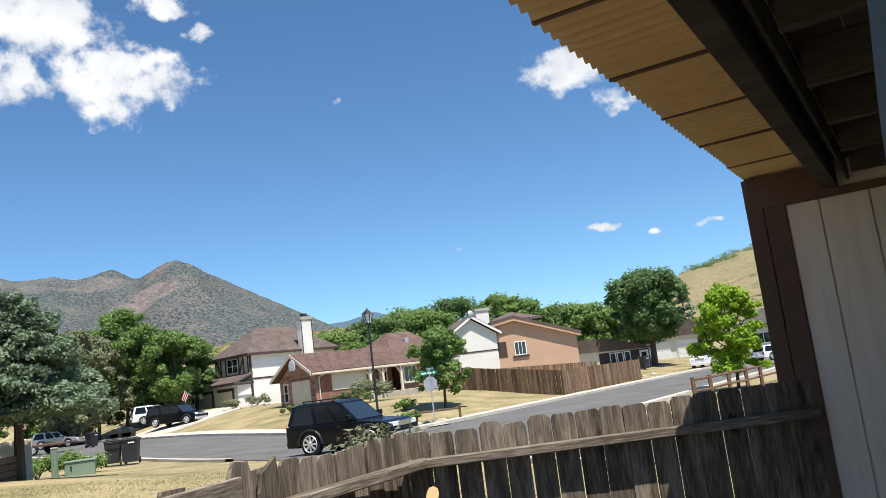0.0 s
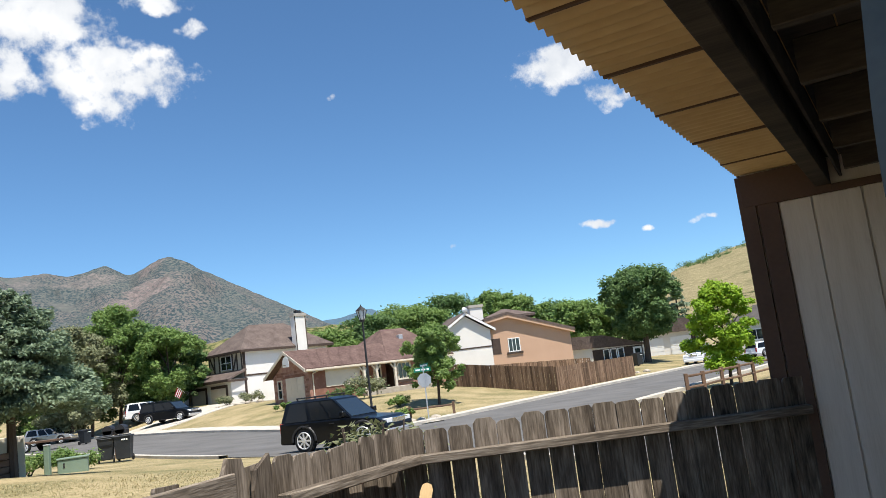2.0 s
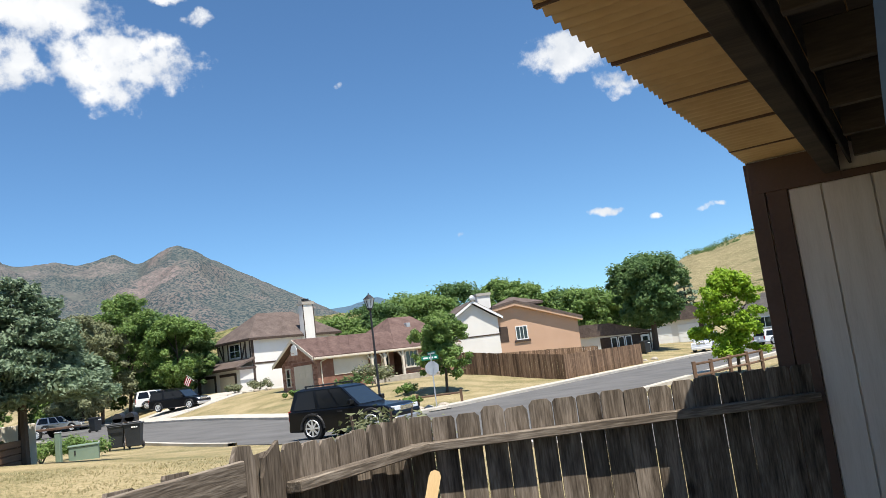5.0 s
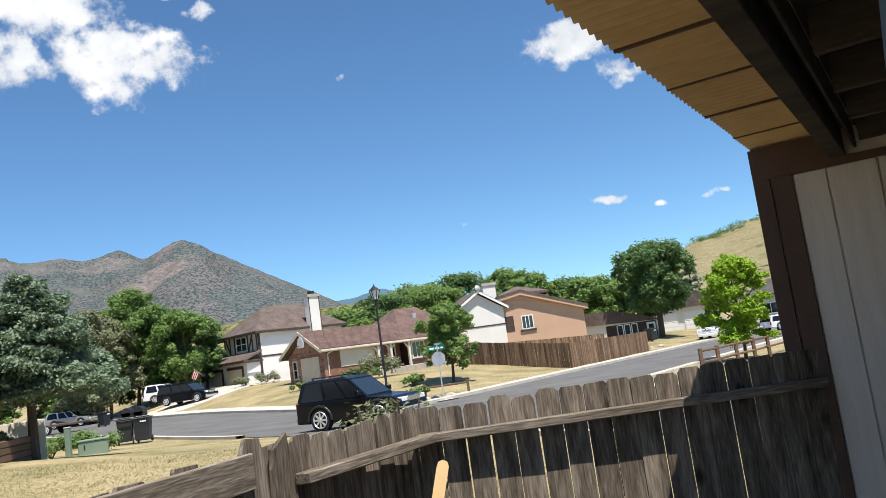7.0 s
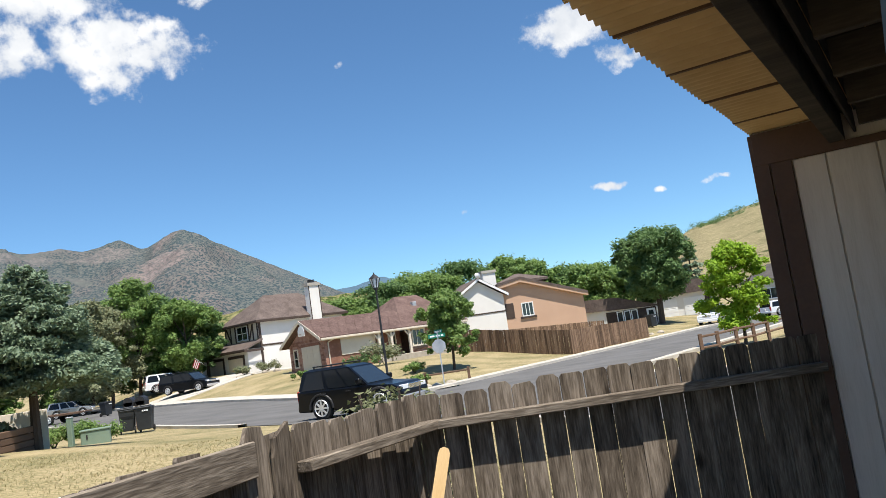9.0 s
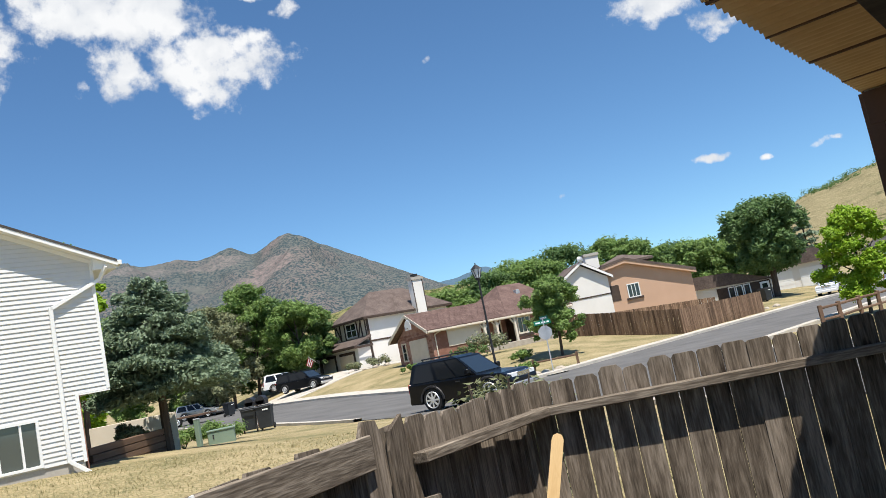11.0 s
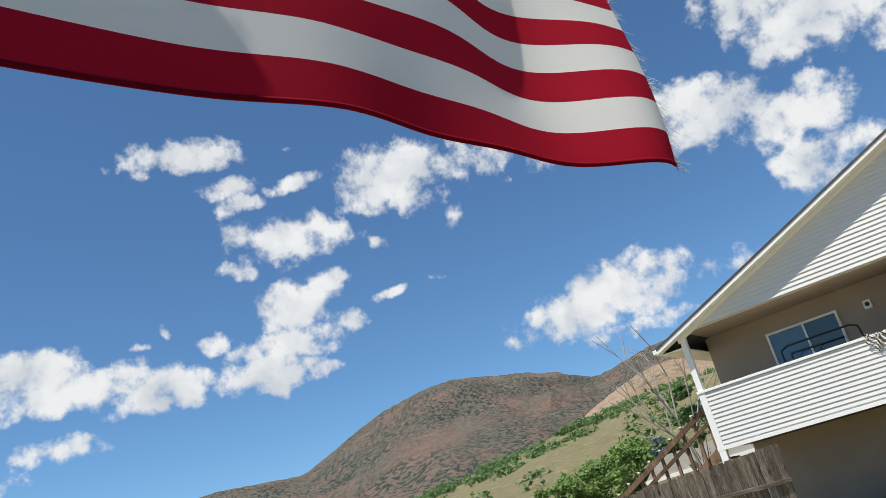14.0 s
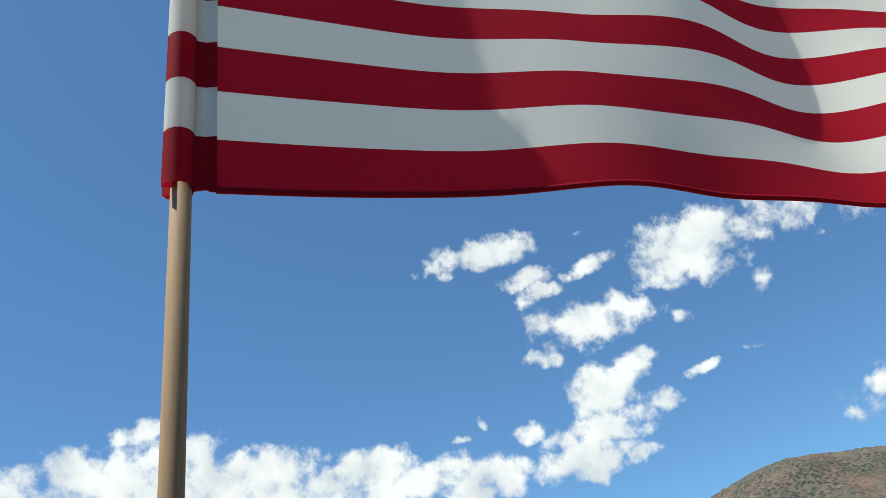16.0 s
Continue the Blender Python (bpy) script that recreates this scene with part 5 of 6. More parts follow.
for y0, y1 in ((1.0, 4.0), (5.2, 8.2)):
    d = part("garage_door", boxed(-1.66, y0, GZ, -1.61, y1, 3.3), M["cream_paint"], tud)
    part("door_surround", boxed(-1.67, y0 - .35, GZ, -1.615, y0 - .02, 3.6), M["timber_dark"], tud)
    part("door_head", boxed(-1.67, y0 - .02, 3.32, -1.615, y1, 3.6), M["timber_dark"], tud)
part("tudor_panel", boxed(-.05, .05, 4.95, -.005, 6.9, 6.7), M["cream_paint"], tud)
for y in (.1, 1.0, 1.9, 4.6, 5.6, 6.7):
    part("timber", boxed(-.09, y, 4.95, -.051, y + .22, 6.7), M["timber_dark"], tud)
for y, tilt in ((1.5, 28), (6.15, -28)):
    part("timber", boxed(-.1, -.1, -.85, -.055, .1, .85, m=pose(0, y, 5.82, tilt)), M["timber_dark"], tud)
w = win(tud, -4.4, -2.2, 5.1, 6.6, 0, 1, crossbar=True)
w.matrix_local = pose(-.05, .0, 0, 0, 0, -90)
part("timber", boxed(-.06, -.03, 4.4, .22, .01, 6.7), M["timber_dark"], tud)
part("timber", boxed(-.06, -.03, GZ, .22, .01, 4.2), M["timber_dark"], tud)

low = thing("low_house", "low house with a tan shingle roof behind the trees", "house", facing(19.0, 104))
part("wall", boxed(-4, 0, .4, 4, 7, 3.6), M["cream_paint"], low)
part("roof", hip_roof(-4, 4, 0, 7, 3.7, 6.0, 2.8), M["shingle_tan"], low)
win(low, -1.2, .4, 1.8, 3.0)

# long single-storey brick house: a garage wing with its gable to the street, then a porch and the hipped main roof
ranch = thing("brick_house", "single-storey brick house with a brown shingle roof", "house", pose(-10.74, 61.06, 0, 0, 0, 40))
RZ, EAVE, RIDGE_Y, RIDGE = .6, 3.62, 2.6, 5.2
PITCH_R = (RIDGE - EAVE) / (RIDGE_Y + .45)
gable = part("gable_wall", slab(bmesh.new(), [(0, RZ), (5.6, RZ), (5.6, 3.3), (RIDGE_Y, 4.95), (0, 3.55)], 0, .25), M["brick"], ranch, "red brick gable wall")
gable.matrix_local = pose(0, 0, 0, 0, 0, 90) @ Matrix.Scale(-1, 4, (0, 1, 0))
bk = bpy.data.meshes.new("brick")
bkm = boxed(-.02, 0, 0, .02, .40, .155)
bkm.to_mesh(bk)
bkm.free()
bk.materials.append(M["brick"])
bricks = thing("brick_facing", "", "")
for key in ("label", "category"):
    if key in bricks:
        del bricks[key]
bricks.parent = ranch
for r in range(15):
    z0 = 1.0 + r * .175
    y = .02 + (.2 if r % 2 else 0)
    while y + .4 < 5.58:
        if not (.45 < y + .2 < 3.85 and z0 < 3.3) and not (4.1 < y + .2 < 4.95 and 1.5 < z0 < 3.1) and z0 + .15 < (4.95 - abs(y + .2 - RIDGE_Y) * .5):
            o = new("brick", bk)
            o.parent = bricks
            o.matrix_local = Matrix.Translation((-.012, y, z0))
        y += .425
door = part("garage_door", boxed(-.05, .75, RZ, -.004, 3.55, 3.12, .01), M["cream_paint"], ranch, "pale cream garage door")
for k in range(4):
    for y in (.85, 1.78, 2.71):
        part("door_panel", boxed(-.07, y, 1.2 + .48 * k, -.05, y + .8, 1.6 + .48 * k, .008), M["cream_paint"], door)
part("door_head", slab(bmesh.new(), [(.45, 3.12), (3.85, 3.12), (3.5, 3.35), (.8, 3.35)], -.06, .0), M["brick"], ranch).matrix_local = pose(0, 0, 0, 0, 0, 90) @ Matrix.Scale(-1, 4, (0, 1, 0))
win(ranch, -4.9, -4.15, 1.55, 3.05, .0, 0, frame="cream_paint", edge=.11, crossbar=True).matrix_local = pose(-.02, 0, 0, 0, 0, -90)
board = part("backboard", slab(bmesh.new(), [(-.48, 0), (.48, 0), (.5, .42), (.3, .72), (0, .82), (-.3, .72), (-.5, .42)], -.03, .0), M["white_trim"], ranch, "white rounded basketball backboard")
board.matrix_local = pose(-.75, 1.95, 3.95, 0, 0, -90)
hoop = bmesh.new()
for k in range(12):
    a0, a1 = k * math.tau / 12, (k + 1) * math.tau / 12
    rod(hoop, (-1.02 + .22 * math.cos(a0), 1.95 + .22 * math.sin(a0), 4.1), (-1.02 + .22 * math.cos(a1), 1.95 + .22 * math.sin(a1), 4.1), .015, None, 5)
part("hoop", hoop, M["log_brown"], ranch)
for sgn, reach in ((-1, RIDGE_Y + .45), (1, 3.55)):
    slope_out = [(RIDGE_Y, RIDGE), (RIDGE_Y + sgn * reach, RIDGE - reach * PITCH_R), (RIDGE_Y + sgn * reach, RIDGE - .17 - reach * PITCH_R), (RIDGE_Y, RIDGE - .17)]
    o = part("roof", slab(bmesh.new(), slope_out, -.55, 8.6), M["shingle_brown"], ranch)
    o.matrix_local = pose(0, 0, 0, 0, 0, 90) @ Matrix.Scale(-1, 4, (0, 1, 0))
    o = part("barge_board", slab(bmesh.new(), [(y, z + (.02 if k < 2 else -.07)) for k, (y, z) in enumerate(slope_out)], -.60, -.553), M["cream_paint"], ranch)
    o.matrix_local = pose(0, 0, 0, 0, 0, 90) @ Matrix.Scale(-1, 4, (0, 1, 0))
shingle_courses(ranch, (-.55, -.45, EAVE), (7.4, -.45, EAVE), (0, RIDGE_Y + .45, RIDGE - EAVE), 18)
part("garage_wall", boxed(.25, .0, RZ, 5.0, .2, 3.5), M["brick"], ranch)
part("shutter", boxed(1.42, -.05, 2.1, 4.6, -.004, 3.48, .01), M["cream_paint"], ranch, "wide cream blind over a window")
part("porch_wall", boxed(5.0, 1.3, RZ, 8.0, 1.5, 3.6), M["brick"], ranch)
part("porch_cheek", boxed(4.9, .2, RZ, 5.0, 1.5, 3.5), M["brick"], ranch)
part("front_wall", boxed(8.0, .0, RZ, 13.6, .2, 3.6), M["brick"], ranch)
part("rear_wall", boxed(8.0, 9.4, RZ, 13.6, 9.6, 3.3), M["brick"], ranch)
part("end_wall", boxed(13.4, .2, RZ, 13.6, 9.4, 3.6), M["brick"], ranch)
part("porch_floor", boxed(4.7, -.6, RZ, 8.2, 1.3, 1.42), M["concrete"], ranch)
hip = bmesh.new()
vs = [hip.verts.new(p) for p in ((7.0, -.46, EAVE + .01), (14.0, -.46, EAVE + .01), (14.0, 10.2, EAVE + .01), (7.0, 10.2, EAVE + .01), (10.4, 4.9, 6.5), (12.9, 4.9, 6.5),
                                 (7.0, -.46, EAVE - .17), (14.0, -.46, EAVE - .17), (14.0, 10.2, EAVE - .17), (7.0, 10.2, EAVE - .17))]
for f in ((0, 1, 5, 4), (1, 2, 5), (2, 3, 4, 5), (3, 0, 4), (0, 6, 7, 1), (1, 7, 8, 2), (2, 8, 9, 3), (3, 9, 6, 0), (6, 9, 8, 7)):
    hip.faces.new([vs[k] for k in f])
bmesh.ops.recalc_face_normals(hip, faces=hip.faces)
part("roof", hip, M["shingle_brown"], ranch)
part("gutter", boxed(-.5, -.56, EAVE - .2, 13.9, -.45, EAVE - .06, .01), M["cream_paint"], ranch)
part("fascia", boxed(-.5, -.45, EAVE - .26, 13.9, -.42, EAVE - .17), M["cream_paint"], ranch)
part("porch_ceiling", boxed(4.9, -.42, EAVE - .22, 8.2, 1.3, EAVE - .2), M["cream_paint"], ranch)
for x in (4.75, 5.95, 7.75):
    post = part("porch_post", boxed(x - .1, -.4, 1.3, x + .1, -.2, EAVE - .2, .01), M["cream_paint"], ranch)
    for q in (-1, 1):
        part("bracket", boxed(-.05, -.06, 0, .05, .06, .55, m=pose(x + q * .06, -.3, EAVE - .72, 0, q * 38, 0)), M["cream_paint"], post)
win(ranch, 8.15, 9.55, 1.95, 3.4, -.02, 2, frame="cream_paint", edge=.13)
win(ranch, 5.35, 6.2, 1.45, 3.3, 1.28, 0, frame="cream_paint", edge=.12, name="front_door")
win(ranch, 6.7, 7.5, 1.9, 3.3, 1.28, 0, frame="cream_paint", edge=.12)
part("sill_band", boxed(8.05, -.1, 1.75, 9.65, .0, 1.93), M["timber_dark"], ranch)
spout = bmesh.new()
for a, b in (((.75, -.5, EAVE - .15), (.3, -.08, EAVE - .4)), ((.3, -.08, EAVE - .4), (.3, -.08, 1.5))):
    rod(spout, a, b, .05, None, 6)
part("downspout", spout, M["cream_paint"], ranch)
part("planter", boxed(5.0, -1.6, .8, 11.0, -1.3, 1.5, .03), M["boulder"], ranch)
part("roof_vent", boxed(10.9, 2.9, 5.2, 11.3, 3.3, 5.8, .02), M["metal_grey"], ranch)
part("skylight", boxed(11.9, 1.2, 4.5, 12.8, 2.1, 4.75, .02, m=pose(0, 0, 0)), M["metal_grey"], ranch)

# white gabled house and tan stucco house
wg = thing("gabled_house", "white stucco house with a steep brown gable", "house", facing(-1.3, 78) @ pose(0, 0, 0, 0, 0, 14))
part("wall", slab(bmesh.new(), [(-3.4, .5), (2.35, .5), (2.35, 5.65), (0, 7.15), (-3.4, 5.0)], 0, 7), M["stucco_white"], wg)
for sgn, reach in ((-1, 3.6), (1, 2.8)):
    bm = bmesh.new()
    slab(bm, [(0, 7.55), (sgn * reach, 7.55 - reach * .64), (sgn * reach, 7.35 - reach * .64), (0, 7.35)], -.35, 7.3)
    part("roof", bm, M["shingle_grey"], wg)
    bm = bmesh.new()
    slab(bm, [(0, 7.5), (sgn * reach, 7.5 - reach * .64), (sgn * reach, 7.25 - reach * .64), (0, 7.25)], -.42, -.355)
    part("barge_board", bm, M["white_trim"], wg)
part("band", boxed(-3.4, -.04, 4.0, 2.35, .0, 4.12), M["timber_dark"], wg)
c = part("chimney", boxed(.9, 1.2, 6, 2.2, 2.2, 8.0), M["stucco_white"], wg)
part("chimney_cap", boxed(.8, 1.1, 8.0, 2.3, 2.3, 8.25), M["foundation"], c)
dish = bmesh.new()
bmesh.ops.create_cone(dish, cap_ends=True, segments=16, radius1=.3, radius2=.1, depth=.12, matrix=pose(0, -.5, 7.75, 75, 0, 10))
part("satellite_dish", dish, M["metal_grey"], wg)

tan = thing("stucco_house", "tan stucco house with a low brown gable roof", "house", facing(-5.6, 80) @ pose(0, 0, 0, 0, 0, 14))
part("wall", slab(bmesh.new(), [(-4.0, .3), (4.2, .3), (4.2, 4.7), (-1.9, 6.75), (-4.0, 6.35)], 0, 8), M["stucco_tan"], tan)
bm = bmesh.new()
slab(bm, [(-4.3, 6.72), (-1.95, 7.15), (4.6, 4.9), (4.6, 4.66), (-1.95, 6.9), (-4.3, 6.47)], -.5, 8.4)
part("roof", bm, M["shingle_grey"], tan)
bm = bmesh.new()
slab(bm, [(-4.3, 6.52), (-1.95, 6.95), (4.6, 4.72), (4.6, 4.42), (-1.95, 6.62), (-4.3, 6.2)], -.46, -.02)
part("soffit", bm, M["stucco_tan"], tan)
bm = hip_roof(-3.6, 1.0, 1.5, 6, 6.9, 7.75, 2.4, .3)
part("ridge_roof", bm, M["shingle_grey"], tan)
win(tan, -2.15, -.95, 3.25, 4.6, 0, 2)
part("sill", boxed(-2.35, -.12, 3.05, -.75, .0, 3.25), M["timber_dark"], tan)
# flat dark panel on the wall, standing in for the shade of a balcony opening
part("recess_shade_panel", boxed(-3.95, -.03, 3.2, -2.9, -.005, 4.7), M["timber_dark"], tan)

small = thing("shed_house", "low grey house with a brown roof and white windows", "house", facing(-10.4, 88))
part("wall", slab(bmesh.new(), [(-3.2, -.5), (4.4, -.5), (4.4, 2.7), (-3.2, 2.9)], 0, 7), M["stucco_white"], small)
bm = bmesh.new()
slab(bm, [(-3.6, 2.75), (-3.3, 4.1), (.4, 3.9), (5.0, 2.45)], -.3, 5)
part("roof", bm, M["shingle_grey"], small)
part("wall_panel", boxed(-.9, -.04, -.4, 4.3, -.004, 2.45), M["timber_dark"], small)
for x in (0.2, .95, 1.7):
    win(small, x, x + .68, 1.2, 2.4, -.05, 0, edge=.1)
win(small, 3.3, 4.2, .5, 2.3, -.05, 0, edge=.2, crossbar=True, name="door")
gar = thing("garage_house", "white house with two garage doors and a brown roof", "house", facing(-14.9, 104) @ pose(0, 0, 1.2))
part("wall", boxed(-3.6, 0, -2.6, 3.4, 8, 2.4), M["stucco_white"], gar)
bm = bmesh.new()
slab(bm, [(-4.2, 2.3), (3.9, 2.3), (3.0, 3.9), (-3.0, 3.9)], -.5, 8)
part("roof", bm, M["shingle_grey"], gar)
for x in (-3.0, .3):
    d = part("garage_door", boxed(x, -.08, -.5, x + 2.5, -.02, 1.75), M["white_trim"], gar)
    for k in range(3):
        part("door_panel", boxed(x + .1, -.1, -.4 + .55 * k, x + 2.4, -.08, .05 + .55 * k), M["white_trim"], d)
part("timber_panel", boxed(2.85, -.06, -.5, 3.4, -.01, 2.0), M["timber_dark"], gar)
far_r = thing("hillside_house", "pale house with a grey roof below the hill", "house", facing(-21.0, 92))
part("wall", boxed(-3, 0, -.5, 5, 7, 3.4), M["cream_paint"], far_r)
part("roof", hip_roof(-3, 5, 0, 7, 3.5, 5.2, 3), M["shingle_dark"], far_r)
win(far_r, -1.5, .2, 1.4, 2.6)
barn = thing("neighbour_shed", "grey-roofed shed with white fascia boards", "shed", facing(68.3, 34))
part("wall", boxed(-1.6, 0, .4, 3, 4, 2.75), M["stucco_white"], barn)
bm = bmesh.new()
slab(bm, [(-2.0, 2.75), (3.4, 2.95), (3.2, 3.75), (-1.3, 3.55)], -.4, 4.4)
part("roof", bm, M["foundation"], barn)
part("fascia", slab(bmesh.new(), [(-2.0, 2.66), (3.4, 2.86), (3.4, 3.0), (-2.0, 2.8)], -.44, -.4), M["white_trim"], barn)

# brown fence round the corner garden
corner, left, right = at(-7.15, 55.5), at(.4, 62), at(-12.45, 69)
for p, q, seed, lab in ((left, corner, 31, "dark brown board fence along the corner lawn"), (corner, right, 32, "reddish-brown board fence along the side street")):
    f = thing("garden_fence", lab, "fence", group="fences of the corner garden")
    rise = (p.z, q.z)
    run_of_pickets(f, (p.x, p.y), (q.x, q.y), 1.68, .2, seed, M["fence_red"], w=.188, ear=.01, foot=0, drop=lambda k, a=rise[0], b=rise[1]: a + (b - a) * k - .03)
    v = (q - p)
    for hh in (.4, 1.3):
        bm = rod(bmesh.new(), (p.x, p.y + .06, p.z + hh), (q.x, q.y + .06, q.z + hh), .04, None, 4)
        part("rail", bm, M["fence_red"], f)
inner = thing("garden_fence", "dark board fence behind the garden", "fence", group="fences of the corner garden")
p, q = at(-2.6, 72), at(-9.6, 78)
run_of_pickets(inner, (p.x, p.y), (q.x, q.y), 2.0, .22, 33, M["fence_red"], w=.2, ear=.01, drop=lambda k: .22 - .45 * k)


# ---- street furniture ----
post = thing("street_lamp", "dark lantern street lamp on a tall post", "street lamp", Matrix.Translation(at(5.9, 40)))
bm = rod(bmesh.new(), (0, 0, -.2), (0, 0, 5.2), .065, .045, 12)
rod(bm, (0, 0, -.2), (0, 0, .9), .11, .08, 12)
part("post", bm, M["metal_dark"], post, smooth=False)
bm = bmesh.new()
bmesh.ops.create_cone(bm, cap_ends=True, segments=6, radius1=.13, radius2=.26, depth=.45, matrix=Matrix.Translation((0, 0, 5.52)))
lant = part("lantern", bm, M["lamp_clear"], post)
bm = bmesh.new()
bmesh.ops.create_cone(bm, cap_ends=True, segments=6, radius1=.32, radius2=.05, depth=.22, matrix=Matrix.Translation((0, 0, 5.86)))
rod(bm, (0, 0, 5.9), (0, 0, 6.05), .03, None, 6)
part("cap", bm, M["metal_dark"], lant)
for k in range(6):
    a = k * math.pi / 3
    part("bar", rod(bmesh.new(), (.13 * math.cos(a), .13 * math.sin(a), 5.28), (.265 * math.cos(a), .265 * math.sin(a), 5.76), .018, None, 5), M["metal_dark"], lant)
part("collar", rod(bmesh.new(), (0, 0, 5.18), (0, 0, 5.3), .1, .13, 8), M["metal_dark"], post)

stop = thing("stop_sign", "grey back of an octagonal sign under street name plates", "sign", Matrix.Translation(at(2.05, 40.5)))
part("post", boxed(-.03, -.02, -.3, .03, .02, 2.75), M["metal_grey"], stop)
bm = bmesh.new()
bmesh.ops.create_cone(bm, cap_ends=True, segments=8, radius1=.36, radius2=.36, depth=.012, matrix=pose(0, -.03, 2.0, 90, 0, 0) @ Matrix.Rotation(math.pi / 8, 4, "Z"))
part("plate", bm, M["metal_grey"], stop)
for rz, z, dx in ((8, 2.52, -.05), (-60, 2.72, .05)):
    plate = part("name_plate", boxed(-.42, -.01, -.1, .42, .01, .1, m=pose(dx, 0, z, 0, 0, rz)), M["sign_green"], stop, "green street name plate")
    for k, (a, b) in enumerate(((-.34, -.1), (-.04, .16), (.22, .34))):
        part("bar", boxed(a, -.016, -.04, b, -.011, .04, m=pose(dx, 0, z, 0, 0, rz)), M["white_trim"], plate)


def log_rail(pts, h, label, r=.05, group="", levels=(.95, .5)):
    t = thing("post_rail_fence", label, "fence", group=group)
    pts = [Vector(p) for p in pts]
    for p in pts:
        part("post", boxed(p.x - .07, p.y - .07, p.z - .1, p.x + .07, p.y + .07, p.z + h, .01), M["log_brown"], t)
    for a, b in zip(pts, pts[1:]):
        for lv in levels:
            part("rail", rod(bmesh.new(), a + Vector((0, 0, h * lv - .06)), b + Vector((0, 0, h * lv - .06)), r, None, 6), M["log_brown"], t)


log_rail([at(3.3, 42.5), at(.25, 43)], .72, "low brown log rail on the dry lawn", levels=(.85,))
log_rail([at(-15.7, 34), at(-16.8, 35), at(-18.0, 37.5), at(-19.1, 39), at(-20.0, 41), at(-21.5, 45), at(-23, 49)], 1.0, "weathered post and rail fence by the young tree")


# ---- bins, cabinet, hedge ----
def wheelie_bin(m, label, group=""):
    t = thing("wheelie_bin", label, "bin", m, group)
    bm = bmesh.new()
    lo = [bm.verts.new(p) for p in ((-.27, -.27, .1), (.27, -.27, .1), (.27, .27, .1), (-.27, .27, .1))]
    hi = [bm.verts.new(p) for p in ((-.33, -.36, 1.0), (.33, -.36, 1.0), (.33, .38, 1.0), (-.33, .38, 1.0))]
    bm.faces.new(lo[::-1])
    bm.faces.new(hi)
    for i in range(4):
        bm.faces.new((lo[i], lo[(i + 1) % 4], hi[(i + 1) % 4], hi[i]))
    bmesh.ops.bevel(bm, geom=bm.edges[:], offset=.03, segments=2, affect="EDGES", profile=.5)
    part("body", bm, M["bin_plastic"], t)
    bm = box(bmesh.new(), -.36, -.40, .99, .36, .42, 1.05, .02)
    box(bm, -.26, -.3, 1.05, .26, .3, 1.09, .015)
    part("lid", bm, M["bin_plastic"], t)
    part("handle", rod(bmesh.new(), (-.25, .46, .96), (.25, .46, .96), .02, None, 8), M["bin_plastic"], t)
    for s in (-1, 1):
        part("wheel", rod(bmesh.new(), (s * .25, .3, .13), (s * .31, .3, .13), .13, None, 16), M["tyre"], t)
    for k in range(3):
        part("bar", boxed(-.02 + .09 * k, -.372, .86, .05 + .09 * k, -.36, .92), M["white_trim"], t)
    return t


b0 = at(23.2, 37.2)
wheelie_bin(pose(b0.x, b0.y, b0.z + .02, 0, 0, 200), "black plastic wheelie bin at the kerb", "bins at the kerb")
b1 = at(22.15, 36.9)
wheelie_bin(pose(b1.x, b1.y, b1.z + .02, 0, 0, 10), "black plastic wheelie bin with pale print", "bins at the kerb")
b2 = at(24.4, 66)
wheelie_bin(pose(b2.x, b2.y, b2.z + .02, 0, 0, 60), "dark bin across the street")
letter = thing("letter_box", "dark double letter box on a post", "letter box", Matrix.Translation(at(22.6, 40)))
part("post", boxed(-.06, -.06, -.2, .06, .06, 1.05), M["log_brown"], letter)
for s in (-1, 1):
    bm = box(bmesh.new(), s * .28 - .24, -.25, 1.05, s * .28 + .24, .25, 1.28, .03)
    rod(bm, (s * .28, -.25, 1.26), (s * .28, .25, 1.26), .22, None, 14)
    part("box", bm, M["metal_dark"], letter)
cab = thing("utility_cabinet", "pale green metal utility cabinet on the lawn", "cabinet", Matrix.Translation(at(25.15, 31.5)) @ pose(0, 0, 0, 0, 0, 22))
part("body", boxed(-.48, -.35, -.05, .48, .35, .47, .02), M["utility_green"], cab)
part("lid", boxed(-.51, -.38, .47, .51, .38, .52, .01), M["utility_green"], cab)
part("latch", boxed(-.3, -.365, .2, -.25, -.35, .36), M["metal_dark"], cab)
ped = thing("utility_pedestal", "slim pale green utility pedestal", "pedestal", Matrix.Translation(at(26.6, 31.0)))
part("body", boxed(-.09, -.09, -.05, .09, .09, .95, .02), M["utility_green"], ped)
part("cap", boxed(-.1, -.1, .95, .1, .1, 1.0, .02), M["metal_grey"], ped)
shrub(at(27.6, 31.5), 1.7, 1.0, "leaf_mid", 301, "clipped green shrub beside the utility cabinet", 2600, .1, group="shrubs by the cabinet")
shrub(at(25.6, 33.5), 1.6, .95, "leaf_mid", 302, "green shrub behind the utility cabinet", 2600, .1, group="shrubs by the cabinet")
shrub(at(24.9, 33.8), 1.0, .72, "leaf_mid", 303, "green shrub behind the utility cabinet", 2200, .1, group="shrubs by the cabinet")
sleepers = thing("retaining_wall", "low brown timber retaining wall beside the lawn", "retaining wall", pose(-11.3, 17.9, 0, 0, 0, 97))
for k in range(4):
    part("sleeper", boxed(-.9 - .1 * (k % 2), -.1, .72 + .17 * k, 3.5 + .1 * (k % 2), .1, .875 + .17 * k, .012), M["log_brown"], sleepers)
shrub(at(31.0, 24), .5, 1.2, "leaf_olive", 304, "tuft of dry ornamental grass", 700, .2, "grass_tuft")
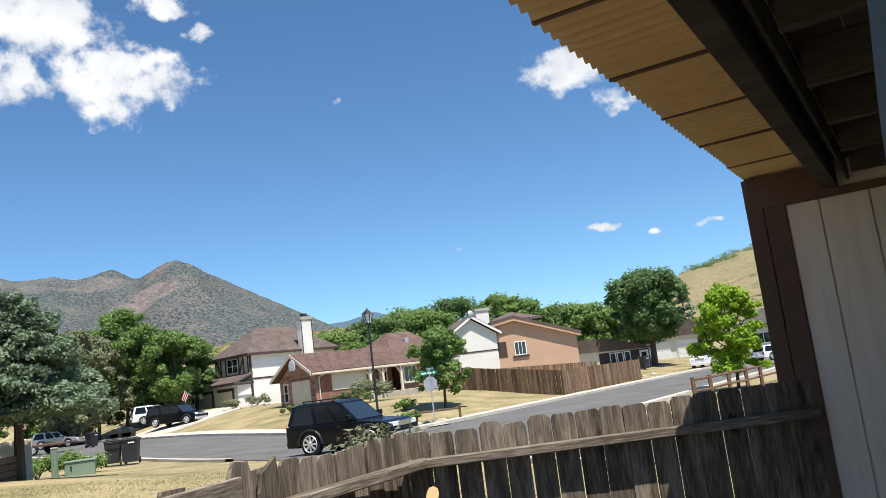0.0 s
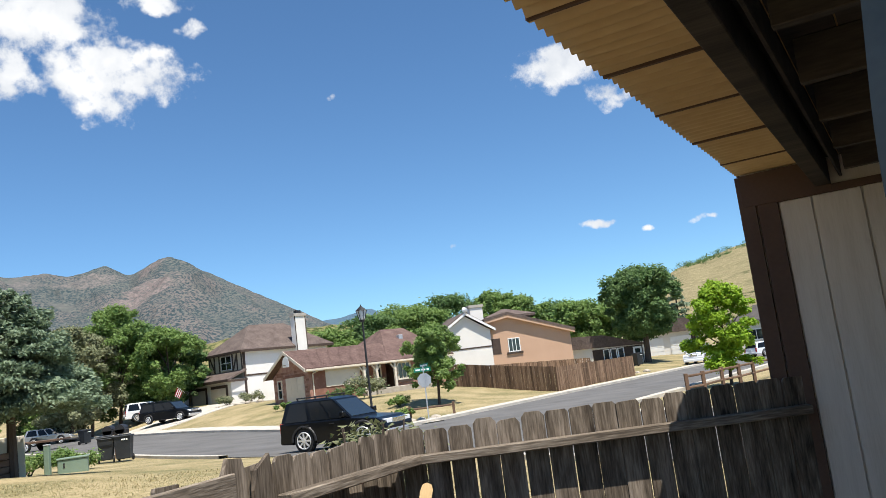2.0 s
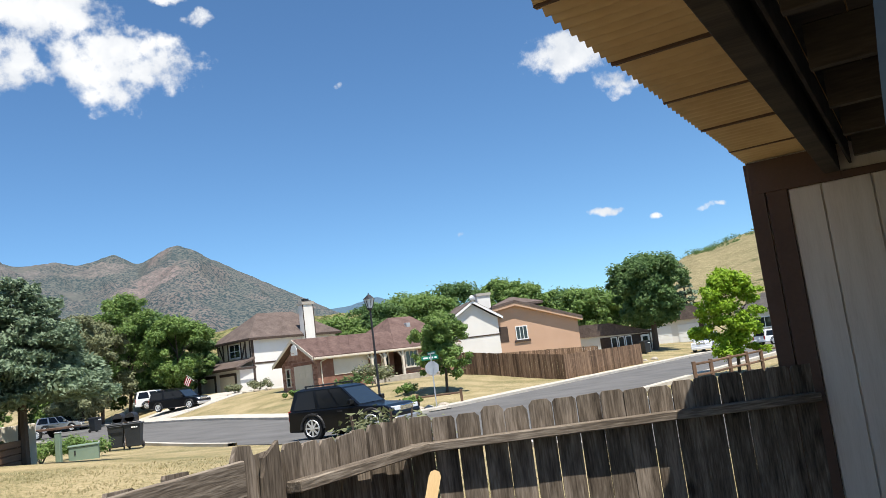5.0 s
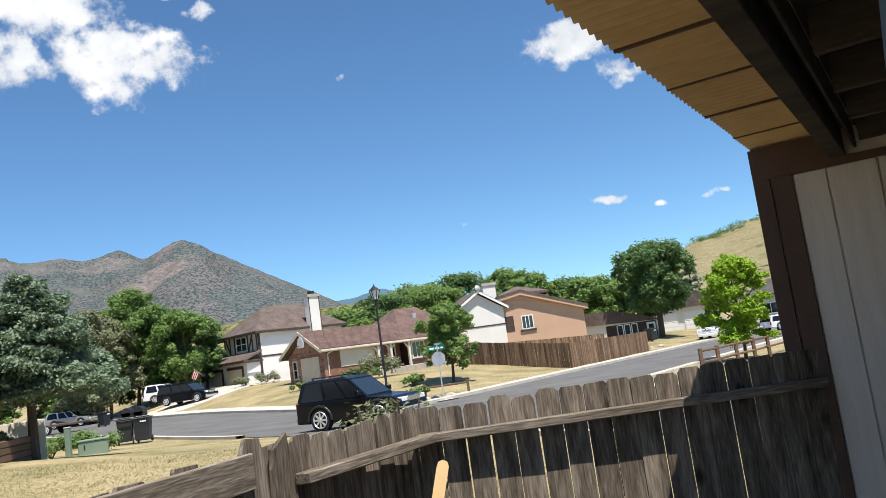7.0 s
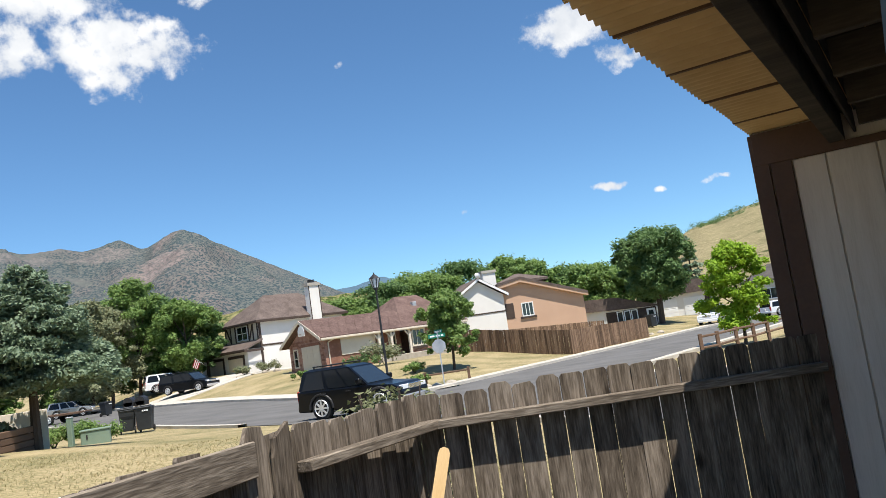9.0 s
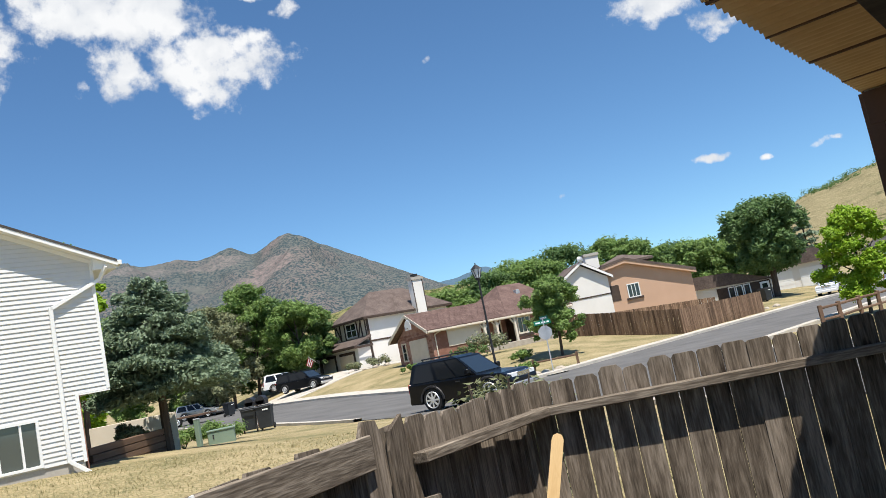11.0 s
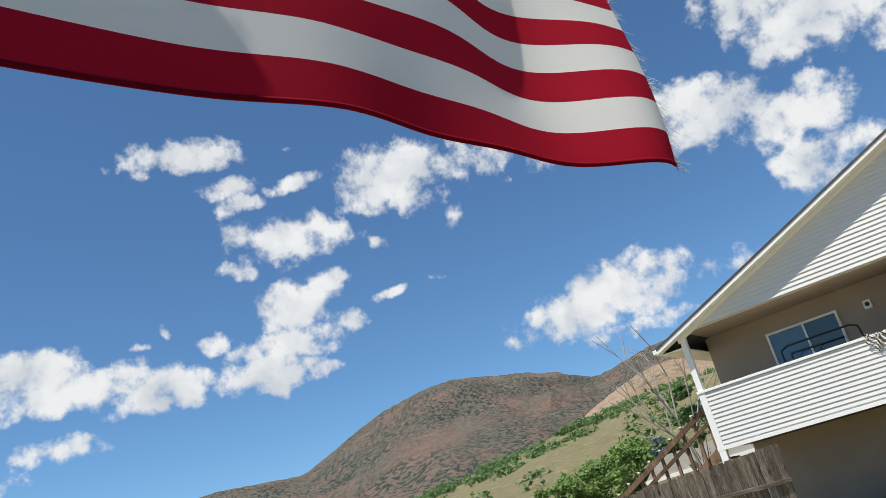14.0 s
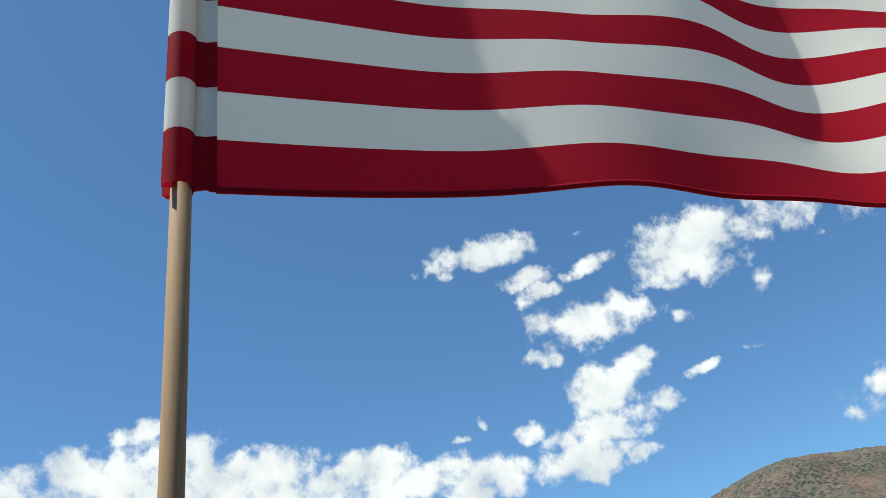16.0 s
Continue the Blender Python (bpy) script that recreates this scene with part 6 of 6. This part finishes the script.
shrub(at(30.2, 25), .4, 1.1, "leaf_olive", 305, "tuft of dry ornamental grass", 700, .2, "grass_tuft")
gpan = thing("garden_wall", "low pale rendered garden wall", "wall", facing(31.2, 27))
part("body", boxed(-.9, 0, .3, 1.6, .15, 1.75, .01), M["cream_paint"], gpan)

for yaw, d, w, h, leaf, seed, lab in ((4.0, 50, 1.3, .9, "leaf_mid", 310, "round green shrub on the dry lawn"), (4.0, 42.5, 1.5, .75, "leaf_mid", 311, "low green shrub by the kerb"), (7.6, 57.5, 3.0, 1.4, "leaf_dark", 312, "dark reddish shrub by the garage"),
                                      (11.6, 61, 1.6, .6, "leaf_mid", 313, "low plants by the garage"), (15.6, 76, 1.8, 1.0, "leaf_olive", 314, "grey-green plants by the white house"), (14.0, 76, 2.6, 1.1, "leaf_olive", 315, "grey-green plants by the white house"),
                                      (6.0, 57, 2.4, 1.8, "leaf_olive", 316, "bare twiggy shrub in front of the brick house")):
    shrub(at(yaw, d), w, h, leaf, seed, lab, 1100, .17)
shrub((-.62, 5.75, .0), .80, 2.46, "leaf_olive", 320, "feathery pale green weed behind the fence", 3600, .06, "weed")
for k in range(9):
    rock = bmesh.new()
    bmesh.ops.create_icosphere(rock, subdivisions=2, radius=.2 + .06 * (k % 3))
    for v in rock.verts:
        v.co *= 1 + .3 * noise.noise(v.co * 4 + Vector((k, 0, 0)))
        v.co.z *= .6
    yaw, d = ((3.2, 41.6), (2.6, 41.3), (1.6, 41.8), (15.0, 74), (14.2, 73.5), (13.4, 73), (16.0, 75), (-12.6, 72), (-13.2, 74))[k]
    tagged(part("boulder", rock, M["boulder"]), "pale rounded boulder on the lawn", "boulder", "boulders").matrix_world = Matrix.Translation(at(yaw, d, .05))


# ---- parked vehicles ----
def wheel(parent, x, y, r, w=.22, spokes=8):
    s = 1 if y > 0 else -1
    bm = bmesh.new()
    rod(bm, (x, y - w / 2, r), (x, y + w / 2, r), r, None, 28)
    bmesh.ops.bevel(bm, geom=[e for e in bm.edges if len(e.link_faces) == 2 and e.calc_face_angle(0) > .9], offset=.03, segments=2, affect="EDGES")
    wh = part("wheel", bm, M["tyre"], parent, smooth=False)
    bm = bmesh.new()
    rod(bm, (x, y + s * (w / 2 - .02), r), (x, y + s * (w / 2 + .004), r), r * .68, r * .66, 24)
    part("rim_dish", bm, M["metal_dark"], wh)
    bm = bmesh.new()
    for k in range(spokes):
        a = k * math.tau / spokes
        box(bm, .04, -.012, -.03, r * .66, .012, .03, m=Matrix.Translation((x, y + s * (w / 2 + .012), r)) @ Matrix.Rotation(a, 4, "Y"))
    rod(bm, (x, y + s * (w / 2), r), (x, y + s * (w / 2 + .03), r), r * .2, r * .16, 14)
    for k in range(20):
        a0, a1 = k * math.tau / 20, (k + 1) * math.tau / 20
        rod(bm, (x + r * .66 * math.cos(a0), y + s * (w / 2 + .01), r + r * .66 * math.sin(a0)), (x + r * .66 * math.cos(a1), y + s * (w / 2 + .01), r + r * .66 * math.sin(a1)), .022, None, 5)
    part("rim", bm, M["alloy"], wh)


def vehicle(name, m, label, paint, length=4.7, width=1.85, height=1.75, hood=1.25, tail=.12, r=.37, trim="metal_dark", rack=True, category="car", pickup=False):
    """A car with its nose towards +x."""
    t = thing(name, label, category, m)
    L, W, H = length / 2, width / 2, height
    fx, rx = L - .88, -L + .98
    belt, sill = H * .57, .32
    roof_front, roof_rear = L - hood - .75, -L + tail + .12
    def arch(cx, n=9):
        rr = r + .07
        return [(cx + rr * math.cos(math.pi * (1 - k / n)), r + rr * math.sin(math.pi * (1 - k / n)) - .02) for k in range(n + 1)]
    low = [(-L, sill + .1), (-L + .05, sill)] + [(rx - r - .08, sill - .02)] + arch(rx) + [(rx + r + .08, sill - .04), (fx - r - .08, sill - .04)] + arch(fx) + [(fx + r + .08, sill), (L - .03, sill + .04), (L, sill + .32),
           (L - .05, belt - .20), (L - .35, belt - .06), (L - hood, belt + .02), (-L + .02, belt + .03)]
    bm = slab(bmesh.new(), low, -W, W)
    edges = [e for e in bm.edges if abs(e.verts[0].co.y - e.verts[1].co.y) < .01]
    bmesh.ops.bevel(bm, geom=edges, offset=.05, segments=2, affect="EDGES", profile=.6)
    part("body", bm, M[paint], t, smooth=False)
    rear_top = roof_rear if not pickup else roof_front - 1.6
    rear_foot = -L + .03 if not pickup else roof_front - 1.75
    bm = bmesh.new()
    inset = .16
    foot = [(L - hood + .02, W - .04), (rear_foot, W - .04)]
    top = [(roof_front, W - inset), (rear_top, W - inset)]
    vs = []
    for (x, y), z in ((foot[0], belt), (foot[1], belt), (top[1], H - .07), (top[0], H - .07)):
        vs.append((bm.verts.new((x, -y, z)), bm.verts.new((x, y, z))))
    crown = [(bm.verts.new((top[1][0] + .2, -y0, H)), bm.verts.new((top[1][0] + .2, y0, H))) for y0 in (W - .32,)] + [(bm.verts.new((top[0][0] - .25, -(W - .32), H)), bm.verts.new((top[0][0] - .25, W - .32, H)))]
    for s in (0, 1):
        bm.faces.new([v[s] for v in vs])
        bm.faces.new((vs[2][s], crown[0][s], crown[1][s], vs[3][s]))
    bm.faces.new((vs[1][0], vs[1][1], vs[2][1], vs[2][0]))
    bm.faces.new((vs[0][0], vs[3][0], vs[3][1], vs[0][1]))
    bm.faces.new((vs[2][0], vs[2][1], crown[0][1], crown[0][0]))
    bm.faces.new((vs[3][0], crown[1][0], crown[1][1], vs[3][1]))
    bm.faces.new((crown[0][0], crown[0][1], crown[1][1], crown[1][0]))
    bmesh.ops.recalc_face_normals(bm, faces=bm.faces)
    part("cabin", bm, M[paint], t)

    def pane(name, corners, off):
        c = [Vector(v) for v in corners]
        mid = sum(c, Vector()) / len(c)
        n = (c[1] - c[0]).cross(c[2] - c[0]).normalized()
        if n.dot(Vector(off)) < 0:
            n = -n
        q = bmesh.new()
        a = [q.verts.new(v + n * .012) for v in c]
        b = [q.verts.new(v - n * .004) for v in c]
        q.faces.new(a)
        for i in range(len(c)):
            q.faces.new((a[i], b[i], b[(i + 1) % len(c)], a[(i + 1) % len(c)]))
        bmesh.ops.recalc_face_normals(q, faces=q.faces)
        part(name, q, M["screen_glass" if name == "windscreen" else "car_glass"], t)

    def on_side(x, k, s):
        """A point of the cabin's flank: k from the belt to the roof."""
        y = (W - .04) + (inset - .04) * -k
        return (x, s * y, belt + .05 + (H - .16 - belt) * k)

    lean_f, lean_r = (foot[0][0] - top[0][0]), (foot[1][0] - top[1][0])
    for s in (-1, 1):
        xs0, xs1 = foot[1][0] + .18, foot[0][0] - .1
        cuts = [0, .36, .42, .70, .735, 1] if not pickup else [0, .5, .54, 1]
        for a, b in zip(cuts[::2], cuts[1::2]):
            lo0, lo1 = xs0 + (xs1 - xs0) * a, xs0 + (xs1 - xs0) * b
            tx0, tx1 = top[1][0] + .16, top[0][0] - .04
            hi0, hi1 = tx0 + (tx1 - tx0) * a, tx0 + (tx1 - tx0) * b
            pane("side_window", (on_side(lo0, 0, s), on_side(lo1, 0, s), on_side(hi1, 1, s), on_side(hi0, 1, s)), (0, s, 0))
        part("mirror", boxed(foot[0][0] - .35, s * W - .02 if s > 0 else s * W - .2, belt + .08, foot[0][0] - .18, s * W + .2 if s > 0 else s * W + .02, belt + .26, .03), M[paint], t)
        for hx in (-.05, -1.05):
            part("door_handle", boxed(hx, s * W - .01 if s > 0 else s * W - .035, belt - .12, hx + .18, s * W + .035 if s > 0 else s * W + .01, belt - .085), M["metal_dark"], t)
        part("headlight", boxed(L - .26, s * (W - .3) - .16, belt - .28, L - .015, s * (W - .3) + .2, belt - .13, .02), M["lamp_clear"], t)
        part("tail_light", boxed(-L - .012, s * (W - .12) - .1, belt - .3, -L + .1, s * (W - .12) + .1, belt + .05, .015), M["lamp_red"], t)
        for wx in (fx, rx):
            wheel(t, wx, s * (W - .1), r)
        part("running_board", boxed(rx + r + .1, s * W - .06, sill - .07, fx - r - .1, s * W + .06, sill - .02, .01), M[trim], t)
        for wx in (fx, rx):
            fl = bmesh.new()
            pts = arch(wx, 12)
            for a, b in zip(pts, pts[1:]):
                rod(fl, (a[0], s * (W + .005), a[1]), (b[0], s * (W + .005), b[1]), .045, None, 6)
            part("wheel_arch", fl, M[trim], t)
        if rack:
            rk = rod(bmesh.new(), (top[1][0] + .3, s * (W - .36), H + .07), (top[0][0] - .3, s * (W - .36), H + .07), .022, None, 6)
            for x in (top[1][0] + .35, top[0][0] - .35):
                rod(rk, (x, s * (W - .36), H - .02), (x, s * (W - .36), H + .07), .025, None, 6)
            part("roof_rail", rk, M["metal_dark"], t)
    k = .9
    pane("windscreen", ((foot[0][0] - lean_f * .08, -(W - .14), belt + .06), (foot[0][0] - lean_f * .08, W - .14, belt + .06), (top[0][0] + lean_f * .08, W - .24, H - .13), (top[0][0] + lean_f * .08, -(W - .24), H - .13)), (1, 0, 0))
    pane("rear_window", ((foot[1][0] - lean_r * .1, -(W - .16), belt + .08), (foot[1][0] - lean_r * .1, W - .16, belt + .08), (top[1][0] + lean_r * .1, W - .26, H - .15), (top[1][0] + lean_r * .1, -(W - .26), H - .15)), (-1, 0, 0))
    part("front_bumper", boxed(L - .12, -W + .05, sill - .02, L + .06, W - .05, sill + .22, .04), M["car_silver"] if paint == "car_black" else M[paint], t)
    part("rear_bumper", boxed(-L - .07, -W + .05, sill, -L + .1, W - .05, sill + .22, .04), M[paint], t)
    part("grille", boxed(L - .06, -.42, belt - .3, L + .005, .42, belt - .12, .02), M["chrome"], t)
    part("plate", boxed(-L - .085, -.16, sill + .3, -L - .002, .16, sill + .45), M["white_trim"], t)
    if pickup:
        part("bed_floor", boxed(-L + .1, -W + .12, belt + .031, rear_foot - .05, W - .12, belt + .04), M["metal_dark"], t)
    return t


def parked(yaw, d, heading):
    p = at(yaw, d)
    return pose(p.x, p.y, p.z + .035, 0, 0, heading + 90)


vehicle("suv", parked(7.8, 28.2, -116), "black sport utility vehicle with chrome wheels at the kerb", "car_black", 4.2, 1.75, 1.74, 1.3, r=.41)
vehicle("suv", parked(19.2, 76, -108), "dark sport utility vehicle on a sloping driveway", "car_black", 5.1, 1.95, 1.78, 1.2, r=.38)
vehicle("suv", parked(20.5, 84, -60), "white sport utility vehicle on a driveway", "car_white", 4.5, 1.85, 1.75, 1.2, r=.36, rack=False)
vehicle("sedan", parked(26.2, 80, -100), "pale silver car beside the street", "car_silver", 4.5, 1.8, 1.45, 1.2, r=.33, rack=False)
vehicle("pickup_truck", parked(-16.8, 84, 150), "white pickup truck parked on the side street", "car_white", 5.4, 1.95, 1.85, 1.5, r=.4, rack=False, category="truck", pickup=True)
vehicle("sedan", parked(-21.2, 84, -70), "white car far up the side street", "car_white", 4.5, 1.8, 1.45, 1.2, r=.33, rack=False)
p = at(-12.75, 82)
wheelie_bin(pose(p.x, p.y, p.z, 0, 0, 30) @ Matrix.Scale(1.2, 4), "blue plastic bin beside the shade tree").name = "blue_bin"
trailer = thing("flat_trailer", "low flat trailer parked across the street", "trailer", parked(27.3, 66, -95))
part("deck", boxed(-2.2, -1, .55, 2.2, 1, .68), M["log_brown"], trailer)
for s in (-1, 1):
    wheel(trailer, 0, s * .95, .33)
part("drawbar", rod(bmesh.new(), (2.2, 0, .58), (3.4, 0, .5), .05, None, 6), M["metal_dark"], trailer)

# small flag on the white house, bird, bare tree, slope plants
pole = thing("house_flag", "small striped flag on a house wall", "flag", facing(18.45, 72) @ pose(0, 0, 1.6) @ Matrix.Scale(.5, 4))
part("staff", rod(bmesh.new(), (.7, 0, 3.0), (-.5, -.2, 4.1), .025, None, 6), M["white_trim"], pole)
for k in range(7):
    part("stripe", slab(bmesh.new(), [(-.55 + .12 * k, 3.95 - .11 * k), (-.43 + .12 * k, 3.84 - .11 * k), (-.95 + .12 * k, 2.6 - .08 * k), (-1.07 + .12 * k, 2.7 - .08 * k)], -.2, -.19), M["flag_red"] if k % 2 == 0 else M["flag_white"], pole)
snag = thing("bare_tree", "pale leafless tree beside the white house", "tree", Matrix.Translation(at(68.0, 23)))
bm = bmesh.new()
rng = random.Random(9)


def fork(p, d, length, r, depth):
    q = p + d * length
    rod(bm, p, q, r, r * .7, 6)
    if depth:
        for k in range(2 + (depth > 2)):
            nd = (d + Vector((rng.uniform(-.55, .55), rng.uniform(-.55, .55), rng.uniform(-.1, .35)))).normalized()
            fork(q, nd, length * rng.uniform(.6, .85), r * .66, depth - 1)


fork(Vector((0, 0, -.2)), Vector((.05, 0, 1)), 1.95, .06, 4)
part("branchwork", bm, M["bark_pale"], snag)
broad_tree("slim_tree", at(67.7, 26), 5.0, 1.5, .5, "leaf_dark", 3800, .16, 401, "slim leafy tree beside the white house", trunk=.06, clumps=18)
for k, (yaw, d, w, h, leaf) in enumerate([(71.8, 46, 6.0, 5.8, "leaf_mid"), (74.4, 48, 6.0, 5.4, "leaf_mid"), (77.0, 46, 4.5, 4.6, "leaf_mid"), (69.3, 44, 3.6, 5.0, "leaf_mid"), (86.5, 58, 4.0, 6.0, "leaf_dark"), (90.3, 52, 3.0, 6.6, "leaf_dark"), (83.5, 60, 4.5, 5.0, "leaf_mid"), (88.3, 54, 3.6, 5.8, "leaf_mid"), (80.5, 56, 4.5, 4.4, "leaf_mid")]):
    broad_tree("slope_tree", at(yaw, d), h, w, .2, leaf, 5200, .26, 420 + k, "bushy green tree below the slope", trunk=.1, clumps=20, group="trees below the slope")
conifer("blue_spruce", at(70.2, 40), 5.4, 3.0, .3, "needle_blue", 4200, .28, 440, "blue-grey spruce below the slope", .1, 9, .1)
